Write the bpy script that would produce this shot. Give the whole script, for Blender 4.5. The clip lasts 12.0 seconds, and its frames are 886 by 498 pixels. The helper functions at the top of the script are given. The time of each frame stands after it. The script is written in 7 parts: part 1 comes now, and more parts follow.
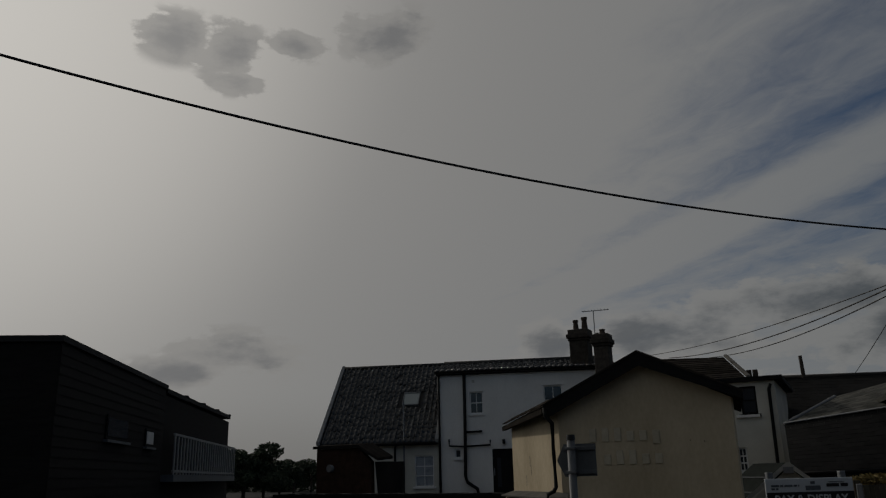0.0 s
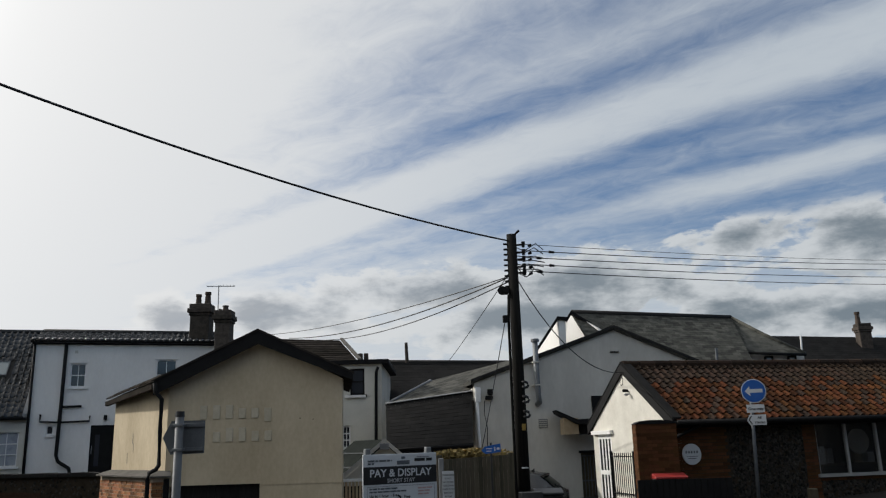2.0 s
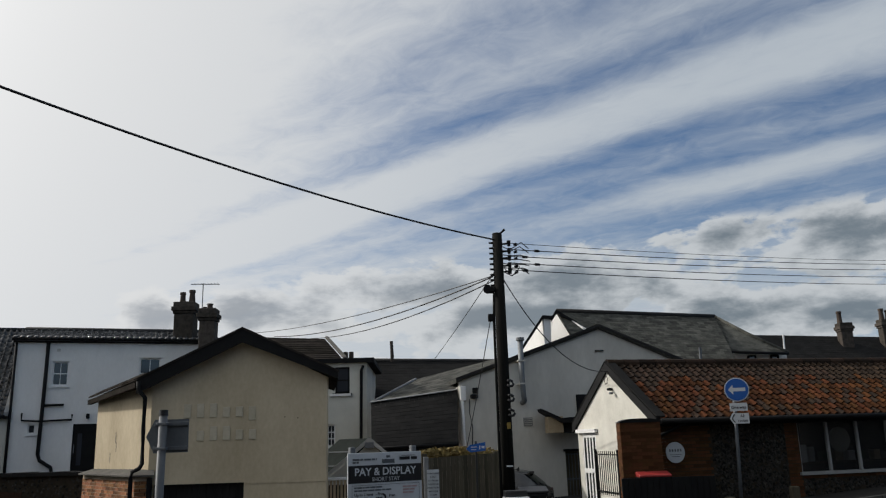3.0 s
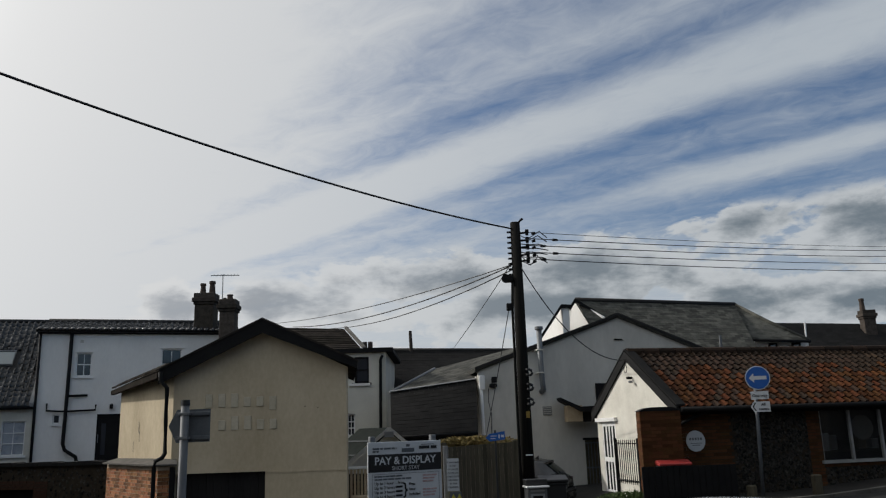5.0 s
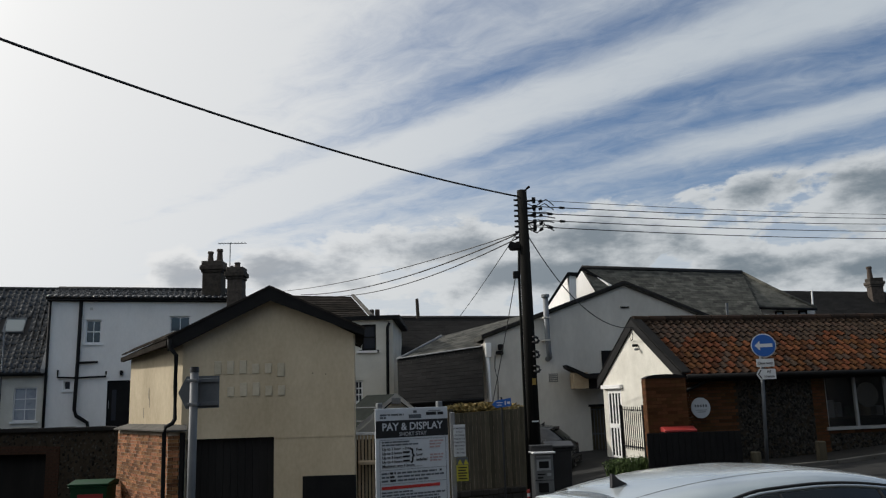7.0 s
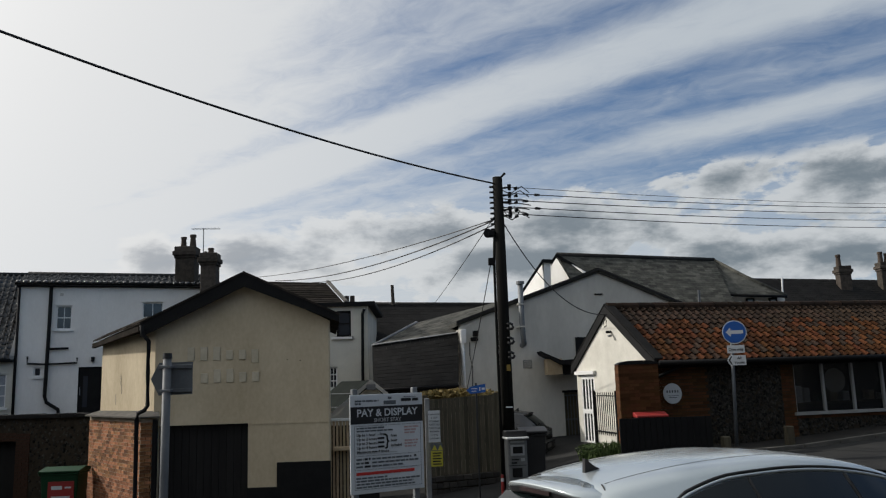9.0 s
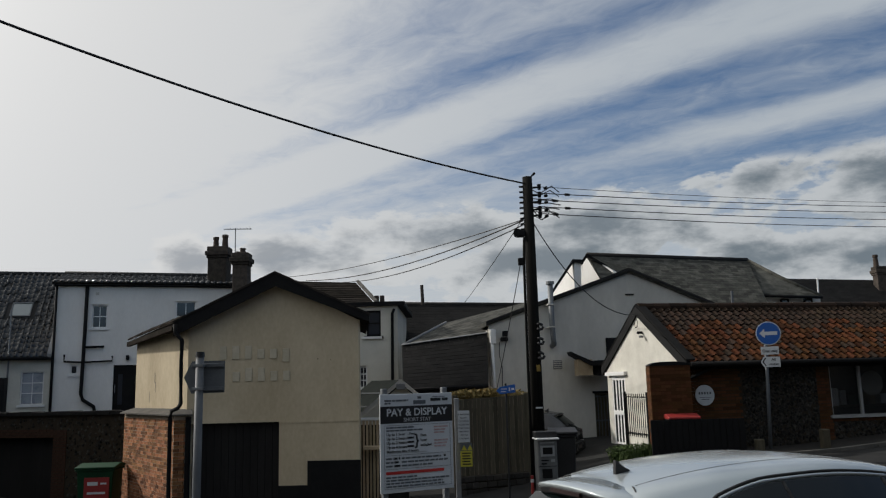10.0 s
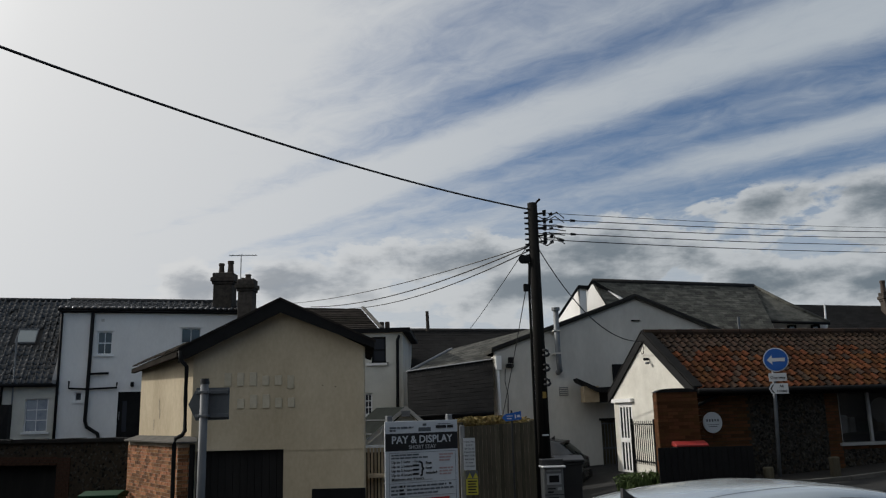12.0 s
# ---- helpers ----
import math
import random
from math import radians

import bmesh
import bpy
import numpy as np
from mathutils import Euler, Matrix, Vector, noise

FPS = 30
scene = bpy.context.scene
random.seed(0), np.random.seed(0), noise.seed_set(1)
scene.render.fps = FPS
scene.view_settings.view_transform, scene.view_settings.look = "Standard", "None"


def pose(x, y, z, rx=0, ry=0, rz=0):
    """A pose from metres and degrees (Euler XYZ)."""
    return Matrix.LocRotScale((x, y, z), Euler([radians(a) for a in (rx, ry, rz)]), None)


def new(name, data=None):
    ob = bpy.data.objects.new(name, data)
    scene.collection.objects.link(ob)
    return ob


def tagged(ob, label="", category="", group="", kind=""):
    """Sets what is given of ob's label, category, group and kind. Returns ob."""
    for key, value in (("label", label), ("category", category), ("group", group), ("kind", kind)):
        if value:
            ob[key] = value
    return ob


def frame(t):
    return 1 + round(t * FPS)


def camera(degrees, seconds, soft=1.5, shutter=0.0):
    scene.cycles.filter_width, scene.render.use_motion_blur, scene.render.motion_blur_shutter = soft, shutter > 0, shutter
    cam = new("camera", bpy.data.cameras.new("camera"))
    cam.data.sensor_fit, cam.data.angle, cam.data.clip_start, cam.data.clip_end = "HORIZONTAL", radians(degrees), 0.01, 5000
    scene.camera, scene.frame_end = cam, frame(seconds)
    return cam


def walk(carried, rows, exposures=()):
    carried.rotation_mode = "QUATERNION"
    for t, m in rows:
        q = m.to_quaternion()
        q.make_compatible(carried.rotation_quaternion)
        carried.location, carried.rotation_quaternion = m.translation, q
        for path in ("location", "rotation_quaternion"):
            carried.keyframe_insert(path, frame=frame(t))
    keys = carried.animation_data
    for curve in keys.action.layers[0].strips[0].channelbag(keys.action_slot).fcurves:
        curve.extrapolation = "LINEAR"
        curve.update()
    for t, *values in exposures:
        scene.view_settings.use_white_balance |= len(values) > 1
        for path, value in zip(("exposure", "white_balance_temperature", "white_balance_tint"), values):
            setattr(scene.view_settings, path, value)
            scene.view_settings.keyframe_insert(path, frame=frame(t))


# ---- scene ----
cam = camera(58.0, 12.0, soft=1.2)
EYE = 1.75
walk(cam, [
    (0, pose(0, 0, EYE, 105.93, 1.31, 26.46)),
    (0.5, pose(0, 0, EYE, 105.86, 1.57, 21.19)),
    (1, pose(0, 0, EYE, 104.92, 2.41, 10.40)),
    (1.5, pose(0, 0, EYE, 103.83, 2.03, 2.71)),
    (2, pose(0, 0, EYE, 103.69, 1.67, -0.24)),
    (2.5, pose(0, 0, EYE, 103.67, 1.72, -1.29)),
    (4.5, pose(0, 0, EYE, 102.97, 1.74, -0.77)),
    (5, pose(0, 0, EYE, 102.86, 1.84, 0.07)),
    (5.5, pose(0, 0, EYE, 102.32, 1.83, 0.44)),
    (6, pose(0, 0, EYE, 101.90, 1.78, 0.81)),
    (6.5, pose(0, 0, EYE, 101.29, 1.76, 1.04)),
    (7, pose(0, 0, EYE, 100.58, 1.76, 0.54)),
    (9, pose(0, 0, EYE, 99.56, 1.83, -1.24)),
    (9.5, pose(0, 0, EYE, 99.60, 1.60, -0.00)),
    (10, pose(0, 0, EYE, 99.62, 1.47, 0.85)),
    (10.5, pose(0, 0, EYE, 99.63, 1.43, 1.07)),
    (11, pose(0, 0, EYE, 99.89, 1.45, 1.12)),
    (11.5, pose(0, 0, EYE, 100.76, 1.43, 1.12)),
    (12, pose(0, 0, EYE, 101.50, 1.46, 1.23)),
], exposures=[(0, -2.42, 6600, 10), (0.3, -2.34, 6550, 10), (0.6, -1.75, 6450, 10), (0.9, -0.97, 6450, 10), (1.2, -0.5, 6400, 10), (1.5, -0.45, 6400, 10), (2.5, -0.52, 6350, 10), (4.5, -0.68, 6350, 10), (6.5, -0.62, 6400, 10), (7, -0.46, 6400, 10), (9, -0.5, 6400, 10), (9.5, -0.74, 6400, 10), (10.5, -0.64, 6400, 10), (12, -0.72, 6350, 10)])

# ---------------------------------------------------------------- light
SUN_AZ, SUN_EL = 68.0, 31.0   # degrees to the left of +y, above the horizon
sun_dir = Vector((-math.sin(radians(SUN_AZ)) * math.cos(radians(SUN_EL)), math.cos(radians(SUN_AZ)) * math.cos(radians(SUN_EL)), math.sin(radians(SUN_EL))))
sun = new("sun", bpy.data.lights.new("sun", "SUN"))
sun.data.energy, sun.data.angle, sun.data.color = 4.3, radians(0.6), (1.0, 0.94, 0.85)
sun.rotation_euler = sun_dir.to_track_quat("Z", "Y").to_euler()


def sky_world():
    w = bpy.data.worlds.new("sky")
    scene.world = w
    w.use_nodes = True
    nt = w.node_tree
    nt.nodes.clear()
    N, L = nt.nodes.new, nt.links.new

    def math_(op, a, b=None, c=None, clamp=False):
        n = N("ShaderNodeMath")
        n.operation, n.use_clamp = op, clamp
        for i, v in enumerate((a, b, c)):
            if v is None:
                continue
            if isinstance(v, (int, float)):
                n.inputs[i].default_value = v
            else:
                L(v, n.inputs[i])
        return n.outputs[0]

    def smooth(v, lo, hi):
        n = N("ShaderNodeMapRange")
        n.interpolation_type = "SMOOTHSTEP"
        L(v, n.inputs["Value"])
        n.inputs["From Min"].default_value, n.inputs["From Max"].default_value = lo, hi
        return n.outputs[0]

    def mix(f, a, b):
        n = N("ShaderNodeMix")
        n.data_type = "RGBA"
        for s, v in ((0, f), (6, a), (7, b)):
            if isinstance(v, (int, float)):
                n.inputs[s].default_value = v
            elif isinstance(v, tuple):
                n.inputs[s].default_value = (*v, 1)
            else:
                L(v, n.inputs[s])
        return n.outputs[2]

    def noise_(vec, scale, detail=5.0, rough=0.55, distort=0.0):
        n = N("ShaderNodeTexNoise")
        L(vec, n.inputs["Vector"])
        n.inputs["Scale"].default_value, n.inputs["Detail"].default_value = scale, detail
        n.inputs["Roughness"].default_value, n.inputs["Distortion"].default_value = rough, distort
        return n.outputs[0]

    def combine(x, y, z):
        n = N("ShaderNodeCombineXYZ")
        for i, v in enumerate((x, y, z)):
            if isinstance(v, (int, float)):
                n.inputs[i].default_value = v
            else:
                L(v, n.inputs[i])
        return n.outputs[0]

    sky = N("ShaderNodeTexSky")
    sky.sky_type, sky.sun_disc = "NISHITA", False
    sky.sun_elevation, sky.sun_rotation = radians(SUN_EL), radians(-SUN_AZ)
    sky.air_density, sky.dust_density, sky.ozone_density = 1.0, 0.4, 2.0
    gain = N("ShaderNodeVectorMath")
    gain.operation = "MULTIPLY"
    L(sky.outputs[0], gain.inputs[0])
    gain.inputs[1].default_value = (0.74 * SKY_GAIN, 1.02 * SKY_GAIN, 1.28 * SKY_GAIN)
    blue = gain.outputs[0]

    tc = N("ShaderNodeTexCoord").outputs["Generated"]
    nrm = N("ShaderNodeVectorMath")
    nrm.operation = "NORMALIZE"
    L(tc, nrm.inputs[0])
    sep = N("ShaderNodeSeparateXYZ")
    L(nrm.outputs[0], sep.inputs[0])
    x, y, z = sep.outputs
    dot = N("ShaderNodeVectorMath")
    dot.operation = "DOT_PRODUCT"
    L(nrm.outputs[0], dot.inputs[0])
    dot.inputs[1].default_value = sun_dir
    to_sun = dot.outputs["Value"]
    near_sun = smooth(to_sun, 0.15, 0.97)
    # high streaks, drawn out along one heading
    zz = math_("MAXIMUM", math_("ADD", z, 0.03), 0.03)
    u, v = math_("DIVIDE", x, zz), math_("DIVIDE", y, zz)
    ca, sa = math.cos(radians(STREAK)), math.sin(radians(STREAK))
    along = math_("ADD", math_("MULTIPLY", u, -sa), math_("MULTIPLY", v, ca))
    across = math_("ADD", math_("MULTIPLY", u, ca), math_("MULTIPLY", v, sa))
    wob = noise_(combine(math_("MULTIPLY", along, 0.9), math_("MULTIPLY", across, 1.1), 3.1), 1.0, 4.0)
    across2 = math_("ADD", across, math_("MULTIPLY", math_("SUBTRACT", wob, 0.5), 0.24))
    ramp = N("ShaderNodeValToRGB")
    ramp.color_ramp.interpolation = "B_SPLINE"
    stops = ((-1, 0.95), (0.8, 0.9), (1.05, 0.62), (1.16, 0.72), (1.28, 0.46), (1.42, 0.40), (1.54, 0.6), (1.64, 0.42), (1.76, 0.16), (1.86, 0.66), (1.96, 1.0), (2.1, 0.95), (2.2, 0.55), (2.29, 0.14), (2.38, 0.26), (2.46, 0.46), (2.57, 0.16), (2.68, 0.28), (2.8, 0.42), (2.92, 0.36), (3.08, 0.2), (3.5, 0.5), (5.0, 0.5), (7.0, 0.3))
    els = ramp.color_ramp.elements
    while len(els) < len(stops):
        els.new(0.5)
    for e, (a, d) in zip(els, stops):
        e.position, e.color = (a + 1) / 8.0, (d, d, d, 1)
    L(math_("DIVIDE", math_("ADD", across2, 1.0), 8.0), ramp.inputs[0])
    fine = noise_(combine(math_("MULTIPLY", along, 1.1), math_("MULTIPLY", across2, 5.5), 1.7), 1.0, 8.0, 0.62, 0.3)
    puff = noise_(combine(math_("MULTIPLY", along, 2.6), math_("MULTIPLY", across2, 4.0), 5.7), 2.2, 8.0, 0.64, 0.6)
    dens = math_("ADD", ramp.outputs[0], math_("ADD", math_("MULTIPLY", math_("SUBTRACT", fine, 0.5), 0.34), math_("MULTIPLY", math_("SUBTRACT", puff, 0.5), 0.62)))
    dens = math_("ADD", dens, math_("MULTIPLY", smooth(to_sun, 0.45, 0.86), 0.6))
    dens = math_("ADD", dens, math_("MULTIPLY", smooth(along, 1.2, 2.6), 0.3))
    bank = math_("DIVIDE", math_("SUBTRACT", across2, 2.8), 0.15)
    bank = math_("EXPONENT", math_("MULTIPLY", math_("MULTIPLY", bank, bank), -1.0))
    bank = math_("MULTIPLY", bank, math_("MULTIPLY", smooth(along, 0.25, 0.7), math_("SUBTRACT", 1.0, smooth(along, 1.1, 1.8))))
    dens = math_("ADD", dens, math_("MULTIPLY", bank, 0.55))
    low = math_("SUBTRACT", 1.0, smooth(z, 0.12, 0.26))
    dens = math_("ADD", dens, math_("MULTIPLY", low, 0.16))
    veil = math_("MULTIPLY", smooth(dens, -0.1, 1.05), smooth(to_sun, -0.72, 0.08))
    glow = math_("POWER", math_("MAXIMUM", to_sun, 0.0), 14.0)
    white = mix(glow, mix(near_sun, (0.71, 0.77, 0.82), (1.2, 1.18, 1.14)), (3.4, 3.3, 3.1))
    white = mix(math_("MULTIPLY", smooth(to_sun, 0.82, 1.0), 0.5), white, (3.0, 2.9, 2.72))
    col = mix(math_("MULTIPLY", veil, 0.95), blue, white)
    # low heaped clouds
    az = math_("MULTIPLY", math_("ARCTAN2", x, y), 57.2958)
    el = math_("MULTIPLY", math_("ARCSINE", z), 57.2958)
    heaps = ((-1.0, 10.9, 5.0, 1.3), (11.3, 10.8, 5.5, 1.8), (21.2, 12.9, 4.3, 1.0), (23.2, 7.8, 4.2, 1.3), (29.3, 12.2, 4.5, 1.5), (-18.1, 8.9, 3.2, 1.2), (-11.8, 9.0, 4.5, 1.1), (6.3, 8.5, 6, 1.1), (28.5, 7.2, 3, 0.9),
             (-40.9, 8.5, 3.2, 1.3), (-44.4, 7.2, 3.0, 0.8), (-30.0, 31.0, 3.3, 1.5), (-46.2, 29.6, 2.3, 1.2), (-42.2, 29.0, 2.0, 1.6), (-41.7, 27.2, 1.9, 0.7), (-37.3, 30.0, 1.9, 0.8))
    field = None
    for a0, e0, sa_, se_ in heaps:
        da = math_("DIVIDE", math_("SUBTRACT", az, a0), sa_)
        de = math_("DIVIDE", math_("SUBTRACT", el, e0), se_)
        b_ = math_("EXPONENT", math_("MULTIPLY", math_("ADD", math_("MULTIPLY", da, da), math_("MULTIPLY", de, de)), -0.72))
        field = b_ if field is None else math_("MAXIMUM", field, b_)
    band = math_("MULTIPLY", smooth(el, 2.0, 6.0), math_("SUBTRACT", 1.0, smooth(el, 8.0, 14.0)))
    band = math_("MULTIPLY", band, smooth(az, -24.0, 0.0))
    field = math_("ADD", field, math_("MULTIPLY", band, 0.30))
    vec = combine(math_("MULTIPLY", az, 0.13), math_("MULTIPLY", el, 0.27), 4.3)
    heap = noise_(vec, 1.7, 10.0, 0.58, 0.12)
    above = noise_(combine(math_("MULTIPLY", az, 0.13), math_("MULTIPLY", math_("ADD", el, 0.7), 0.27), 4.3), 1.7, 10.0, 0.58, 0.12)
    hd = math_("ADD", math_("MULTIPLY", field, 0.86), math_("MULTIPLY", math_("SUBTRACT", heap, 0.5), 2.5))
    cover = smooth(hd, 0.16, 0.38)
    cover = math_("MULTIPLY", cover, smooth(field, 0.03, 0.28))
    core = smooth(math_("ADD", hd, math_("MULTIPLY", math_("SUBTRACT", above, heap), 2.2)), 0.32, 1.1)
    heap_c = mix(core, mix(near_sun, (0.82, 0.85, 0.86), (1.22, 1.2, 1.16)), mix(near_sun, (0.24, 0.29, 0.33), (0.58, 0.60, 0.64)))
    col = mix(math_("MULTIPLY", cover, math_("SUBTRACT", 0.93, math_("MULTIPLY", near_sun, 0.26))), col, heap_c)
    # haze at the horizon
    col = mix(math_("MULTIPLY", math_("SUBTRACT", 1.0, smooth(z, 0.0, 0.11)), 0.75), col, mix(near_sun, (0.42, 0.45, 0.50), (0.92, 0.90, 0.86)))
    bg = N("ShaderNodeBackground")
    L(col, bg.inputs["Color"])
    bg.inputs["Strength"].default_value = SKY_STRENGTH
    out = N("ShaderNodeOutputWorld")
    L(bg.outputs[0], out.inputs[0])


SKY_GAIN, SKY_STRENGTH, STREAK = 0.088, 1.0, 47.0
sky_world()


# ---------------------------------------------------------------- materials
def surf(name, c1, c2, scale=3.0, rough=0.8, bump=0.2, fine=40.0, metal=0.0, mix2=None, spec=0.5, vary=0.0, stretch=(1, 1, 1), amount=1.0):
    """A surface with stains at one scale, grain at another, and fine relief."""
    m = bpy.data.materials.new(name)
    m.use_nodes = True
    nt = m.node_tree
    N, L = nt.nodes.new, nt.links.new
    b = nt.nodes["Principled BSDF"]
    tc = N("ShaderNodeTexCoord")
    mp = N("ShaderNodeMapping")
    mp.inputs["Scale"].default_value = stretch
    L(tc.outputs["Object"], mp.inputs[0])
    n1 = N("ShaderNodeTexNoise")
    n1.inputs["Scale"].default_value, n1.inputs["Detail"].default_value = scale, 6
    n1.inputs["Roughness"].default_value = 0.62
    n2 = N("ShaderNodeTexNoise")
    n2.inputs["Scale"].default_value, n2.inputs["Detail"].default_value = fine, 4
    L(mp.outputs[0], n1.inputs["Vector"])
    L(mp.outputs[0], n2.inputs["Vector"])
    add = N("ShaderNodeMath")
    add.operation = "MULTIPLY_ADD"
    L(n2.outputs[0], add.inputs[0])
    add.inputs[1].default_value = 0.35
    L(n1.outputs[0], add.inputs[2])
    ramp = N("ShaderNodeMapRange")
    ramp.inputs["From Min"].default_value, ramp.inputs["From Max"].default_value = 0.42, 0.95
    L(add.outputs[0], ramp.inputs["Value"])
    mx = N("ShaderNodeMix")
    mx.data_type = "RGBA"
    L(ramp.outputs[0], mx.inputs[0])
    mx.inputs[6].default_value, mx.inputs[7].default_value = (*c1, 1), (*c2, 1)
    col = mx.outputs[2]
    if vary:
        oi = N("ShaderNodeObjectInfo")
        gi = N("ShaderNodeNewGeometry")
        sm = N("ShaderNodeMath")
        sm.operation = "ADD"
        L(oi.outputs["Random"], sm.inputs[0])
        L(gi.outputs["Random Per Island"], sm.inputs[1])
        fr = N("ShaderNodeMath")
        fr.operation = "FRACT"
        L(sm.outputs[0], fr.inputs[0])
        hs = N("ShaderNodeHueSaturation")
        mr = N("ShaderNodeMapRange")
        L(fr.outputs[0], mr.inputs["Value"])
        mr.inputs["To Min"].default_value, mr.inputs["To Max"].default_value = 1 - vary, 1 + vary
        L(mr.outputs[0], hs.inputs["Value"])
        ms = N("ShaderNodeMapRange")
        L(oi.outputs["Random"], ms.inputs["Value"])
        ms.inputs["To Min"].default_value, ms.inputs["To Max"].default_value = 0.49, 0.51
        L(ms.outputs[0], hs.inputs["Hue"])
        L(col, hs.inputs["Color"])
        col = hs.outputs[0]
    L(col, b.inputs["Base Color"])
    b.inputs["Metallic"].default_value = metal
    b.inputs["Specular IOR Level"].default_value = spec
    rr = N("ShaderNodeMapRange")
    L(n1.outputs[0], rr.inputs["Value"])
    rr.inputs["To Min"].default_value, rr.inputs["To Max"].default_value = max(0.02, rough - 0.12), min(1, rough + 0.1)
    L(rr.outputs[0], b.inputs["Roughness"])
    if bump:
        bp = N("ShaderNodeBump")
        bp.inputs["Strength"].default_value = bump
        bp.inputs["Distance"].default_value = 0.01
        L(add.outputs[0], bp.inputs["Height"])
        L(bp.outputs[0], b.inputs["Normal"])
    return m


def glass(name, tint=(0.02, 0.025, 0.03), rough=0.04, alpha=1.0, spec=0.8):
    m = bpy.data.materials.new(name)
    m.use_nodes = True
    b = m.node_tree.nodes["Principled BSDF"]
    b.inputs["Base Color"].default_value = (*tint, 1)
    b.inputs["Roughness"].default_value = rough
    b.inputs["Specular IOR Level"].default_value = spec
    b.inputs["Alpha"].default_value = alpha
    return m


M_CREAM = surf("cream_render", (0.44, 0.36, 0.24), (0.66, 0.565, 0.405), 0.9, 0.92, 0.25, 14, spec=0.15, stretch=(1, 1, 0.6))
M_LETTER = surf("faded_cream_letter", (0.46, 0.41, 0.30), (0.64, 0.57, 0.44), 3, 0.9, 0.2, 20, spec=0.1)
M_CREAM_PALE = surf("pale_render", (0.50, 0.485, 0.42), (0.68, 0.66, 0.58), 1.0, 0.9, 0.2, 30)
M_WHITE = surf("white_render", (0.71, 0.695, 0.665), (0.84, 0.825, 0.795), 0.9, 0.88, 0.15, 12, spec=0.15, stretch=(1, 1, 0.45))
M_WHITE_WARM = surf("white_rough_render", (0.52, 0.50, 0.44), (0.70, 0.68, 0.61), 2.0, 0.9, 0.4, 25)
M_GREY = surf("grey_render", (0.46, 0.445, 0.40), (0.62, 0.60, 0.545), 1.1, 0.92, 0.25, 9, spec=0.15, stretch=(1, 1, 0.4))
M_BRICK = surf("red_brick", (0.13, 0.050, 0.022), (0.40, 0.20, 0.10), 7, 0.92, 0.5, 60, vary=0.6, spec=0.15)
M_BRICK_WALL = surf("brick_mortar", (0.34, 0.27, 0.20), (0.48, 0.40, 0.31), 5, 0.95, 0.3, 60, spec=0.1)
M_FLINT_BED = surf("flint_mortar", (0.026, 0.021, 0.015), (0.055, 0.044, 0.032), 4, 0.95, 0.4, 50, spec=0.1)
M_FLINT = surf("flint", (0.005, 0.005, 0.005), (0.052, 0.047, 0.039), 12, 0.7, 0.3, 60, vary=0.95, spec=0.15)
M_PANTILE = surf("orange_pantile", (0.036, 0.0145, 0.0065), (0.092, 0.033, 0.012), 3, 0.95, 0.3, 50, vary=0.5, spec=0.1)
# darker copy of the red brick, with the shop front's shade in its colour
M_BRICK_SHADED = surf("shaded_red_brick", (0.056, 0.026, 0.012), (0.115, 0.052, 0.022), 3.5, 0.92, 0.4, 60, vary=0.3, spec=0.1)
M_TILE_MATT = surf("matt_dark_tile", (0.016, 0.015, 0.014), (0.05, 0.043, 0.037), 3, 0.98, 0.4, 30, vary=0.4, spec=0.0)
M_PANTILE_BLACK = surf("black_glazed_pantile", (0.012, 0.012, 0.013), (0.034, 0.034, 0.035), 2, 0.14, 0.05, 30, vary=0.3, spec=0.55)
M_SLATE = surf("grey_slate", (0.020, 0.021, 0.018), (0.098, 0.096, 0.082), 2.6, 0.9, 0.3, 14, vary=0.45, spec=0.2)
M_SLATE_BLACK = surf("near_black_slate", (0.008, 0.008, 0.008), (0.021, 0.020, 0.019), 1.2, 0.95, 0.3, 20, vary=0.2, spec=0.1)
M_SLATE_DARK = surf("dark_slate", (0.018, 0.018, 0.019), (0.05, 0.048, 0.046), 1.2, 0.85, 0.3, 20, vary=0.25, spec=0.2)
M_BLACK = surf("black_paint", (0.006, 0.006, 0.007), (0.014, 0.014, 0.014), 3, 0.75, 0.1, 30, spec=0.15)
M_BLACK_WOOD = surf("black_boards", (0.008, 0.0075, 0.0075), (0.02, 0.019, 0.018), 3, 0.8, 0.3, 30, stretch=(1, 1, 0.15), spec=0.2)
M_FENCE = surf("weathered_fence_wood", (0.058, 0.052, 0.037), (0.135, 0.118, 0.084), 4, 0.9, 0.3, 30, vary=0.3, stretch=(4, 4, 0.4), spec=0.1)
M_POLE = surf("creosoted_pole", (0.005, 0.0052, 0.005), (0.016, 0.015, 0.013), 3, 0.9, 0.4, 30, stretch=(6, 6, 0.3), spec=0.1)
M_ASPHALT = surf("asphalt", (0.022, 0.022, 0.023), (0.045, 0.045, 0.043), 1.5, 0.95, 0.4, 80, spec=0.04)
M_PAVING = surf("pavement", (0.026, 0.025, 0.023), (0.05, 0.047, 0.043), 2, 0.95, 0.3, 60, spec=0.04)
M_KERB = surf("kerb_stone", (0.075, 0.072, 0.066), (0.15, 0.142, 0.128), 3, 0.92, 0.2, 60, spec=0.08)
M_PAINT_WHITE = surf("white_gloss_paint", (0.70, 0.70, 0.69), (0.82, 0.82, 0.80), 4, 0.4, 0.03, 30)
M_SIGN_WHITE = surf("white_sign_face", (0.54, 0.57, 0.59), (0.64, 0.66, 0.68), 3, 0.45, 0.02, 30)
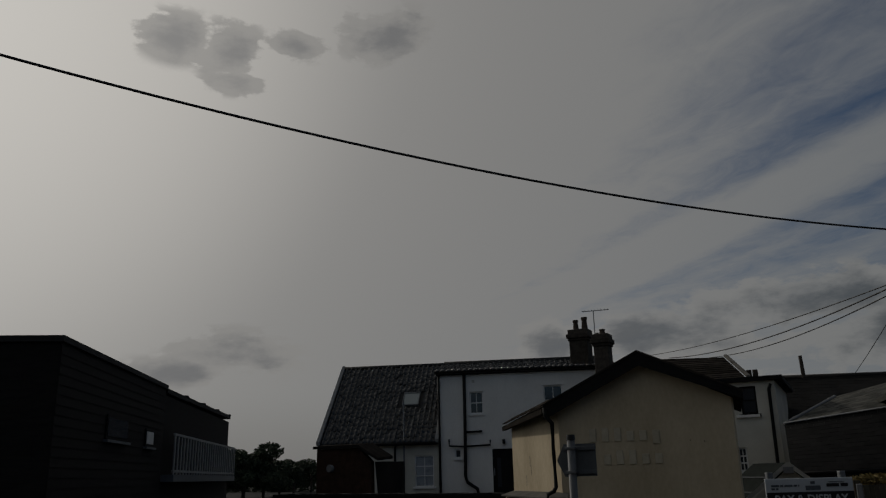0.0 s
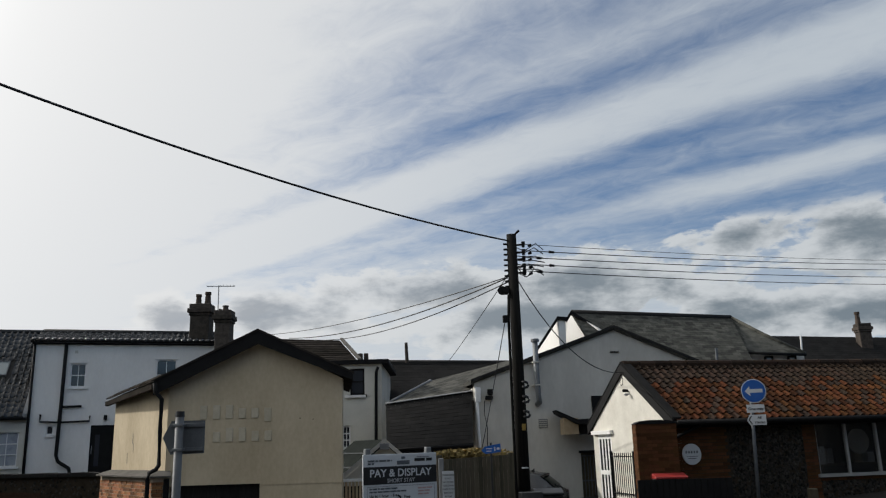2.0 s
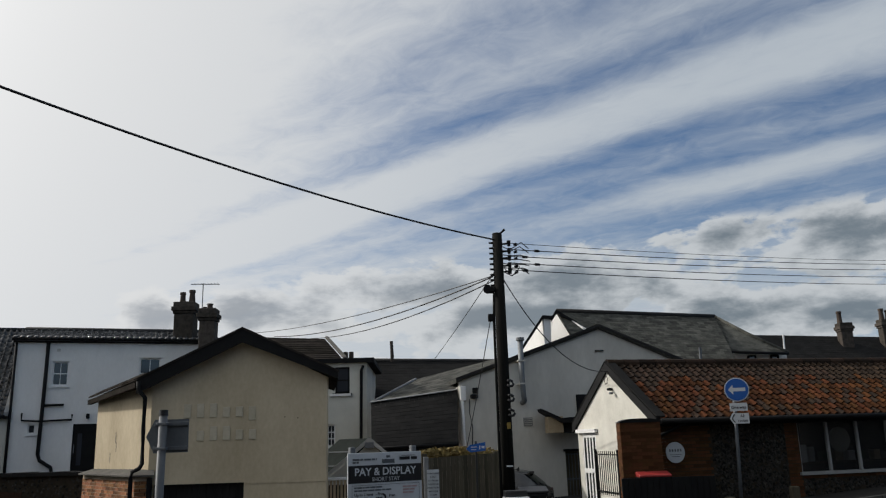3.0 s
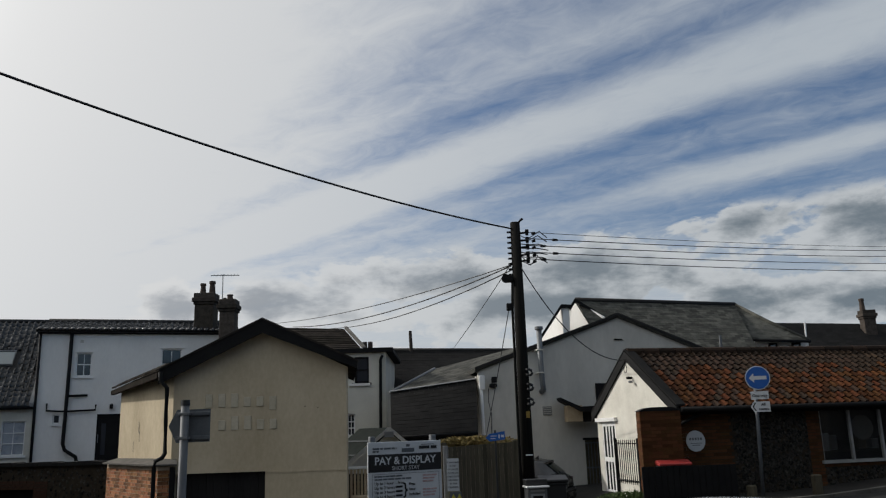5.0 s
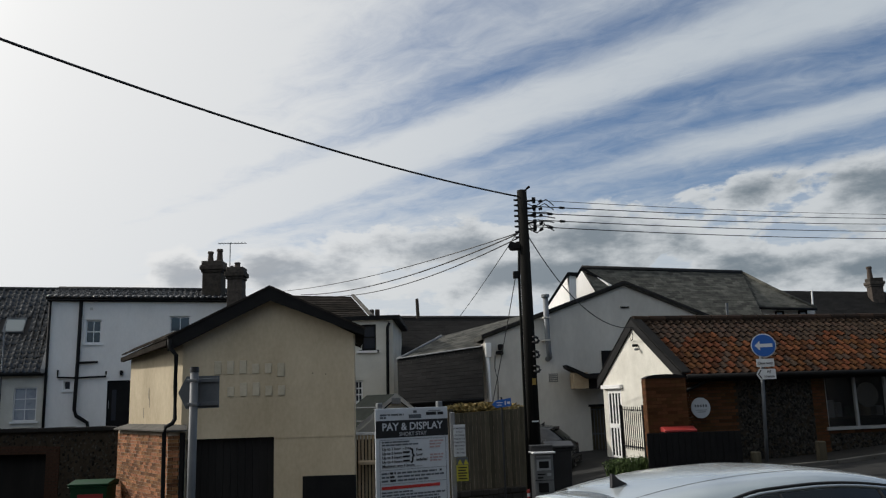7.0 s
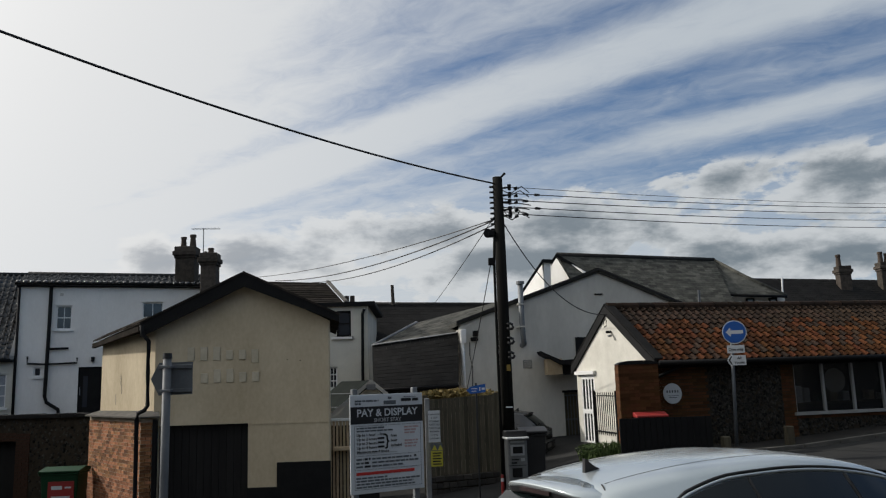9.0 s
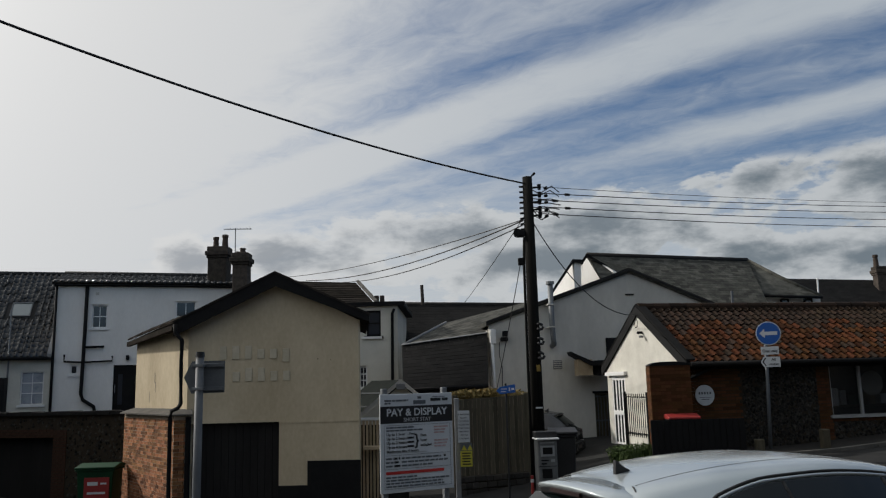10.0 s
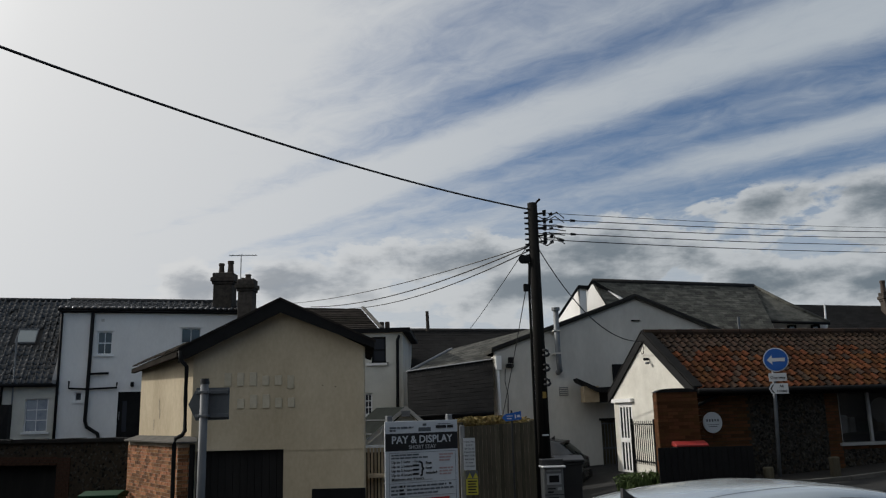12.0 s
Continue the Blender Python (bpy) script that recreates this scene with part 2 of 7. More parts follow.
M_SIGN_BLACK = surf("black_sign_face", (0.010, 0.010, 0.011), (0.018, 0.018, 0.02), 3, 0.45, 0.02, 30)
M_SIGN_BLUE = surf("blue_sign_face", (0.012, 0.09, 0.36), (0.016, 0.11, 0.42), 3, 0.4, 0.02, 30)
M_SIGN_RED = surf("red_sign_face", (0.45, 0.025, 0.02), (0.55, 0.04, 0.03), 3, 0.5, 0.02, 30)
M_SIGN_YELLOW = surf("yellow_sign_face", (0.48, 0.43, 0.04), (0.58, 0.52, 0.06), 3, 0.5, 0.02, 30)
M_TAG = surf("faded_yellow_tag", (0.20, 0.13, 0.02), (0.30, 0.20, 0.04), 20, 0.6, 0.02, 60)
M_GREY_METAL = surf("galvanised_steel", (0.13, 0.14, 0.148), (0.22, 0.23, 0.24), 5, 0.6, 0.08, 60, metal=0.3)
M_GREY_PAINT = surf("grey_painted_metal", (0.09, 0.10, 0.11), (0.14, 0.15, 0.162), 4, 0.6, 0.05, 40, spec=0.3)
M_CAR = surf("silver_blue_car_paint", (0.53, 0.585, 0.60), (0.57, 0.62, 0.64), 2, 0.16, 0.0, 30, metal=0.5)
M_CAR_GLASS = glass("tinted_car_glass", (0.006, 0.010, 0.010), 0.03, 1.0, 0.35)
M_GLASS = glass("window_glass", (0.03, 0.035, 0.045), 0.06)
# reflected sky is put into the pale base colour of this pane
M_SKYLIGHT = glass("skylight_glass", (0.16, 0.20, 0.21), 0.08, 1.0, 1.0)
M_RUBBER = surf("black_rubber", (0.012, 0.012, 0.012), (0.025, 0.025, 0.025), 5, 0.7, 0.1, 60)
M_CABLE = surf("black_cable", (0.008, 0.008, 0.009), (0.016, 0.016, 0.017), 5, 0.6, 0.0, 60)
M_LEAF = surf("green_leaf", (0.026, 0.05, 0.014), (0.075, 0.11, 0.032), 4, 0.8, 0.1, 40, vary=0.5, spec=0.2)
M_LEAF_DARK = surf("dark_leaf", (0.018, 0.03, 0.012), (0.045, 0.06, 0.025), 4, 0.8, 0.1, 40, vary=0.4)
M_BARK = surf("bark", (0.05, 0.04, 0.03), (0.11, 0.09, 0.07), 8, 0.9, 0.4, 40)
M_GREEN_BIN = surf("green_plastic", (0.006, 0.035, 0.016), (0.010, 0.055, 0.022), 3, 0.6, 0.05, 40, spec=0.2)
M_RED_PLASTIC = surf("red_plastic", (0.26, 0.022, 0.019), (0.34, 0.032, 0.028), 3, 0.5, 0.03, 40)
M_BLACK_PLASTIC = surf("black_plastic", (0.010, 0.010, 0.011), (0.02, 0.02, 0.021), 3, 0.5, 0.05, 40)
M_CHIM = surf("chimney_brick", (0.028, 0.025, 0.022), (0.088, 0.074, 0.062), 6, 0.95, 0.5, 40, vary=0.3, spec=0.1)
M_BRICK_DARK = surf("dark_red_brick", (0.03, 0.018, 0.013), (0.08, 0.044, 0.03), 5, 0.95, 0.5, 30, spec=0.1)
M_CLAY = surf("sooty_clay_pot", (0.045, 0.036, 0.03), (0.10, 0.075, 0.06), 5, 0.9, 0.2, 40, spec=0.2)
M_DARK_CLAD = surf("dark_timber_cladding", (0.010, 0.009, 0.009), (0.026, 0.024, 0.023), 2, 0.85, 0.3, 30, stretch=(1, 1, 6), spec=0.15)
M_LEAD = surf("lead_flashing", (0.15, 0.153, 0.156), (0.26, 0.264, 0.268), 4, 0.8, 0.2, 40, spec=0.15)
M_BOARD_PALE = surf("pale_picket_wood", (0.36, 0.27, 0.16), (0.52, 0.42, 0.28), 5, 0.85, 0.2, 40, vary=0.2)


# ---------------------------------------------------------------- builders
def thing(name, label, category, group="", kind="", at=(0, 0, 0)):
    ob = new(name)
    ob.location = at
    return tagged(ob, label, category, group, kind)


def part(name, bm, material, parent=None, label="", smooth=False):
    """Links a bmesh, in world coordinates, as one mesh object."""
    me = bpy.data.meshes.new(name)
    bmesh.ops.recalc_face_normals(bm, faces=bm.faces)
    if smooth:
        for f in bm.faces:
            f.smooth = True
    bm.to_mesh(me)
    bm.free()
    me.materials.append(material)
    ob = new(name, me)
    if parent is not None:
        ob.parent = parent
        if parent.parent is None:
            ob.matrix_parent_inverse = Matrix.Translation(-parent.location)
    if label:
        ob["label"] = label
    return ob


def slab(bm, pts, depth):
    """A polygon of 3D points given thickness: depth metres along the vector depth or against its normal."""
    ps = [Vector(p) for p in pts]
    n = Vector((0, 0, 0))
    for i, p in enumerate(ps):
        q = ps[(i + 1) % len(ps)]
        n += p.cross(q)
    n.normalize()
    d = Vector(depth) if not isinstance(depth, (int, float)) else n * depth
    a = [bm.verts.new(p) for p in ps]
    b = [bm.verts.new(p + d) for p in ps]
    bm.faces.new(a)
    bm.faces.new(list(reversed(b)))
    for i in range(len(a)):
        j = (i + 1) % len(a)
        bm.faces.new((a[j], a[i], b[i], b[j]))
    return bm


def box(bm, lo, hi, m=None, bevel=0.0):
    r = bmesh.ops.create_cube(bm, size=1)
    vs = r["verts"]
    for v in vs:
        v.co = Vector([lo[k] + (v.co[k] + 0.5) * (hi[k] - lo[k]) for k in range(3)])
    if bevel:
        es = list({e for v in vs for e in v.link_edges})
        rr = bmesh.ops.bevel(bm, geom=es, offset=bevel, segments=1, affect="EDGES", profile=0.5)
        vs = list({v for f in rr["faces"] for v in f.verts} | {v for v in vs if v.is_valid})
    if m is not None:
        bmesh.ops.transform(bm, matrix=m, verts=vs)
    return bm


def rod(bm, p, q, r0, r1=None, seg=10):
    p, q = Vector(p), Vector(q)
    r1 = r0 if r1 is None else r1
    d = q - p
    m = Matrix.Translation((p + q) / 2) @ d.to_track_quat("Z", "Y").to_matrix().to_4x4()
    bmesh.ops.create_cone(bm, cap_ends=True, segments=seg, radius1=r0, radius2=r1, depth=d.length, matrix=m)
    return bm


def tube(name, pts, r, material, parent=None, label="", seg=3):
    """A bent pipe or cable through points, as a mesh."""
    ps = [Vector(p) for p in pts]
    bm = bmesh.new()
    rings = []
    k = 6 if r < 0.03 else 10
    for i, p in enumerate(ps):
        d = (ps[min(i + 1, len(ps) - 1)] - ps[max(i - 1, 0)]).normalized()
        s = d.cross(Vector((0, 0, 1)))
        if s.length < 0.05:
            s = d.cross(Vector((0, 1, 0)))
        s.normalize()
        t = s.cross(d).normalized()
        rings.append([bm.verts.new(p + (s * math.cos(a) + t * math.sin(a)) * r) for a in [2 * math.pi * j / k for j in range(k)]])
    for a, b in zip(rings, rings[1:]):
        for j in range(k):
            bm.faces.new((a[j], a[(j + 1) % k], b[(j + 1) % k], b[j]))
    bm.faces.new(rings[0])
    bm.faces.new(list(reversed(rings[-1])))
    return part(name, bm, material, parent, label, smooth=True)


def sag(p, q, drop, n=24):
    """Points of a cable hung from p to q."""
    p, q = Vector(p), Vector(q)
    return [p.lerp(q, i / n) - Vector((0, 0, 4 * drop * (i / n) * (1 - i / n))) for i in range(n + 1)]


def frame_of(origin, along):
    """A matrix whose x runs along a wall, y goes into it and z up."""
    a = Vector((along[0], along[1], 0)).normalized()
    m = Matrix.Identity(4)
    m.col[0][:3] = a
    m.col[1][:3] = (-a.y, a.x, 0)
    m.col[3][:3] = origin
    return m


def wall_with_holes(bm, m, outline_top, x0, x1, z0, holes, thick=0.3):
    """A wall in the frame m from x0 to x1 and z0 up to outline_top(x), with rectangular holes (xa, xb, za, zb)."""
    xs = sorted({x0, x1, *[h[0] for h in holes], *[h[1] for h in holes], *[x for x in outline_top if x0 < x < x1]})

    def top(x):
        ks = sorted(outline_top)
        for a, b in zip(ks, ks[1:]):
            if a <= x <= b:
                return outline_top[a] + (outline_top[b] - outline_top[a]) * (x - a) / (b - a)
        return outline_top[ks[0]] if x < ks[0] else outline_top[ks[-1]]
    for a, b in zip(xs, xs[1:]):
        mid = (a + b) / 2
        cuts = sorted([(h[2], h[3]) for h in holes if h[0] < mid < h[1]])
        z = z0
        segs = []
        for lo, hi in cuts:
            if lo > z:
                segs.append((z, z, lo, lo))
            z = hi
        segs.append((z, z, top(a), top(b)))
        for za, zb, ta, tb in segs:
            if max(ta - za, tb - zb) < 0.005:
                continue
            slab(bm, [m @ Vector((a, 0, za)), m @ Vector((b, 0, zb)), m @ Vector((b, 0, tb)), m @ Vector((a, 0, ta))], m.to_3x3() @ Vector((0, thick, 0)))
    return bm


# ---------------------------------------------------------------- ground
def ground_z(x, y):
    s = min(1, max(0, (y - 3.5) / 12.0))
    s = s * s * (3 - 2 * s)
    g = s * float(np.interp(x, (-6, -2, 1.8, 4.0, 8.0, 11.0), (-1.15, -0.9, -0.55, 0.0, 0.08, 0.3)))
    far = min(1, max(0, (y - 22.5) / 3))
    side = min(1, max(0, (x + 8) / 8))
    back = 0.9 * (1 - side) + 0.05 * side
    if x < -19:
        back = 0.9 - 0.6 * min(1, (-19 - x) / 4)
    return g * (1 - far) + back * far


def build_ground():
    bm = bmesh.new()
    xs = [-600, -200, -80, -50] + [-36 + 1.5 * i for i in range(49)] + [50, 80, 200, 600]
    ys = [-600, -200, -60, -20, -8] + [-4 + 1.5 * i for i in range(40)] + [70, 100, 200, 700]
    grid = [[bm.verts.new((x, y, ground_z(x, y))) for x in xs] for y in ys]
    for j in range(len(ys) - 1):
        for i in range(len(xs) - 1):
            bm.faces.new((grid[j][i], grid[j][i + 1], grid[j + 1][i + 1], grid[j + 1][i]))
    ob = part("ground", bm, M_ASPHALT, smooth=True)
    tagged(ob, "dark worn asphalt of the car park and street", "ground", kind="structure")


build_ground()


# ---------------------------------------------------------------- repeated pieces
def mesh_of(name, verts, faces, material, smooth=False):
    me = bpy.data.meshes.new(name)
    me.from_pydata([tuple(v) for v in verts], [], [tuple(f) for f in faces])
    me.materials.append(material)
    if smooth:
        for p in me.polygons:
            p.use_smooth = True
    me.update()
    return me


def piece(name, me, m, parent):
    """One piece that shares its mesh with its like."""
    ob = new(name, me)
    ob.parent = parent
    if parent.parent is None:
        ob.matrix_parent_inverse = Matrix.Translation(-parent.location)
    ob.matrix_basis = m
    return ob


def joined(name, template, mats, material, parent=None, label="", smooth=False):
    """Many small pieces as one mesh of kind stuff."""
    tv, tf = template
    tv = np.array([(*v, 1.0) for v in tv])
    vs, fs = [], []
    for m in mats:
        base = len(vs)
        vs.extend((np.array(m) @ tv.T).T[:, :3].tolist())
        fs.extend([[base + i for i in f] for f in tf])
    ob = new(name, mesh_of(name, vs, fs, material, smooth))
    if parent is not None:
        ob.parent = parent
        if parent.parent is None:
            ob.matrix_parent_inverse = Matrix.Translation(-parent.location)
    return tagged(ob, label, kind="stuff")


def box_template(a, b):
    v = [(x, y, z) for x in (a[0], b[0]) for y in (a[1], b[1]) for z in (a[2], b[2])]
    return v, [(0, 1, 3, 2), (4, 6, 7, 5), (0, 4, 5, 1), (2, 3, 7, 6), (0, 2, 6, 4), (1, 5, 7, 3)]


BRICK = box_template((0, -0.008, 0), (0.213, 0.05, 0.064))
BRICK_ME = {m_: mesh_of("brick", *BRICK, m_) for m_ in (M_BRICK, M_BRICK_SHADED, M_BRICK_DARK)}


def lay_bricks(parent, m, x0, x1, z0, z1, limit, rnd, skip=None, mat=None):
    """Courses of bricks on a wall face in the frame m; up to limit of them as parts, the rest joined."""
    spots = []
    k = 0
    z = z0
    while z < z1 - 0.06:
        x = x0 - (0.11 if k % 2 else 0.0)
        while x < x1 - 0.03:
            a, b = max(x, x0), min(x + 0.213, x1)
            if b - a > 0.05 and not (skip and skip((a + b) / 2, z)):
                s = Matrix.Translation((a, rnd.uniform(-0.003, 0.003), z)) @ Matrix.Diagonal(((b - a) / 0.213, 1, 1, 1))
                spots.append(m @ s)
            x += 0.225
        z += 0.075
        k += 1
    spots.sort(key=lambda q: -q.translation.z)
    for q in spots[:limit]:
        piece("brick", BRICK_ME[mat or M_BRICK], q, parent)
    if spots[limit:]:
        joined("brickwork", BRICK, spots[limit:], mat or M_BRICK, parent)


def lump_template():
    bm = bmesh.new()
    bmesh.ops.create_icosphere(bm, subdivisions=1, radius=1)
    v = [tuple(p.co) for p in bm.verts]
    f = [[p.index for p in q.verts] for q in bm.faces]
    bm.free()
    return v, f


LUMP = lump_template()


def lay_flints(name, parent, m, x0, x1, z0, z1, n, rnd, skip=None):
    mats = []
    for _ in range(n):
        x, z = rnd.uniform(x0, x1), rnd.uniform(z0, z1)
        if skip and skip(x, z):
            continue
        s = rnd.uniform(0.016, 0.042)
        mats.append(m @ Matrix.Translation((x, 0.0, z)) @ Euler((0, rnd.uniform(0, 6), 0)).to_matrix().to_4x4() @ Matrix.Diagonal((s * 1.3, 0.018, s, 1)))
    return joined(name, LUMP, mats, M_FLINT, parent, "knapped flints bedded in mortar")


def pantile_template(w, g, roll=0.035, lift=0.03):
    """An S-shaped tile: x across, y up the slope, z out of it."""
    prof = [(0.0, 0.012), (0.16, -0.2), (0.36, -0.35), (0.55, 0.0), (0.72, 0.9), (0.86, 1.0), (1.0, 0.45)]
    vs, fs = [], []
    for y, up in ((0, lift), (g * 1.12, 0.004)):
        for a, h in prof:
            vs.append((a * w * 1.04, y, h * roll + up))
    n = len(prof)
    for i in range(n - 1):
        fs.append((i, i + 1, n + i + 1, n + i))
    for a, h in prof:
        vs.append((a * w * 1.04, 0, h * roll + lift - 0.022))
    for i in range(n - 1):
        fs.append((2 * n + i, 2 * n + i + 1, i + 1, i))
    return vs, fs


def slope_frame(a, b, c):
    """x from a to b along the eave, y from a up the slope towards c, z outwards."""
    a, b, c = Vector(a), Vector(b), Vector(c)
    ux = (b - a).normalized()
    uy = (c - a)
    uy = (uy - ux * uy.dot(ux)).normalized()
    uz = ux.cross(uy)
    m = Matrix.Identity(4)
    m.col[0][:3], m.col[1][:3], m.col[2][:3], m.col[3][:3] = ux, uy, uz, a
    return m


def lettering(name, words, m, size, material, parent, align="LEFT", depth=0.002):
    cu = bpy.data.curves.new(name, "FONT")
    cu.body, cu.size, cu.extrude, cu.align_x, cu.resolution_u = words, size, depth, align, 3
    cu.offset = size * 0.018
    tmp = bpy.data.objects.new(name, cu)
    scene.collection.objects.link(tmp)
    bpy.context.view_layer.update()
    me = bpy.data.meshes.new_from_object(tmp.evaluated_get(bpy.context.evaluated_depsgraph_get()))
    bpy.data.objects.remove(tmp)
    me.materials.clear()
    me.materials.append(material)
    return piece(name, me, m @ Matrix.Rotation(radians(90), 4, "X"), parent)


def panel(name, m, x0, x1, z0, z1, y0, y1, material, parent, label="", bevel=0.0):
    """A box in a wall's frame; y is depth into the wall."""
    bm = bmesh.new()
    box(bm, (x0, y0, z0), (x1, y1, z1), m, bevel)
    return part(name, bm, material, parent, label)


def sash_window(m, x0, x1, z0, z1, parent, cols=2, rows=2, frame_mat=None, sill=True, depth=0.1, bar=0.05, pane_mat=None):
    """A window in a wall's frame: casing, glazing bars, panes and sill."""
    fm = frame_mat or M_PAINT_WHITE
    # black sheet gives the room's darkness by colour
    win = panel("window", m, x0, x1, z0, z1, depth + 0.06, depth + 0.09, M_BLACK, parent, "black sheet standing for the unlit room behind the glass")
    fr = bmesh.new()
    for a, b, c, d in ((x0, x0 + bar, z0, z1), (x1 - bar, x1, z0, z1), (x0 + bar, x1 - bar, z1 - bar, z1), (x0 + bar, x1 - bar, z0, z0 + bar)):
        box(fr, (a, depth - 0.03, c), (b, depth + 0.05, d), m)
    part("window_frame", fr, fm, win)
    iw, ih = x1 - x0 - 2 * bar, z1 - z0 - 2 * bar
    for i in range(1, cols):
        x = x0 + bar + iw * i / cols
        panel("glazing_bar", m, x - 0.014, x + 0.014, z0 + bar, z1 - bar, depth - 0.015, depth + 0.04, fm, win)
    for j in range(1, rows):
        z = z0 + bar + ih * j / rows
        panel("glazing_bar", m, x0 + bar, x1 - bar, z - 0.02, z + 0.02, depth - 0.02, depth + 0.042, fm, win)
    for i in range(cols):
        for j in range(rows):
            panel("pane", m, x0 + bar + iw * i / cols + 0.01, x0 + bar + iw * (i + 1) / cols - 0.01, z0 + bar + ih * j / rows + 0.01, z0 + bar + ih * (j + 1) / rows - 0.01, depth + 0.012, depth + 0.018, pane_mat or M_GLASS, win)
    if sill:
        panel("window_sill", m, x0 - 0.08, x1 + 0.08, z0 - 0.09, z0 - 0.004, -0.07, depth, fm, win)
    return win


rnd = random.Random(4)
# porch glazing as an opaque dark surface that reflects almost no sky
M_PORCH = surf("opaque_green_grey_glazing", (0.012, 0.015, 0.014), (0.028, 0.033, 0.030), 3, 0.95, 0.2, 30, spec=0.05)
M_NET = surf("net_curtain_glass", (0.26, 0.29, 0.33), (0.38, 0.41, 0.45), 3, 0.3, 0.0, 30)
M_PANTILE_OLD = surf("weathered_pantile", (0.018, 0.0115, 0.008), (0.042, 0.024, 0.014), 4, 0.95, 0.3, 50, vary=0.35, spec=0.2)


# ---------------------------------------------------------------- cream gable house
def cream_house():
    h = thing("cream_house", "small cream rendered house with black bargeboards and brick base", "house", at=(-3.9, 17.5, -1.1))
    A, B = Vector((-5.8, 17.5, 0)), Vector((-2.08, 17.5, 0))
    back = Vector((-2.7, 3.5, 0))
    m = frame_of(A, (1, 0))
    holes = [(0.09, 2.0, -1.2, 1.05)]
    bm = bmesh.new()
    pts = [(0, -1.2), (0.09, -1.2), (0.09, 1.05), (2.0, 1.05), (2.0, -1.2), (3.72, -1.2), (3.72, 3.2), (1.9, 4.1), (0, 3.14)]
    slab(bm, [m @ Vector((x, 0, z)) for x, z in pts], (0, 0.3, 0))
    part("wall", bm, M_CREAM, h, "cream painted render front wall")
    bm = bmesh.new()
    slab(bm, [A + Vector((-0.005, 0.01, 1.2)), A + back * 0.86 + Vector((0, 0, 1.2)), A + back * 0.86 + Vector((0, 0, 3.05)), A + Vector((-0.005, 0.01, 3.1))], (0.3, 0.2, 0))
    part("wall", bm, M_CREAM, h, "sunlit cream side wall")
    bm = bmesh.new()
    slab(bm, [B + Vector((0, 0.31, -1.2)), B + back + Vector((0, 0, -1.2)), B + back + Vector((0, 0, 3.2)), B + Vector((0, 0.31, 3.2))], (-0.3, 0, 0))
    part("wall", bm, M_CREAM, h)
    top = Vector((-3.859, 17.25, 4.225))
    L0, R0 = Vector((-6.046, 17.25, 3.199)), Vector((-1.807, 17.25, 3.255))
    far = Vector((-8.38, 20.7, 3.06))
    rb = Vector((-4.5, 22.0, 4.2))
    bm = bmesh.new()
    slab(bm, [L0, top, far], (0, 0, -0.09))
    slab(bm, [top, rb, far], (0, 0, -0.09))
    part("roof", bm, M_TILE_MATT, h, "dark tiled roof slope")
    bm = bmesh.new()
    slab(bm, [top, R0, R0 + Vector((-0.6, 4.7, 0)), rb], (0, 0, -0.09))
    part("roof", bm, M_TILE_MATT, h, "dark tiled roof slope")
    # verge tiles along the slope and eave
    for k in range(9):
        p = L0.lerp(far, (k + 0.15) / 9)
        q = p + Vector((0.0, 0.34, 0.0))
        bm = bmesh.new()
        slab(bm, [p + Vector((-0.06, 0, 0.015)), p.lerp(top, 0.12) + Vector((0, 0, 0.03)), q.lerp(top, 0.12) + Vector((-0.26, 0, 0.03)), q + Vector((-0.30, 0.0, 0.015))], (0, 0, 0.03))
        part("tile", bm, M_TILE_MATT, h)
    for a, b in ((L0, top), (top, R0)):
        bm = bmesh.new()
        e = (b - a).normalized()
        slab(bm, [a + Vector((0, -0.03, 0.02)), b + Vector((0, -0.03, 0.02)), b + Vector((0, -0.03, -0.27 if b is top else -0.13)), a + Vector((0, -0.03, -0.27))], (0, 0.05, 0))
        part("bargeboard", bm, M_BLACK, h, "black painted bargeboard")
        bm = bmesh.new()
        slab(bm, [a + Vector((0, -0.05, 0.06)), b + Vector((0, -0.05, 0.06)), b + Vector((0, 0.2, 0.06)), a + Vector((0, 0.2, 0.06))], (0, 0, -0.045))
        part("verge", bm, M_TILE_MATT, h)
    bm = bmesh.new()
    slab(bm, [L0 + Vector((0.0, 0.1, -0.03)), far + Vector((0, 0, -0.03)), far + Vector((0, 0, -0.14)), L0 + Vector((0.0, 0.1, -0.14))], (-0.07, -0.05, 0))
    part("gutter", bm, M_TILE_MATT, h, "dull black gutter")
    # garage door of vertical boards
    for i in range(12):
        x = 0.1 + 1.89 * i / 12
        panel("board", m, x + 0.004, x + 1.89 / 12 - 0.004, -1.2, 1.04, 0.12 + 0.004 * (i % 2), 0.16, M_BLACK_WOOD, h)
    panel("door_frame", m, 0.09, 2.0, -1.2, 1.05, 0.17, 0.2, M_BLACK, h, "black garage door frame")
    panel("plinth", m, 2.62, 3.75, -1.2, 0.22, -0.05, -0.003, M_BLACK, h, "black painted plinth")
    panel("plinth", m, 2.0, 2.62, -1.2, -0.28, -0.04, -0.003, M_BLACK, h, "black painted plinth")
    panel("string_course", m, 2.05, 3.72, 1.02, 1.06, -0.012, -0.003, M_CREAM, h)
    # brick base under the side wall, with a tiled ledge
    o = Vector((-0.17, -0.13, 0))
    C, D = A + o + Vector((-0.05, 0, 0)), A + o + back * 0.88
    bm = bmesh.new()
    slab(bm, [C + Vector((0, 0, -1.4)), D + Vector((0, 0, -1.4)), D + Vector((0, 0, 1.22)), C + Vector((0, 0, 1.22))], (0.33, 0.05, 0))
    base = part("brick_base", bm, M_BRICK_WALL, h, "sunlit red brick base")
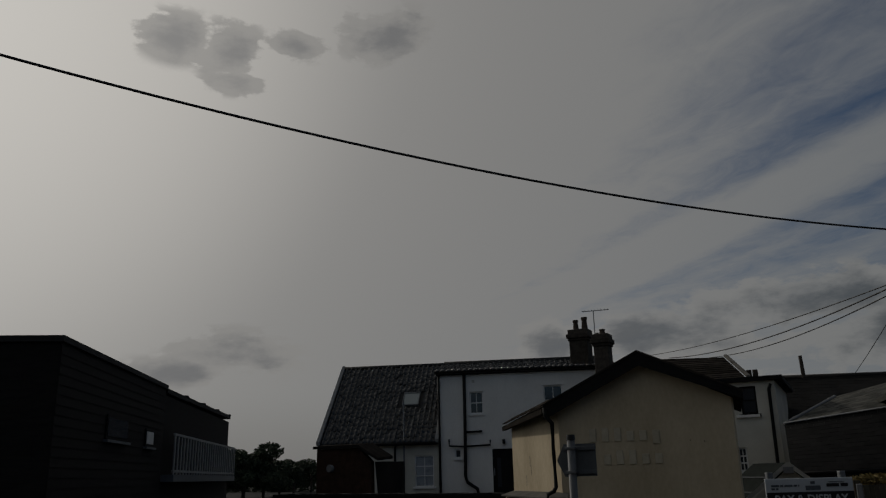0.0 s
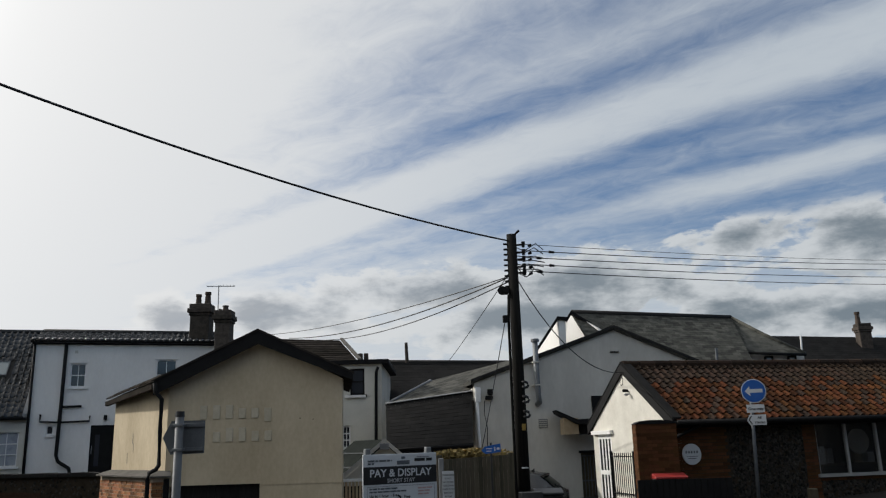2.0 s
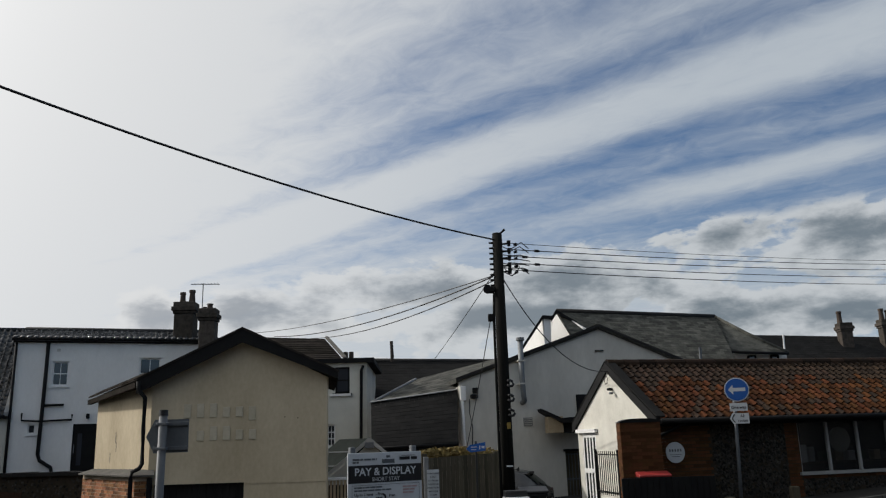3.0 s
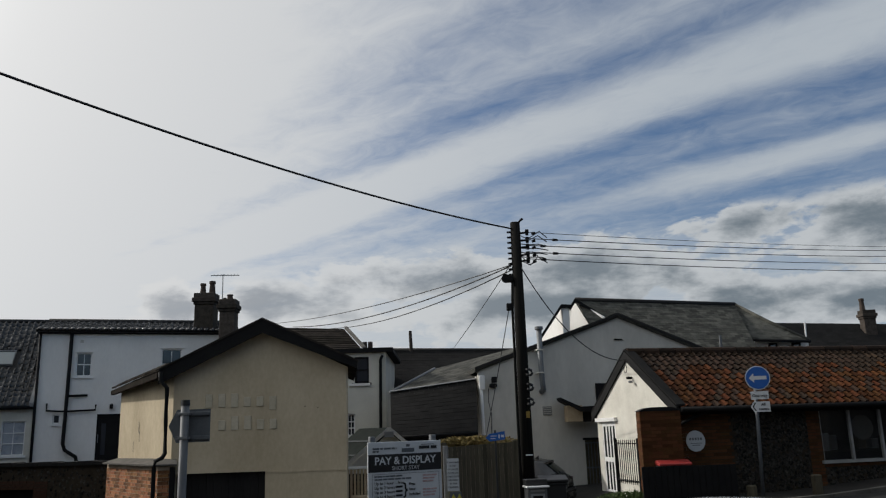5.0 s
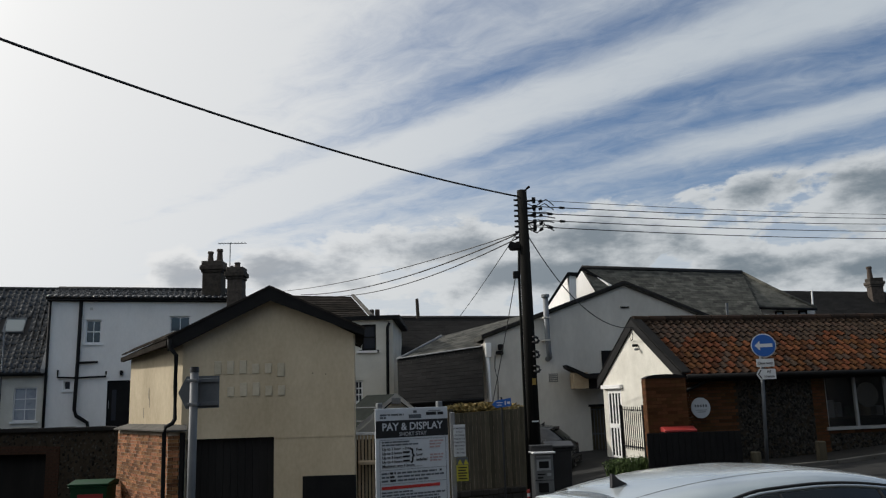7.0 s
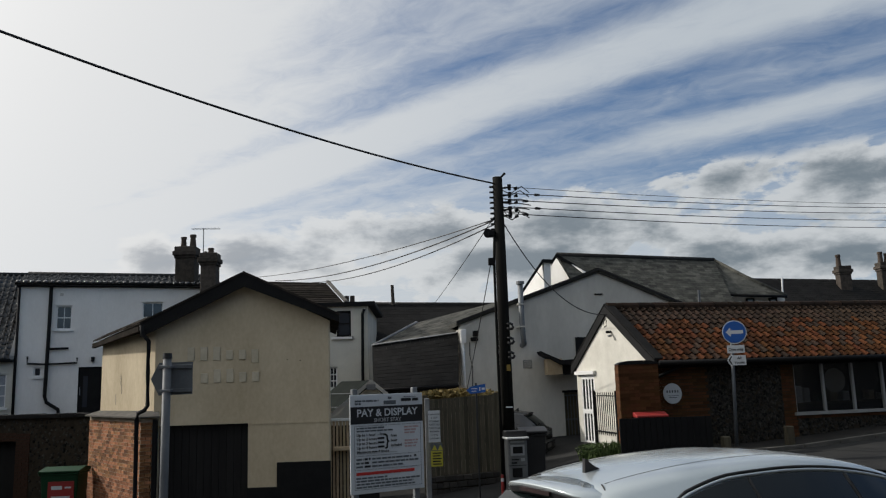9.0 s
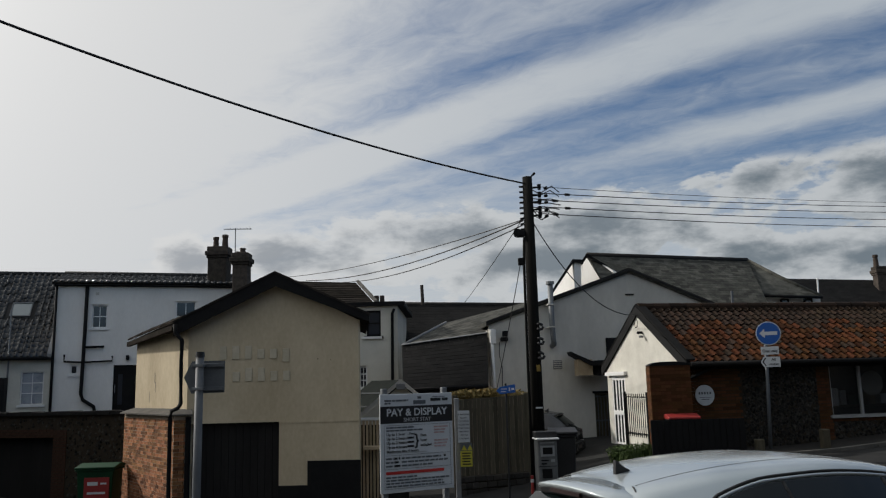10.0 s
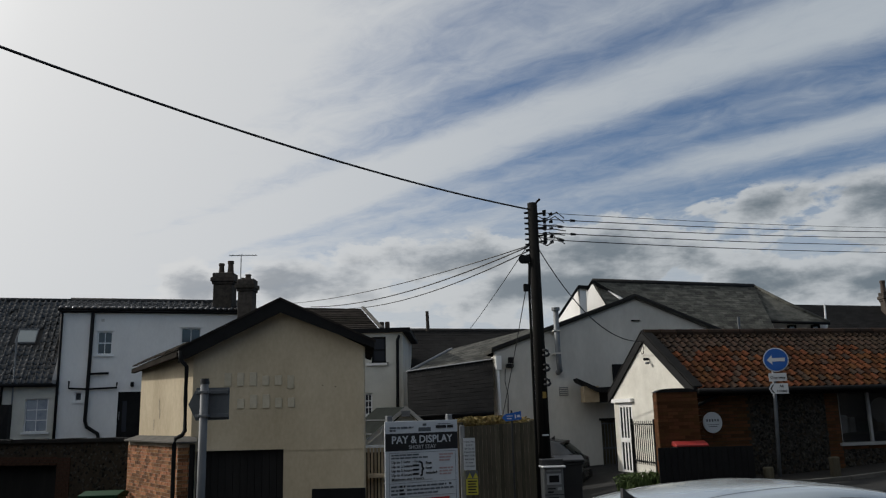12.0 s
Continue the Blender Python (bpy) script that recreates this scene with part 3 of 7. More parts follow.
    mb = frame_of(D, C - D)
    lay_bricks(base, mb, 0.0, (C - D).length, -1.1, 1.2, 300, rnd)
    mf = frame_of(C + Vector((0.0, -0.002, 0)), (1, 0))
    lay_bricks(base, mf, 0.0, 0.24, -1.1, 1.2, 120, rnd)
    panel("corner_post", mf, 0.245, 0.33, -1.2, 1.2, -0.01, 0.1, M_BLACK, h, "black painted corner post")
    n = 14
    for k in range(n):
        p, q = D.lerp(C, k / n), D.lerp(C, (k + 0.96) / n)
        bm = bmesh.new()
        out = Vector((-0.09, -0.08, 0))
        slab(bm, [p + out + Vector((0, 0, 1.235)), q + out + Vector((0, 0, 1.235)), q + Vector((0.2, 0.14, 1.34)), p + Vector((0.2, 0.14, 1.34))], (0, 0, 0.03))
        part("ledge_tile", bm, M_KERB, h)
    bm = bmesh.new()
    slab(bm, [C + Vector((-0.09, -0.09, 1.235)), C + Vector((0.42, -0.09, 1.235)), C + Vector((0.34, 0.12, 1.33)), C + Vector((0.0, 0.12, 1.33))], (0, 0, 0.03))
    part("ledge_tile", bm, M_KERB, h)
    tube("downpipe", [(-5.98, 17.12, 3.17), (-5.96, 17.12, 2.99), (-5.82, 17.12, 2.83), (-5.82, 17.12, 2.15), (-5.81, 17.12, 1.49), (-5.86, 17.1, 1.4), (-5.98, 17.05, 1.34), (-6.0, 17.05, 1.2), (-5.99, 17.05, -0.39), (-5.98, 17.05, -0.76)], 0.045, M_BLACK, h, "black plastic downpipe")
    mk = frame_of(A + back * 0.86, -back)
    for x, z0, z1, w in ((1.55, 1.95, 2.2, 0.02), (1.62, 1.75, 1.98, 0.014), (1.2, 1.5, 1.75, 0.012)):
        panel("crack", mk, x, x + w, z0, z1, -0.012, -0.009, M_GREY_PAINT, h, "dark crack in the render")
    for x, z in ((2.82, 2.36), (3.1, 2.33)):
        panel("fixing", m, x, x + 0.02, z, z + 0.02, -0.02, -0.003, M_BLACK, h)
    # two rows of raised plain bars where the shop name stands
    for x, z, tall in ((0.692, 2.403, (1, 1, 1, 0, 0, 2)), (0.982, 1.923, (0, 1, 1, 0, 0))):
        for k, t in enumerate(tall):
            xa = x + k * 0.274
            hi = 0.29 if t == 1 else 0.21
            lo = -0.08 if t == 2 else 0.0
            panel("letter_bar", m, xa, xa + 0.15, z + lo, z + hi, -0.022, -0.004, M_LETTER, h, "", 0.006)


cream_house()


# ---------------------------------------------------------------- white house and its wing
def chimney(h, cx, cy, w, d, z0, z1, pots):
    bm = bmesh.new()
    box(bm, (cx - w / 2, cy - d / 2, z0), (cx + w / 2, cy + d / 2, z1 - 0.55), bevel=0.02)
    ch = part("chimney", bm, M_CHIM, h, "weathered brick chimney stack")
    for k, (e, a, b) in enumerate(((0.05, 0.55, 0.42), (0.11, 0.42, 0.22), (0.04, 0.22, 0.0))):
        bm = bmesh.new()
        box(bm, (cx - w / 2 - e, cy - d / 2 - e, z1 - a), (cx + w / 2 + e, cy + d / 2 + e, z1 - b), bevel=0.02)
        part("chimney_course", bm, M_CHIM, ch)
    for px, ph, pr in pots:
        bm = bmesh.new()
        rod(bm, (cx + px, cy, z1), (cx + px, cy, z1 + ph * 0.8), pr * 1.12, pr * 0.85, 12)
        rod(bm, (cx + px, cy, z1 + ph * 0.8), (cx + px, cy, z1 + ph), pr * 1.1, pr * 1.05, 12)
        part("chimney_pot", bm, M_CLAY, ch, "clay chimney pot", smooth=False)


def white_house():
    h = thing("white_house", "long two-storey white rendered house with black pantile roof", "house", at=(-14, 35, 0.5))
    m = frame_of((-17.1, 34, 0), (6.1, 2))
    holes = [(1.5, 2.12, 4.55, 5.55), (4.95, 5.8, 4.4, 5.72), (2.46, 3.4, 0.8, 2.94), (0.74, 1.03, 2.58, 2.97)]
    bm = bmesh.new()
    wall_with_holes(bm, m, {0: 6.45, 11: 6.45}, 0, 8.2, 0.3, holes, 0.3)
    bmesh.ops.remove_doubles(bm, verts=bm.verts, dist=0.001)
    part("wall", bm, M_WHITE, h, "white rendered front wall")
    # black inner wall, so the rooms read as unlit
    panel("room_wall", m, 0.02, 8.2, 0.3, 6.4, 3.0, 3.2, M_BLACK, h, "inner wall painted black for the unlit room")
    sash_window(m, 1.5, 2.12, 4.55, 5.55, h)
    sash_window(m, 4.95, 5.8, 4.4, 5.72, h)
    sash_window(m, 0.74, 1.03, 2.58, 2.97, h, 1, 1)
    panel("window_head", m, 4.85, 5.9, 5.74, 5.8, -0.04, -0.003, M_WHITE, h)
    panel("window_head", m, 1.42, 2.2, 5.58, 5.63, -0.03, -0.003, M_WHITE, h)
    door = panel("door", m, 2.46, 3.4, 0.8, 2.94, 0.08, 0.14, M_BLACK, h, "black front door with a narrow glass strip")
    panel("door_pane", m, 2.66, 2.84, 1.25, 2.55, 0.07, 0.079, M_GLASS, door, "frosted glass strip")
    panel("door_handle", m, 2.52, 2.55, 1.75, 2.1, 0.04, 0.075, M_GREY_METAL, door, "steel bar handle")
    panel("wall_lamp", m, 2.95, 3.08, 3.15, 3.36, -0.16, -0.002, M_BLACK, h, "small black wall lamp", 0.02)
    panel("vent", m, 1.62, 1.75, 5.98, 6.1, -0.02, -0.002, M_GREY, h)
    # gutters and pipes
    g = [m @ Vector((-0.1, -0.24, 6.5)), m @ Vector((8.2, -0.24, 6.5))]
    tube("gutter", g, 0.075, M_BLACK, h, "black gutter")
    panel("fascia", m, -0.05, 8.2, 6.36, 6.52, -0.17, -0.003, M_BLACK, h, "black fascia board")
    pipe = lambda name, pts, r: tube(name, [m @ Vector(p) for p in pts], r, M_BLACK, h, "black soil pipe")
    pipe("downpipe", [(0.06, -0.1, 6.45), (0.06, -0.1, 3.0), (0.06, -0.1, 0.9)], 0.055)
    pipe("soil_pipe", [(1.28, -0.12, 6.42), (1.26, -0.12, 4.0), (1.22, -0.12, 1.75), (1.3, -0.12, 1.5), (1.75, -0.14, 1.2), (1.8, -0.14, 0.9)], 0.075)
    pipe("waste_pipe", [(1.3, -0.1, 3.72), (2.05, -0.1, 3.74)], 0.05)
    pipe("waste_pipe", [(0.5, -0.1, 3.42), (0.5, -0.1, 3.12), (1.2, -0.1, 3.08), (2.4, -0.1, 3.12), (2.4, -0.1, 3.34)], 0.04)
    # main roof: low pitch, black pantiles
    a, b, c = m @ Vector((-0.1, -0.26, 6.5)), m @ Vector((8.3, -0.26, 6.5)), m @ Vector((-0.1, 3.2, 7.3))
    bm = bmesh.new()
    slab(bm, [a, b, b + (c - a), c], (0, 0, -0.1))
    part("roof", bm, M_SLATE_DARK, h)
    T = pantile_template(0.26, 0.32, 0.06)
    sf = slope_frame(a, b, c)
    r3 = random.Random(9)
    joined("roof_tile", T, [sf @ Matrix.Translation((0.26 * i, 0.32 * j, 0.02)) @ Euler((r3.gauss(0, 0.015), r3.gauss(0, 0.025), 0)).to_matrix().to_4x4() for i in range(32) for j in range(11)], M_PANTILE_BLACK, h, "black glazed pantiles", smooth=True)
    # added row of glossy domes, shaped so each eave tile shows a glint
    n = 7
    dome = [(0.10 * math.cos(math.pi * (i / n - 0.5)) * math.cos(2 * math.pi * j / 10), 0.15 * math.cos(math.pi * (i / n - 0.5)) * math.sin(2 * math.pi * j / 10), 0.075 * math.sin(math.pi * (i / n - 0.5))) for i in range(n + 1) for j in range(10)]
    quads = [(10 * i + j, 10 * i + (j + 1) % 10, 10 * i + 10 + (j + 1) % 10, 10 * i + 10 + j) for i in range(n) for j in range(10)]
    joined("tile_end", (dome, quads), [sf @ Matrix.Translation((0.26 * i + 0.13, 0.02, 0.05)) for i in range(32)], M_PANTILE_BLACK, h, "glazed domes added along the eaves to catch sun glints", smooth=True)
    tube("ridge", [c + Vector((0, 0, 0.05)), c + (b - a) + Vector((0, 0, 0.05))], 0.11, M_SLATE_DARK, h)
    # lower wing with the steep roof
    bm = bmesh.new()
    wall_with_holes(bm, m, {-5.7: 3.3, 0: 3.3}, -5.6, -0.02, 0.3, [(-1.14, -0.25, 1.35, 2.73)], 0.3)
    bmesh.ops.remove_doubles(bm, verts=bm.verts, dist=0.001)
    part("wall", bm, M_CREAM_PALE, h, "pale wing wall")
    sash_window(m, -1.14, -0.25, 1.35, 2.73, h, 2, 3, pane_mat=M_NET)
    a, b, c = m @ Vector((-5.75, -0.25, 3.3)), m @ Vector((-0.02, -0.25, 3.3)), m @ Vector((-5.75, 4.2, 7.42))
    bm = bmesh.new()
    slab(bm, [a, b, b + (c - a), c], (0, 0.12, -0.1))
    part("roof", bm, M_SLATE_DARK, h)
    sf = slope_frame(a, b, c)
    T = pantile_template(0.245, 0.31, 0.066, 0.016)
    mats = []
    r2 = random.Random(7)
    for i in range(23):
        for j in range(19):
            x, y = 0.245 * i + 0.05, 0.315 * j
            if 3.46 < x < 4.54 and 2.45 < y < 3.6:
                continue
            mats.append(sf @ Matrix.Translation((x, y, 0.02)) @ Euler((r2.gauss(0.02, 0.045), r2.gauss(0, 0.07), r2.uniform(-0.012, 0.012))).to_matrix().to_4x4())
    joined("roof_tile", T, mats, M_PANTILE_BLACK, h, "shiny black pantiles glinting in the sun", smooth=True)
    sl = sf @ Matrix.Translation((3.70, 2.68, 0.03)) @ Matrix.Diagonal((0.92, 1.12, 1, 1))
    bm = bmesh.new()
    for q in (((0, 0, 0), (0.9, 0.05, 0.1)), ((0, 0.85, 0), (0.9, 0.9, 0.1)), ((0, 0.05, 0), (0.05, 0.85, 0.1)), ((0.85, 0.05, 0), (0.9, 0.85, 0.1))):
        box(bm, q[0], q[1], sl)
    win = part("skylight", bm, M_GREY_PAINT, h, "grey-framed skylight")
    bm = bmesh.new()
    box(bm, (0.05, 0.05, 0.06), (0.85, 0.85, 0.07), sl)
    part("pane", bm, M_SKYLIGHT, win, "glass pane coloured pale for the reflected sky")
    for x in (-5.78, -0.14):
        bm = bmesh.new()
        p0, p1 = m @ Vector((x, -0.3, 3.3)), m @ Vector((x, 4.2, 7.44))
        dx = m.to_3x3() @ Vector((0.16, 0, 0))
        slab(bm, [p0, p0 + dx, p1 + dx, p1], (0, 0, 0.16))
        part("verge", bm, M_LEAD, h, "pale mortared verge")
    tube("ridge", [c + Vector((0, 0, 0.03)), c + (b - a) + Vector((0, 0, 0.03))], 0.1, M_SLATE_DARK, h)
    tube("gutter", [m @ Vector((-5.6, -0.3, 3.27)), m @ Vector((-0.1, -0.3, 3.27))], 0.07, M_BLACK, h, "black gutter")
    tube("downpipe", [m @ Vector(p) for p in ((-2.0, -0.25, 3.3), (-2.05, -0.1, 3.0), (-2.05, -0.1, 0.9))], 0.05, M_BLACK, h)
    tube("soil_pipe", [m @ Vector(p) for p in ((-1.62, -0.12, 5.3), (-1.62, -0.12, 1.6), (-2.0, -0.12, 1.55))], 0.04, M_GREY_METAL, h, "thin grey vent pipe")
    chimney(h, -10.91, 37.0, 0.88, 0.8, 6.0, 8.38, [(-0.18, 0.50, 0.13), (0.25, 0.60, 0.14)])
    chimney(h, -9.32, 35.0, 0.66, 0.66, 5.0, 7.72, [(-0.2, 0.1, 0.08), (0.03, 0.24, 0.13)])


white_house()


def aerial():
    x, y, z = (-9.96, 36.2, 7.39)
    h = thing("tv_aerial", "thin grey television aerial on a chimney mast", "aerial", at=(x, y, 6.3))
    top = 9.13
    bm = bmesh.new()
    rod(bm, (x, y, 6.3), (x, y, top), 0.022, None, 6)
    part("mast", bm, M_GREY_METAL, h)
    bm = bmesh.new()
    rod(bm, (x - 0.55, y, top - 0.03), (x + 0.75, y, top - 0.06), 0.018, None, 6)
    part("boom", bm, M_GREY_METAL, h)
    for i in range(9):
        bm = bmesh.new()
        xx = x - 0.5 + 0.15 * i
        rod(bm, (xx, y - 0.18, top - 0.03), (xx, y + 0.18, top - 0.03), 0.008, None, 5)
        part("element", bm, M_GREY_METAL, h)


aerial()


# ---------------------------------------------------------------- rear wing, between the cream house and the slate roofs
def rear_wing():
    h = thing("rear_house", "pale rendered rear house with dark tiled roof", "house", at=(-4, 27, 0.2))
    m = frame_of((-7.6, 27.0, 0), (1, 0))
    bm = bmesh.new()
    wall_with_holes(bm, m, {0: 4.42, 7: 4.42}, 0, 5.72, -0.2, [(4.67, 5.15, 3.42, 4.3 - 0.02), (4.4, 4.68, 1.7, 2.42)], 0.3)
    bmesh.ops.remove_doubles(bm, verts=bm.verts, dist=0.001)
    part("wall", bm, M_CREAM_PALE, h)
    bm = bmesh.new()
    box(bm, (5.42, 0.3, -0.2), (5.72, 5, 4.42), m)
    part("wall", bm, M_CREAM_PALE, h)
    sash_window(m, 4.67, 5.15, 3.42, 4.28, h, 1, 2, M_BLACK)
    sash_window(m, 4.4, 4.68, 1.7, 2.42, h, 2, 3)
    panel("window_sill", m, 4.5, 5.2, 3.32, 3.4, -0.09, 0.0, M_WHITE, h)
    panel("fascia", m, 0, 5.97, 4.42, 4.56, -0.15, 5, M_BLACK, h, "black fascia board")
    tube("downpipe", [m @ Vector(p) for p in ((5.62, -0.14, 4.3), (5.55, -0.1, 4.15), (5.53, -0.1, 2.0), (5.53, -0.1, 0.0))], 0.05, M_BLACK, h)
    # tiled roof rising behind
    a, b = m @ Vector((0, 0.5, 4.54)), m @ Vector((4.87, 0.5, 4.54))
    c, d = Vector((-6.6, 31.0, 5.87)), Vector((-3.78, 31.0, 5.72))
    bm = bmesh.new()
    slab(bm, [a, b, d, c], (0, 0.1, -0.1))
    part("roof", bm, M_TILE_MATT, h)
    n = 12
    for k in range(n):
        p, q_ = a.lerp(c, k / n), b.lerp(d, k / n)
        p2, q2 = a.lerp(c, (k + 0.9) / n), b.lerp(d, (k + 0.9) / n)
        bm = bmesh.new()
        slab(bm, [p + Vector((0, 0, 0.04)), q_ + Vector((0, 0, 0.04)), q2 + Vector((0, 0, 0.02)), p2 + Vector((0, 0, 0.02))], (0, 0, 0.03))
        part("tile_course", bm, M_TILE_MATT, h)
    bm = bmesh.new()
    slab(bm, [b + Vector((0.03, 0, 0.06)), b + Vector((0.14, 0, 0.06)), d + Vector((0.14, 0, 0.06)), d + Vector((0.03, 0, 0.06))], (0, 0, 0.08))
    part("verge", bm, M_KERB, h, "pale verge tiles")
    for x in (-2.77, -2.57):
        y = 29.0
        bm = bmesh.new()
        rod(bm, (x, y, 4.5), (x, y, 5.0), 0.1, 0.085, 10)
        part("chimney_pot", bm, M_CLAY, h, "short clay vent pot")


rear_wing()


def slated(bm_parent, a, b, d, c, courses, mat, w=0.3, seed=3, label="", lift=0.006):
    """Rows of slates between the eave a-b and the ridge c-d, joined."""
    a, b, c, d = Vector(a), Vector(b), Vector(c), Vector(d)
    r = random.Random(seed)
    vs, fs = [], []
    n = ((b - a).cross(c - a)).normalized()
    if n.z < 0:
        n = -n
    for k in range(courses):
        p, q = a.lerp(c, k / courses), b.lerp(d, k / courses)
        p2, q2 = a.lerp(c, (k + 1.25) / courses), b.lerp(d, (k + 1.25) / courses)
        num = max(2, int((q - p).length / w))
        off = 0.5 * (k % 2)
        for i in range(num + 1):
            s, e = max(0, (i - off) / num), min(1, (i + 1 - off) / num - 0.03 / num)
            if e - s < 0.02 / num:
                continue
            u = lift + r.uniform(0, 0.006)
            base = len(vs)
            for pt, up in ((p.lerp(q, s), u), (p.lerp(q, e), u), (p2.lerp(q2, e), 0.004), (p2.lerp(q2, s), 0.004), (p.lerp(q, s), 0.0), (p.lerp(q, e), 0.0)):
                vs.append(pt + n * up)
            fs += [(base, base + 1, base + 2, base + 3), (base + 4, base + 5, base + 1, base)]
    ob = new("slate_covering", mesh_of("slate_covering", vs, fs, mat))
    ob.parent = bm_parent
    ob.matrix_parent_inverse = Matrix.Translation(-bm_parent.location)
    return tagged(ob, label or "weathered slates", kind="stuff")


def roof_plane(h, a, b, d, c, mat, courses, w=0.3, seed=3, thick=0.12, drop=0.0):
    bm = bmesh.new()
    dz = Vector((0, 0, -drop))
    slab(bm, [Vector(a) + dz, Vector(b) + dz, Vector(d) + dz, Vector(c) + dz], (0, 0.04, -thick))
    part("roof", bm, mat, h)
    slated(h, a, b, d, c, courses, mat, w, seed)


def workshop():
    h = thing("grey_workshop", "grey rendered workshop with a wide shallow gable and slate roof", "building", at=(5, 26, -0.2))
    m = frame_of((1.1, 25, 0), (1, 0.12))
    bm = bmesh.new()
    pts = [(0, -0.5), (3.26, -0.5), (3.26, 1.35), (3.75, 1.35), (3.75, -0.5), (9, -0.5), (9, 3.3), (4.61, 5.13), (0.02, 3.54)]
    slab(bm, [m @ Vector((x, 0, z)) for x, z in pts], m.to_3x3() @ Vector((0, 0.3, 0)))
    part("wall", bm, M_GREY, h, "stained grey rendered gable wall")
    bm = bmesh.new()
    slab(bm, [m @ Vector(p) for p in ((0.0, 0.31, -0.5), (0.0, 8, -0.5), (0.0, 8, 3.4), (0.0, 0.31, 3.4))], m.to_3x3() @ Vector((0.3, 0, 0)))
    part("wall", bm, M_GREY, h)
    for a, b, s in (((-0.1, 3.62), (4.61, 5.25), 1), ((9.2, 3.32), (4.61, 5.25), -1)):
        A0, A1 = m @ Vector((a[0], -0.12, a[1])), m @ Vector((a[0], 8, a[1]))
        B0, B1 = m @ Vector((b[0], -0.12, b[1])), m @ Vector((b[0], 8, b[1]))
        roof_plane(h, A0, A1, B1, B0, M_SLATE, 16, 0.3)
        bm = bmesh.new()
        slab(bm, [A0 + Vector((0, -0.02, 0.03)), B0 + Vector((0, -0.02, 0.03)), B0 + Vector((0, -0.02, -0.05)), A0 + Vector((0, -0.02, -0.05))], (0, 0.05, 0))
        part("bargeboard", bm, M_SLATE_DARK, h, "thin dark verge")
    # dark recessed door, vents, flue, lamp
    door = panel("door", m, 3.26, 3.75, -0.5, 1.35, 0.15, 0.2, M_FENCE, h, "dark plank door behind a barred gate")
    for k in range(5):
        panel("bar", m, 3.28 + 0.1 * k, 3.3 + 0.1 * k, -0.48, 1.3, 0.1, 0.12, M_GREY_PAINT, door)
    for z in (-0.4, 0.5, 1.24):
        panel("gate_rail", m, 3.265, 3.745, z, z + 0.04, 0.122, 0.14, M_GREY_PAINT, door)
    panel("door_frame", m, 3.2, 3.8, 1.35, 1.42, -0.03, 0.14, M_BLACK, h)
    v = panel("vent", m, 1.99, 2.27, 2.14, 2.4, -0.03, -0.002, M_LEAD, h, "white louvred vent")
    for i in range(4):
        z = 2.14 + 0.03 + 0.06 * i
        panel("slat", m, 2.0, 2.25, z, z + 0.02, -0.05, -0.031, M_GREY, v)
    fx = 1.93
    tube("flue", [m @ Vector(p) for p in ((fx, -0.35, 4.75), (fx, -0.35, 3.6), (fx + 0.02, -0.35, 3.05), (fx + 0.06, -0.25, 2.9), (fx + 0.06, 0.05, 2.85))], 0.085, M_GREY_METAL, h, "galvanised flue pipe")
    bm = bmesh.new()
    rod(bm, m @ Vector((fx, -0.35, 4.75)), m @ Vector((fx, -0.35, 4.84)), 0.13, 0.13, 12)
    part("flue_cap", bm, M_GREY_METAL, h)
    for z in (3.4, 4.1):
        panel("flue_bracket", m, fx - 0.11, fx + 0.11, z, z + 0.04, -0.45, 0.0, M_GREY, h)
    panel("meter_box", m, 0.02, 0.2, 2.95, 3.4, -0.12, -0.002, M_PAINT_WHITE, h, "white service box", 0.02)
    lamp = panel("floodlight", m, 0.34, 0.56, 3.02, 3.14, -0.2, -0.002, M_BLACK, h, "black floodlight", 0.02)
    panel("lamp_head", m, 0.4, 0.56, 3.16, 3.34, -0.24, -0.08, M_BLACK, lamp, "", 0.02)
    tube("downpipe", [m @ Vector(p) for p in ((0.08, -0.06, 3.0), (0.1, -0.06, 1.8), (0.14, -0.06, 0.0))], 0.05, M_PAINT_WHITE, h, "white downpipe")
    tube("wall_cable", [m @ Vector(p) for p in ((0.32, -0.02, 3.0), (0.3, -0.02, 2.6), (0.38, -0.02, 2.2), (0.34, -0.02, 1.2), (0.36, -0.02, 0.2))], 0.012, M_CABLE, h)
    panel("wall_hatch", m, 3.72, 4.12, 2.52, 3.07, -0.06, -0.002, M_BLACK, h, "dark square hatch")
    panel("patch", m, 4.45, 4.72, 4.42, 4.45, -0.05, -0.002, M_BLACK, h)
    # low flat-roofed lobby beside the shop
    L = [(3.51, 24.3, 2.63), (3.76, 24.3, 2.54), (4.12, 24.3, 2.34), (4.73, 24.2, 2.36)]
    bm = bmesh.new()
    slab(bm, [Vector(L[0]), Vector(L[2]) + Vector((0, 0, 0.0)), Vector(L[3]), Vector(L[3]) + Vector((0, 0, -0.17)), Vector(L[2]) + Vector((0, 0, -0.14)), Vector(L[0]) + Vector((0.05, 0, -0.1))], (0, 0.9, 0))
    part("lobby_roof", bm, M_BLACK, h, "sagging dark lobby roof edge")
    bm = bmesh.new()
    p, q = (3.73, 24.5, 2.39), (4.18, 24.5, 1.91)
    box(bm, (p[0], 24.5, q[2]), (q[0], 25.2, p[2]))
    part("lobby_panel", bm, M_BOARD_PALE, h, "peeling ochre panel")
    bm = bmesh.new()
    p, q = (4.22, 24.6, 2.32), (4.92, 24.6, 1.9)
    box(bm, (p[0], 24.6, q[2]), (q[0], 25.3, p[2]))
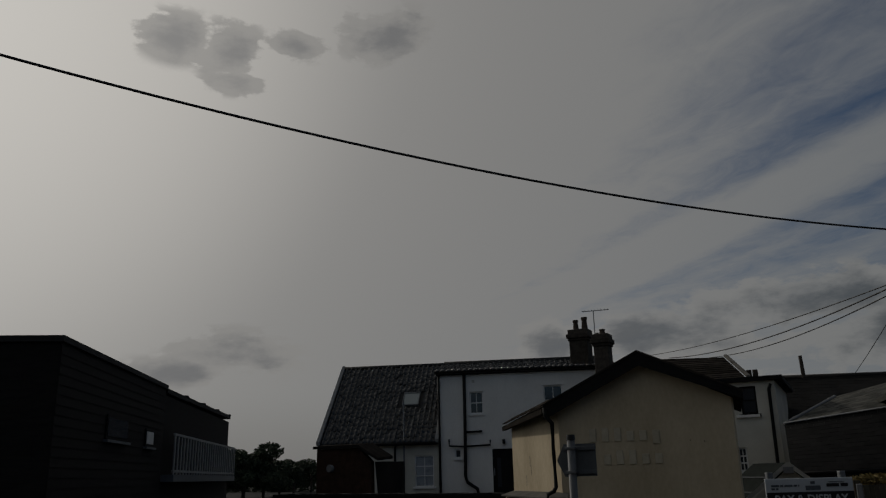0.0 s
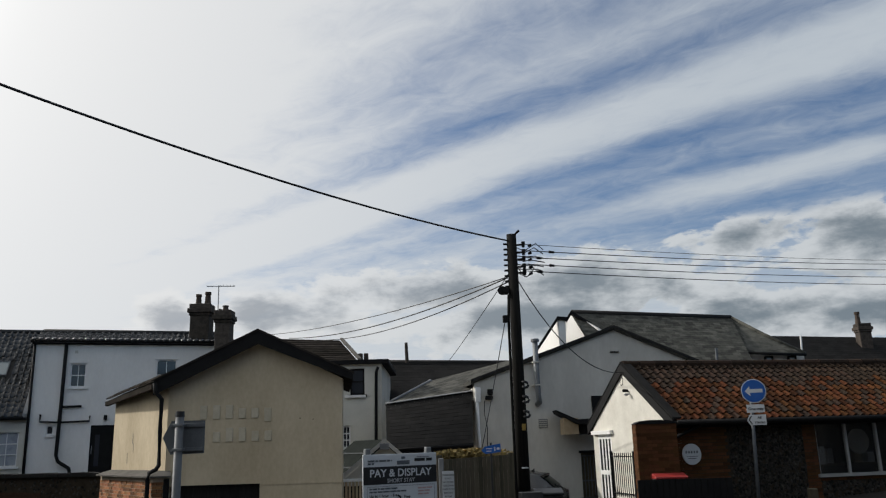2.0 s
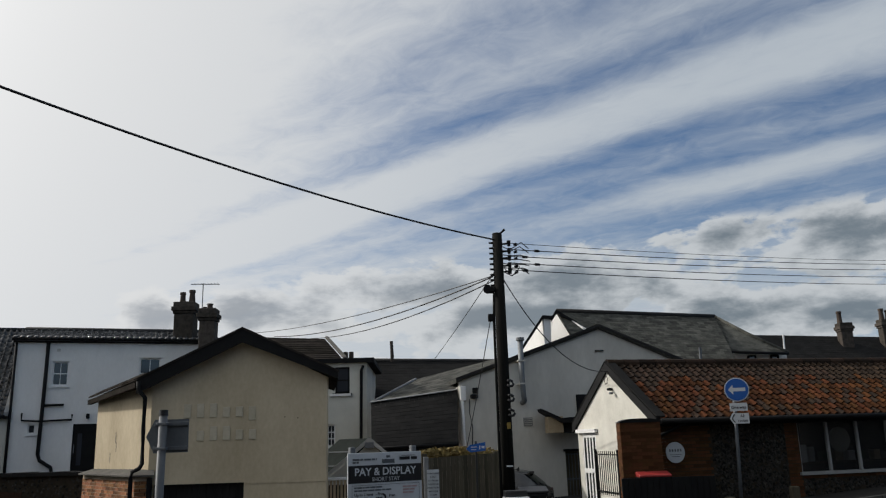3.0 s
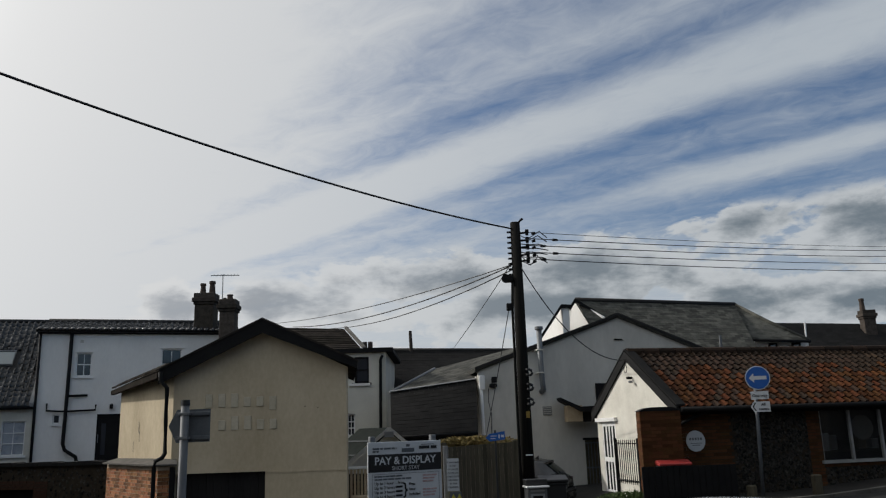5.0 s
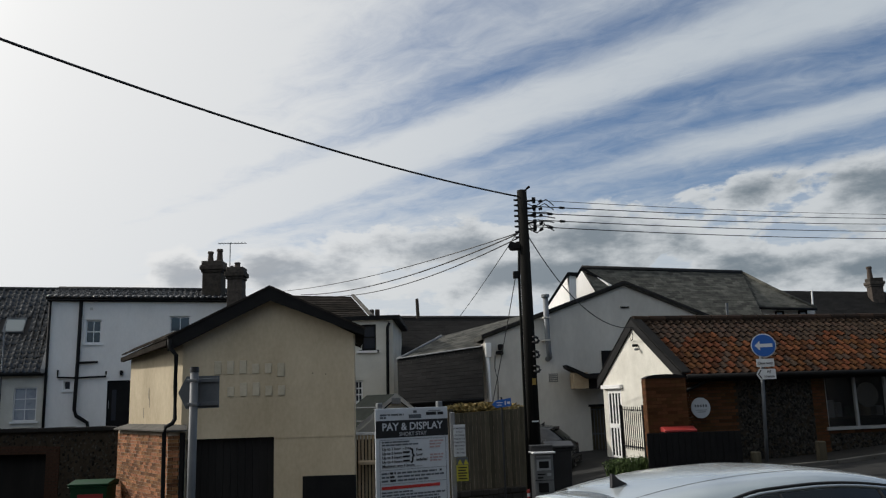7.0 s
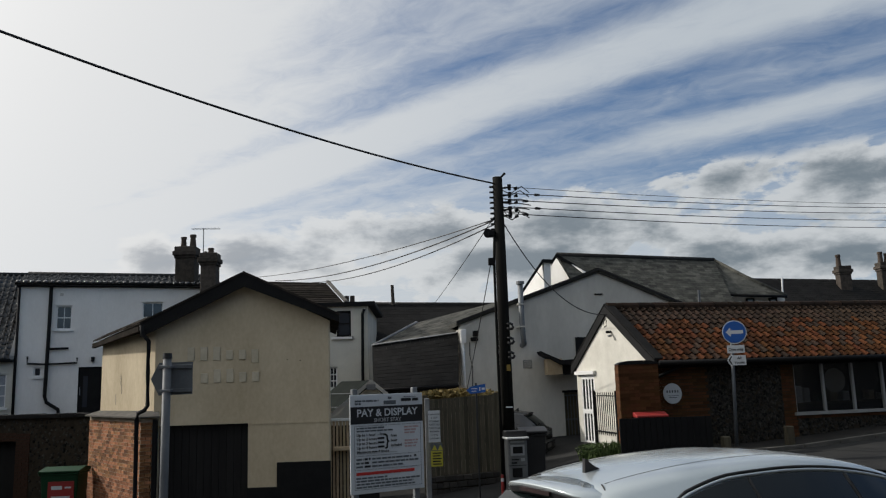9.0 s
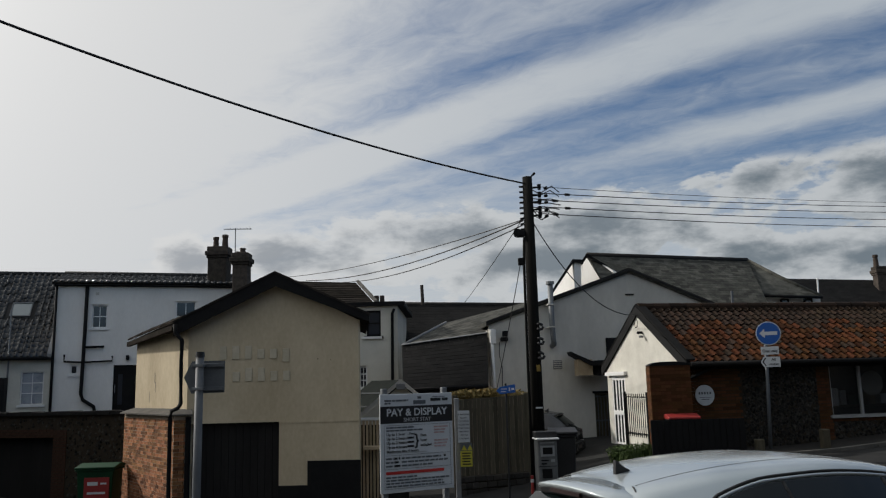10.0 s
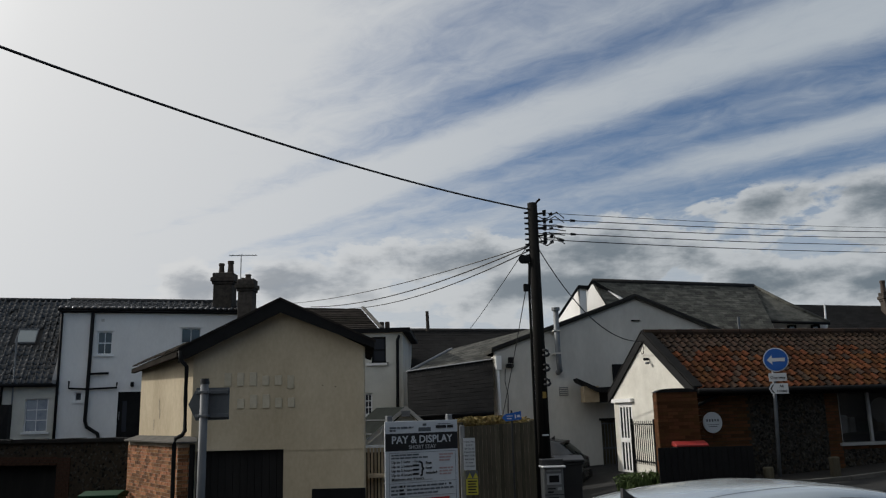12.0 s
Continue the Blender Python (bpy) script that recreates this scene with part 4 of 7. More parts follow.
    part("lobby_panel", bm, M_BLACK_WOOD, h)
    # slate lean-to falling towards the yard
    e0, e1 = Vector((-1.49, 23.2, 1.67)), Vector((0.97, 23.6, 1.73))
    t0, t1 = Vector((-1.63, 25.2, 2.97)), Vector((1.06, 25.2, 3.28))
    roof_plane(h, e0, e1, t1, t0, M_SLATE_BLACK, 13, 0.28, 5, drop=0.14)
    bm = bmesh.new()
    slab(bm, [t0 + Vector((0, -0.05, 0.02)), t1 + Vector((0, -0.05, 0.02)), t1 + Vector((0, 0.06, 0.05)), t0 + Vector((0, 0.06, 0.05))], (0, 0, 0.02))
    part("flashing", bm, M_LEAD, h, "pale lead flashing")
    u0, u1 = Vector((-0.27, 29.0, 3.94)), Vector((2.98, 29.0, 4.67))
    roof_plane(h, t0 + Vector((0, 0.1, 0.0)), t1 + Vector((0.3, 0.1, 0.05)), u1, u0, M_SLATE, 12, 0.3, 6, drop=0.14)
    tube("ridge", [t0 + Vector((0, 0.1, 0.02)), u0 + Vector((0, 0, 0.02))], 0.05, M_LEAD, h, "pale hip flashing")
    tube("gutter", [e0 + Vector((0, -0.06, -0.05)), e1 + Vector((0, -0.06, -0.05))], 0.05, M_BLACK, h)
    bm = bmesh.new()
    slab(bm, [Vector((e0.x, 23.6, -0.3)), Vector((e1.x + 0.1, 24.0, -0.3)), e1 + Vector((0.1, 0.4, -0.05)), e0 + Vector((0, 0.4, -0.05))], (0, 0.25, 0))
    part("wall", bm, M_BRICK_WALL, h, "low brick yard wall")


workshop()


def slate_hall():
    h = thing("slate_hall", "large hall with grey slate roof and white gable", "building", at=(9, 34, 0))
    R0, R1 = Vector((5.83, 34.0, 7.06)), Vector((13.39, 36.0, 6.92))
    E0, E1 = Vector((6.36, 30.5, 4.45)), Vector((12.442, 31.5, 4.423))
    roof_plane(h, E0, E1, R1, R0, M_SLATE, 22, 0.34, 8)
    # hip at the far end and lower skirt
    H0, H1, G = Vector((14.187, 34.5, 5.919)), Vector((15.368, 33.4, 4.975)), Vector((12.856, 33.2, 5.094))
    bm = bmesh.new()
    slab(bm, [G, H1, H0, R1], (0, 0.1, -0.1))
    part("roof", bm, M_SLATE, h)
    slated(h, G, H1, H0, R1, 9, M_SLATE, 0.34, 9)
    tube("ridge", [R0 + Vector((0, 0, 0.03)), R1 + Vector((0, 0, 0.03))], 0.1, M_SLATE_DARK, h)
    tube("hip", [R1 + Vector((0, 0, 0.02)), H0 + Vector((0, 0, 0.02)), H1], 0.08, M_SLATE, h)
    tube("gutter", [G + Vector((0, -0.06, -0.06)), H1 + Vector((0, -0.06, -0.06))], 0.06, M_BLACK, h)
    bm = bmesh.new()
    a, b = (13.2, 33.8, 5.03), (15.49, 33.8, 3.16)
    box(bm, (a[0], 33.8, -0.2), (b[0], 34.1, a[2]))
    part("wall", bm, M_WHITE, h)
    mw = frame_of((0, 33.8, 0), (1, 0))
    for x in (13.79, 14.77):
        sash_window(mw, x, x + 0.34, 4.52, 4.92, h, 1, 1, M_BLACK, False, -0.09)
    bm = bmesh.new()
    box(bm, (E0.x - 1.5, 31.4, -0.2), (E1.x, 31.7, E0.z - 0.1))
    part("wall", bm, M_WHITE, h)
    # white gable at the near end
    bm = bmesh.new()
    slab(bm, [Vector(p) for p in ((4.48, 35.6, 5.62), (5.09, 33.0, 6.64), (5.05, 33.0, 4.84), (4.44, 35.6, 4.61))], (0.3, 0.1, 0))
    part("wall", bm, M_WHITE, h, "white gable wall")
    bm = bmesh.new()
    slab(bm, [Vector(p) for p in ((5.39, 34.6, 6.93), (5.74, 34.3, 6.87), (5.87, 34.15, 7.09), (6.8, 32.7, 6.08), (6.59, 32.95, 5.74), (5.39, 34.5, 5.23))], (0.2, 0.3, 0))
    part("wall", bm, M_WHITE, h, "white dormer wall")
    for k, (p, q, w) in enumerate((((4.08, 32.9, 5.42), (5.04, 32.9, 6.75), 0.17), ((5.04, 32.9, 6.75), (5.48, 33.0, 6.73), 0.14), ((5.43, 33.0, 6.68), (5.66, 33.0, 7.01), 0.17), ((5.7, 33.4, 7.05), (6.95, 33.4, 6.26), 0.13))):
        bm = bmesh.new()
        p, q = Vector(p), Vector(q)
        slab(bm, [p, q, q + Vector((0, 0, -w)), p + Vector((0, 0, -w))], (0, 0.3, 0))
        part("bargeboard", bm, M_BLACK, h, "dark bargeboard")
    bm = bmesh.new()
    rod(bm, (10.67, 30.6, 4.34), (10.69, 30.6, 5.0), 0.05, None, 8)
    part("vent_pipe", bm, M_GREY_PAINT, h)


slate_hall()


def far_terrace():
    h = thing("far_terrace", "distant terrace with a dark slate roof and chimney", "house", at=(26, 50, 0))
    a, b = Vector((18.17, 46.0, 4.94)), Vector((33.22, 48.0, 4.85))
    c, d = Vector((20.41, 50.0, 7.72)), Vector((36.31, 52.0, 7.32))
    roof_plane(h, a, b, d, c, M_SLATE_BLACK, 18, 0.4, 11)
    bm = bmesh.new()
    slab(bm, [(a.x, a.y + 0.3, -0.3), (b.x, b.y + 0.3, -0.3), (b.x, b.y + 0.3, b.z - 0.1), (a.x, a.y + 0.3, a.z - 0.1)], (0, 0.3, 0))
    part("wall", bm, M_CREAM_PALE, h)
    cx, cy, cz = (26.73, 50.0, 7.33)
    chimney(h, cx + 0.1, cy, 0.74, 0.6, cz - 1.2, cz + 1.0, [(-0.22, 0.75, 0.15)])
    chimney(h, cx + 3.0, cy + 0.3, 0.8, 0.6, cz - 1.2, cz + 1.2, [(-0.2, 0.7, 0.15), (0.2, 0.6, 0.14)])
    bm = bmesh.new()
    rod(bm, (20.51, 45.0, 5.43), (20.58, 45.0, 7.1), 0.05, None, 8)
    part("vent_pipe", bm, M_PAINT_WHITE, h, "white vent pipe")


far_terrace()


def dark_barn():
    h = thing("slate_barn", "long barn with a dark slate roof", "building", at=(0, 32, 0))
    a, b = Vector((-1.99, 30.0, 2.64)), Vector((3.84, 31.0, 2.5))
    c, d = Vector((-2.22, 34.0, 5.18)), Vector((4.46, 35.0, 5.06))
    roof_plane(h, a, b, d, c, M_SLATE_BLACK, 20, 0.34, 12)
    bm = bmesh.new()
    slab(bm, [(a.x, 30.3, -0.3), (b.x, 31.3, -0.3), (b.x, 31.3, b.z - 0.1), (a.x, 30.3, a.z - 0.1)], (0, 0.3, 0))
    part("wall", bm, M_GREY, h)
    tube("ridge", [c, d], 0.09, M_SLATE_DARK, h)
    bm = bmesh.new()
    rod(bm, (-1.26, 33.5, 5.07), (-1.29, 33.5, 5.91), 0.075, 0.065, 8)
    part("vent_pipe", bm, M_CHIM, h)


dark_barn()


def porch():
    h = thing("garden_porch", "small gabled garden porch with glazed roof", "porch", at=(-1.9, 22, -0.5))
    ap, r, l = Vector((-1.44, 21.5, 1.9)), Vector((-0.91, 21.5, 1.45)), Vector((-2.75, 21.5, 0.85))
    bk = Vector((-0.9, 1.2, 0))
    for a, b in ((l, ap), (ap, r)):
        bm = bmesh.new()
        slab(bm, [a, b, b + bk, a + bk], (0, 0, -0.05))
        part("roof", bm, M_PORCH, h)
        bm = bmesh.new()
        slab(bm, [a + Vector((0, -0.03, 0.03)), b + Vector((0, -0.03, 0.03)), b + Vector((0, -0.03, -0.09)), a + Vector((0, -0.03, -0.09))], (0, 0.05, 0))
        part("bargeboard", bm, M_GREY, h, "pale grey bargeboard")
    for k in range(1, 3):
        bm = bmesh.new()
        p = l.lerp(ap, k / 3)
        slab(bm, [p + Vector((-0.02, 0, 0.004)), p + Vector((0.02, 0, 0.004)), p + bk + Vector((0.02, 0, 0.004)), p + bk + Vector((-0.02, 0, 0.004))], (0, 0, 0.03))
        part("glazing_bar", bm, M_GREY_PAINT, h)
    bm = bmesh.new()
    slab(bm, [Vector((l.x + 0.1, 21.6, -0.6)), Vector((r.x - 0.05, 21.6, -0.6)), r + Vector((-0.05, 0.1, -0.08)), ap + Vector((0, 0.1, -0.12)), l + Vector((0.1, 0.1, -0.06))], (0, 0.1, 0))
    part("wall", bm, M_CREAM_PALE, h)
    bm = bmesh.new()
    box(bm, (ap.x - 0.12, 21.44, ap.z - 0.26), (ap.x + 0.12, 21.47, ap.z - 0.1), bevel=0.01)
    part("finial", bm, M_LEAD, h)


porch()


# ---------------------------------------------------------------- shop with the orange pantile roof
def tiled_shop():
    h = thing("tiled_shop", "low brick and flint shop with orange pantile roof and white gable", "shop", at=(6, 20, -0.3))
    m = frame_of((5.3, 18.8, 0), (math.cos(radians(12)), math.sin(radians(12))))
    W_ = 4.5
    far = m @ Vector((0, W_, 0))
    mg = frame_of(far, (m @ Vector((0, 0, 0))) - far)
    bm = bmesh.new()
    pts = [(0.02, -0.6), (3.78, -0.6), (3.78, 0.78), (7.6, 0.78), (7.6, -0.6), (11, -0.6), (11, 2.1), (7.6, 2.1), (7.6, 2.03), (3.78, 2.03), (3.78, 2.1), (0.02, 2.1)]
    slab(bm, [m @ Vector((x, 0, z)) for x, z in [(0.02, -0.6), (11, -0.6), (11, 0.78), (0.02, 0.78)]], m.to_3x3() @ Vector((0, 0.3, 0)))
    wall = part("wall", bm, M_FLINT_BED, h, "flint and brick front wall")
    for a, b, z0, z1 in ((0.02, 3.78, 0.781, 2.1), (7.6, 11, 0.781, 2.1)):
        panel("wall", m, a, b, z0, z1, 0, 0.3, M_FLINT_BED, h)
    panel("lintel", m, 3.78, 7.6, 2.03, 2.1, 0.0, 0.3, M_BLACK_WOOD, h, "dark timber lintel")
    lay_bricks(wall, m, 0.02, 1.42, -0.5, 2.08, 200, rnd, mat=M_BRICK_SHADED)
    lay_bricks(wall, m, 3.42, 3.77, -0.2, 2.02, 60, rnd, mat=M_BRICK_SHADED)
    lay_bricks(wall, m, 3.79, 7.6, 0.64, 0.77, 40, rnd, mat=M_BRICK_SHADED)
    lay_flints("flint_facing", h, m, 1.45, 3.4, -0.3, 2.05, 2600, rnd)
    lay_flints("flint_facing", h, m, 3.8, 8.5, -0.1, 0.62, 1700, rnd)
    # gable of white render, with the door opening
    bm = bmesh.new()
    dx0, dx1, dz = 0.30, 1.2, 1.86
    pts = [(0, -0.6), (dx0, -0.6), (dx0, dz), (dx1, dz), (dx1, -0.6), (W_, -0.6), (W_, 2.02), (W_ / 2, 3.47), (0, 2.02)]
    slab(bm, [mg @ Vector((x, -0.004, z)) for x, z in pts], mg.to_3x3() @ Vector((0, 0.3, 0)))
    part("wall", bm, M_WHITE_WARM, h, "sunlit rough white gable wall")
    # interior dimness comes from this wall's near-black colour
    panel("room_wall", m, 0.4, 10.8, -0.6, 2.1, 2.6, 2.8, M_BLACK_WOOD, h, "shop inner wall coloured dark for the dim room")
    # white door with upright glazing
    door = panel("door", mg, dx0 + 0.02, dx1 - 0.02, -0.05, 1.84, 0.012, 0.05, M_CAR_GLASS, h, "white door with tall narrow panes")
    for x in (dx0, dx0 + 0.22, dx0 + 0.42, dx0 + 0.62, dx1 - 0.08):
        panel("door_stile", mg, x, x + 0.08, -0.05, 1.86, 0.002, 0.011, M_PAINT_WHITE, door)
    for z in (-0.05, 0.8, 1.74):
        panel("door_rail", mg, dx0 + 0.08, dx1 - 0.08, z, z + 0.12, 0.003, 0.011, M_PAINT_WHITE, door)
    panel("door_head", mg, dx0 - 0.25, dx1 + 0.15, 1.87, 1.97, -0.1, -0.006, M_PAINT_WHITE, h, "white door head")
    panel("door_step", mg, dx0 - 0.05, dx1 + 0.1, -0.25, -0.06, -0.3, 0.1, M_PAINT_WHITE, h, "white step")
    # roof
    for y0, y1 in ((-0.28, W_ / 2), (W_ + 0.28, W_ / 2)):
        bm = bmesh.new()
        slab(bm, [m @ Vector((-0.04, y0, 2.08)), m @ Vector((11, y0, 2.08)), m @ Vector((11, y1, 3.57)), m @ Vector((-0.04, y1, 3.57))], (0, 0, -0.08))
        part("roof", bm, M_SLATE_DARK, h)
        bm = bmesh.new()
        a, b = m @ Vector((-0.06, y0, 2.12)), m @ Vector((-0.06, y1, 3.64))
        slab(bm, [a, b, b + Vector((0, 0, -0.24)), a + Vector((0, 0, -0.24))], m.to_3x3() @ Vector((0.05, 0, 0)))
        part("bargeboard", bm, M_BLACK, h, "black bargeboard")
        bm = bmesh.new()
        slab(bm, [a + Vector((0, 0, 0.03)), b + Vector((0, 0, 0.03)), b + m.to_3x3() @ Vector((0.24, 0, 0.03)), a + m.to_3x3() @ Vector((0.24, 0, 0.03))], (0, 0, 0.03))
        part("verge", bm, M_SLATE_BLACK, h, "black slate verge")
    a, b, c = m @ Vector((0.02, -0.3, 2.10)), m @ Vector((10, -0.3, 2.10)), m @ Vector((0.02, W_ / 2, 3.59))
    sf = slope_frame(a, b, c)
    g, w = 0.268, 0.205
    T = pantile_template(w, g, 0.04, 0.035)
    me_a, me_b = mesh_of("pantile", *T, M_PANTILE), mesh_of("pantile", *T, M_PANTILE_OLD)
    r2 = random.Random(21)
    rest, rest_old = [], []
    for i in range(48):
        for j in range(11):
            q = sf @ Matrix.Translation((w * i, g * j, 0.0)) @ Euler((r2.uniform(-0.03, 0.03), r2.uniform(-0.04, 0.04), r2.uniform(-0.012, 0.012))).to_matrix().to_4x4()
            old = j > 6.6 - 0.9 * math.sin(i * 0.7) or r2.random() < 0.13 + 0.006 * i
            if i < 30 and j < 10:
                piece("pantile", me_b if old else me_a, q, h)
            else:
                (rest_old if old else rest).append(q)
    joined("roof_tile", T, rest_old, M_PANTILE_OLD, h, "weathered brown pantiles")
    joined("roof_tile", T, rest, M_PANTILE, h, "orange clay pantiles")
    for i in range(24):
        p, q = m @ Vector((0.0 + 0.45 * i, W_ / 2, 3.60)), m @ Vector((0.0 + 0.45 * i + 0.44, W_ / 2, 3.60))
        bm = bmesh.new()
        rod(bm, p, q, 0.125, 0.118, 10)
        part("ridge_tile", bm, M_PANTILE_OLD, h)
    tube("gutter", [m @ Vector((0.02, -0.36, 2.06)), m @ Vector((10.8, -0.36, 2.06))], 0.06, M_BLACK, h, "black gutter")
    panel("fascia", m, 0, 10.8, 1.94, 2.07, -0.14, -0.02, M_BLACK, h, "black fascia board")
    tube("downpipe", [m @ Vector((0.62, -0.32, 2.0)), m @ Vector((0.55, -0.2, 1.95)), m @ Vector((0.02, -0.12, 1.72)), m @ Vector((-0.03, -0.12, 1.55)), m @ Vector((-0.03, -0.12, 0.4))], 0.04, M_BLACK, h, "black downpipe")
    # shop window
    win = panel("window", m, 3.79, 7.59, 0.79, 2.02, 0.14, 0.145, M_SHOP_GLASS, h, "dark shop window with white frame")
    for x in (3.78, 4.62, 5.48, 6.36, 7.2, 7.55):
        panel("mullion", m, x, x + 0.06, 0.78, 2.03, 0.06, 0.13, M_PAINT_GREY_WHITE, win)
    panel("window_head", m, 3.78, 7.6, 1.96, 2.03, 0.05, 0.139, M_PAINT_GREY_WHITE, win)
    panel("window_sill", m, 3.7, 7.68, 0.72, 0.79, -0.08, 0.13, M_PAINT_GREY_WHITE, win)
    bm = bmesh.new()
    rod(bm, m @ Vector((5.07, 0.2, 1.52)), m @ Vector((5.07, 0.17, 1.52)), 0.3, None, 24)
    part("window_disc", bm, M_GREY, win, "pale round hanging panel")
    panel("poster", m, 3.9, 4.08, 1.0, 1.42, 0.15, 0.155, M_SIGN_WHITE, win, "small white notice")
    panel("display_shelf", m, 3.9, 7.4, 0.95, 1.0, 0.5, 1.2, M_FENCE, win)
    for k in range(9):
        x = 4.1 + 0.38 * k
        panel("display_item", m, x, x + r2.uniform(0.1, 0.25), 1.0, 1.0 + r2.uniform(0.12, 0.4), 0.6, 0.8, (M_BOARD_PALE, M_SIGN_WHITE, M_GREEN_BIN)[k % 3], win)
    # round plate on the brick
    bm = bmesh.new()
    c0 = m @ Vector((0.46, -0.03, 1.35))
    rod(bm, c0, c0 + m.to_3x3() @ Vector((0, -0.03, 0)), 0.235, None, 32)
    plate = part("round_plate", bm, M_SIGN_WHITE, h, "round white name plate")
    for k in range(5):
        panel("letter_bar", m, 0.30 + 0.068 * k, 0.335 + 0.068 * k, 1.37, 1.425, -0.068, -0.062, M_GREY_PAINT, plate)
    panel("letter_bar", m, 0.32, 0.60, 1.295, 1.305, -0.068, -0.062, M_GREY_PAINT, plate)
    panel("letter_bar", m, 0.36, 0.56, 1.25, 1.265, -0.068, -0.062, M_GREY_PAINT, plate)
    lamp = panel("security_lamp", mg, 2.44, 2.51, 2.90, 2.97, -0.16, -0.006, M_BLACK, h, "black security lamp", 0.02)
    panel("lamp_head", mg, 2.54, 2.64, 2.80, 2.86, -0.16, -0.06, M_GREY_METAL, lamp, "", 0.02)
    tube("cable_loop", [mg @ Vector(p) for p in ((2.2, -0.05, 3.3), (2.14, -0.06, 3.18), (2.2, -0.06, 3.08), (2.3, -0.06, 3.1), (2.34, -0.06, 3.22), (2.28, -0.06, 3.3))], 0.012, M_CABLE, h)


M_SHOP_GLASS = glass("shop_glass", (0.012, 0.014, 0.016), 0.05, 0.45)
M_PAINT_GREY_WHITE = surf("weathered_white_paint", (0.24, 0.24, 0.235), (0.38, 0.38, 0.37), 4, 0.6, 0.05, 30)
tiled_shop()


def brick_pier():
    h = thing("brick_garden_wall", "old orange brick wall with rounded black coping", "wall", at=(4.8, 18.2, -0.35))
    x0, x1, y = 4.36, 5.26, 18.15
    bm = bmesh.new()
    box(bm, (x0, y, -0.5), (x1, y + 0.35, 2.04))
    core = part("core", bm, M_BRICK_SHADED, h)
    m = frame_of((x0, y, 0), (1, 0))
    lay_bricks(core, m, 0, x1 - x0, 0.2, 2.03, 170, rnd, mat=M_BRICK_SHADED)
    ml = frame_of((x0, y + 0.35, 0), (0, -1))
    lay_bricks(core, ml, 0, 0.35, -0.4, 2.03, 70, rnd, mat=M_BRICK_SHADED)
    prof = []
    n = 10
    for i in range(n + 1):
        t = i / n
        prof.append((x0 - 0.02 + t * (x1 - x0 + 0.04), 2.045 + 0.08 * (1 - (2 * t - 1) ** 4)))
    bm = bmesh.new()
    slab(bm, [Vector((x, y - 0.02, z)) for x, z in prof] + [Vector((x1 + 0.02, y - 0.02, 2.04)), Vector((x0 - 0.02, y - 0.02, 2.04))], (0, 0.39, 0))
    part("coping", bm, M_BLACK, h, "black bitumen coping")


brick_pier()


def bin_screen():
    h = thing("bin_screen", "low black boarded bin screen", "screen", at=(5.2, 17.7, -0.4))
    for i in range(15):
        x = 4.2 + 0.135 * i
        bm = bmesh.new()
        box(bm, (x, 17.7 + 0.006 * (i % 2), ground_z(x, 17.7) - 0.05), (x + 0.128, 17.74, 0.87), bevel=0.004)
        part("board", bm, M_BLACK, h)
    for z in (0.0, 0.6):
        bm = bmesh.new()
        box(bm, (4.2, 17.745, z), (6.2, 17.8, z + 0.1))
        part("rail", bm, M_BLACK, h)


bin_screen()


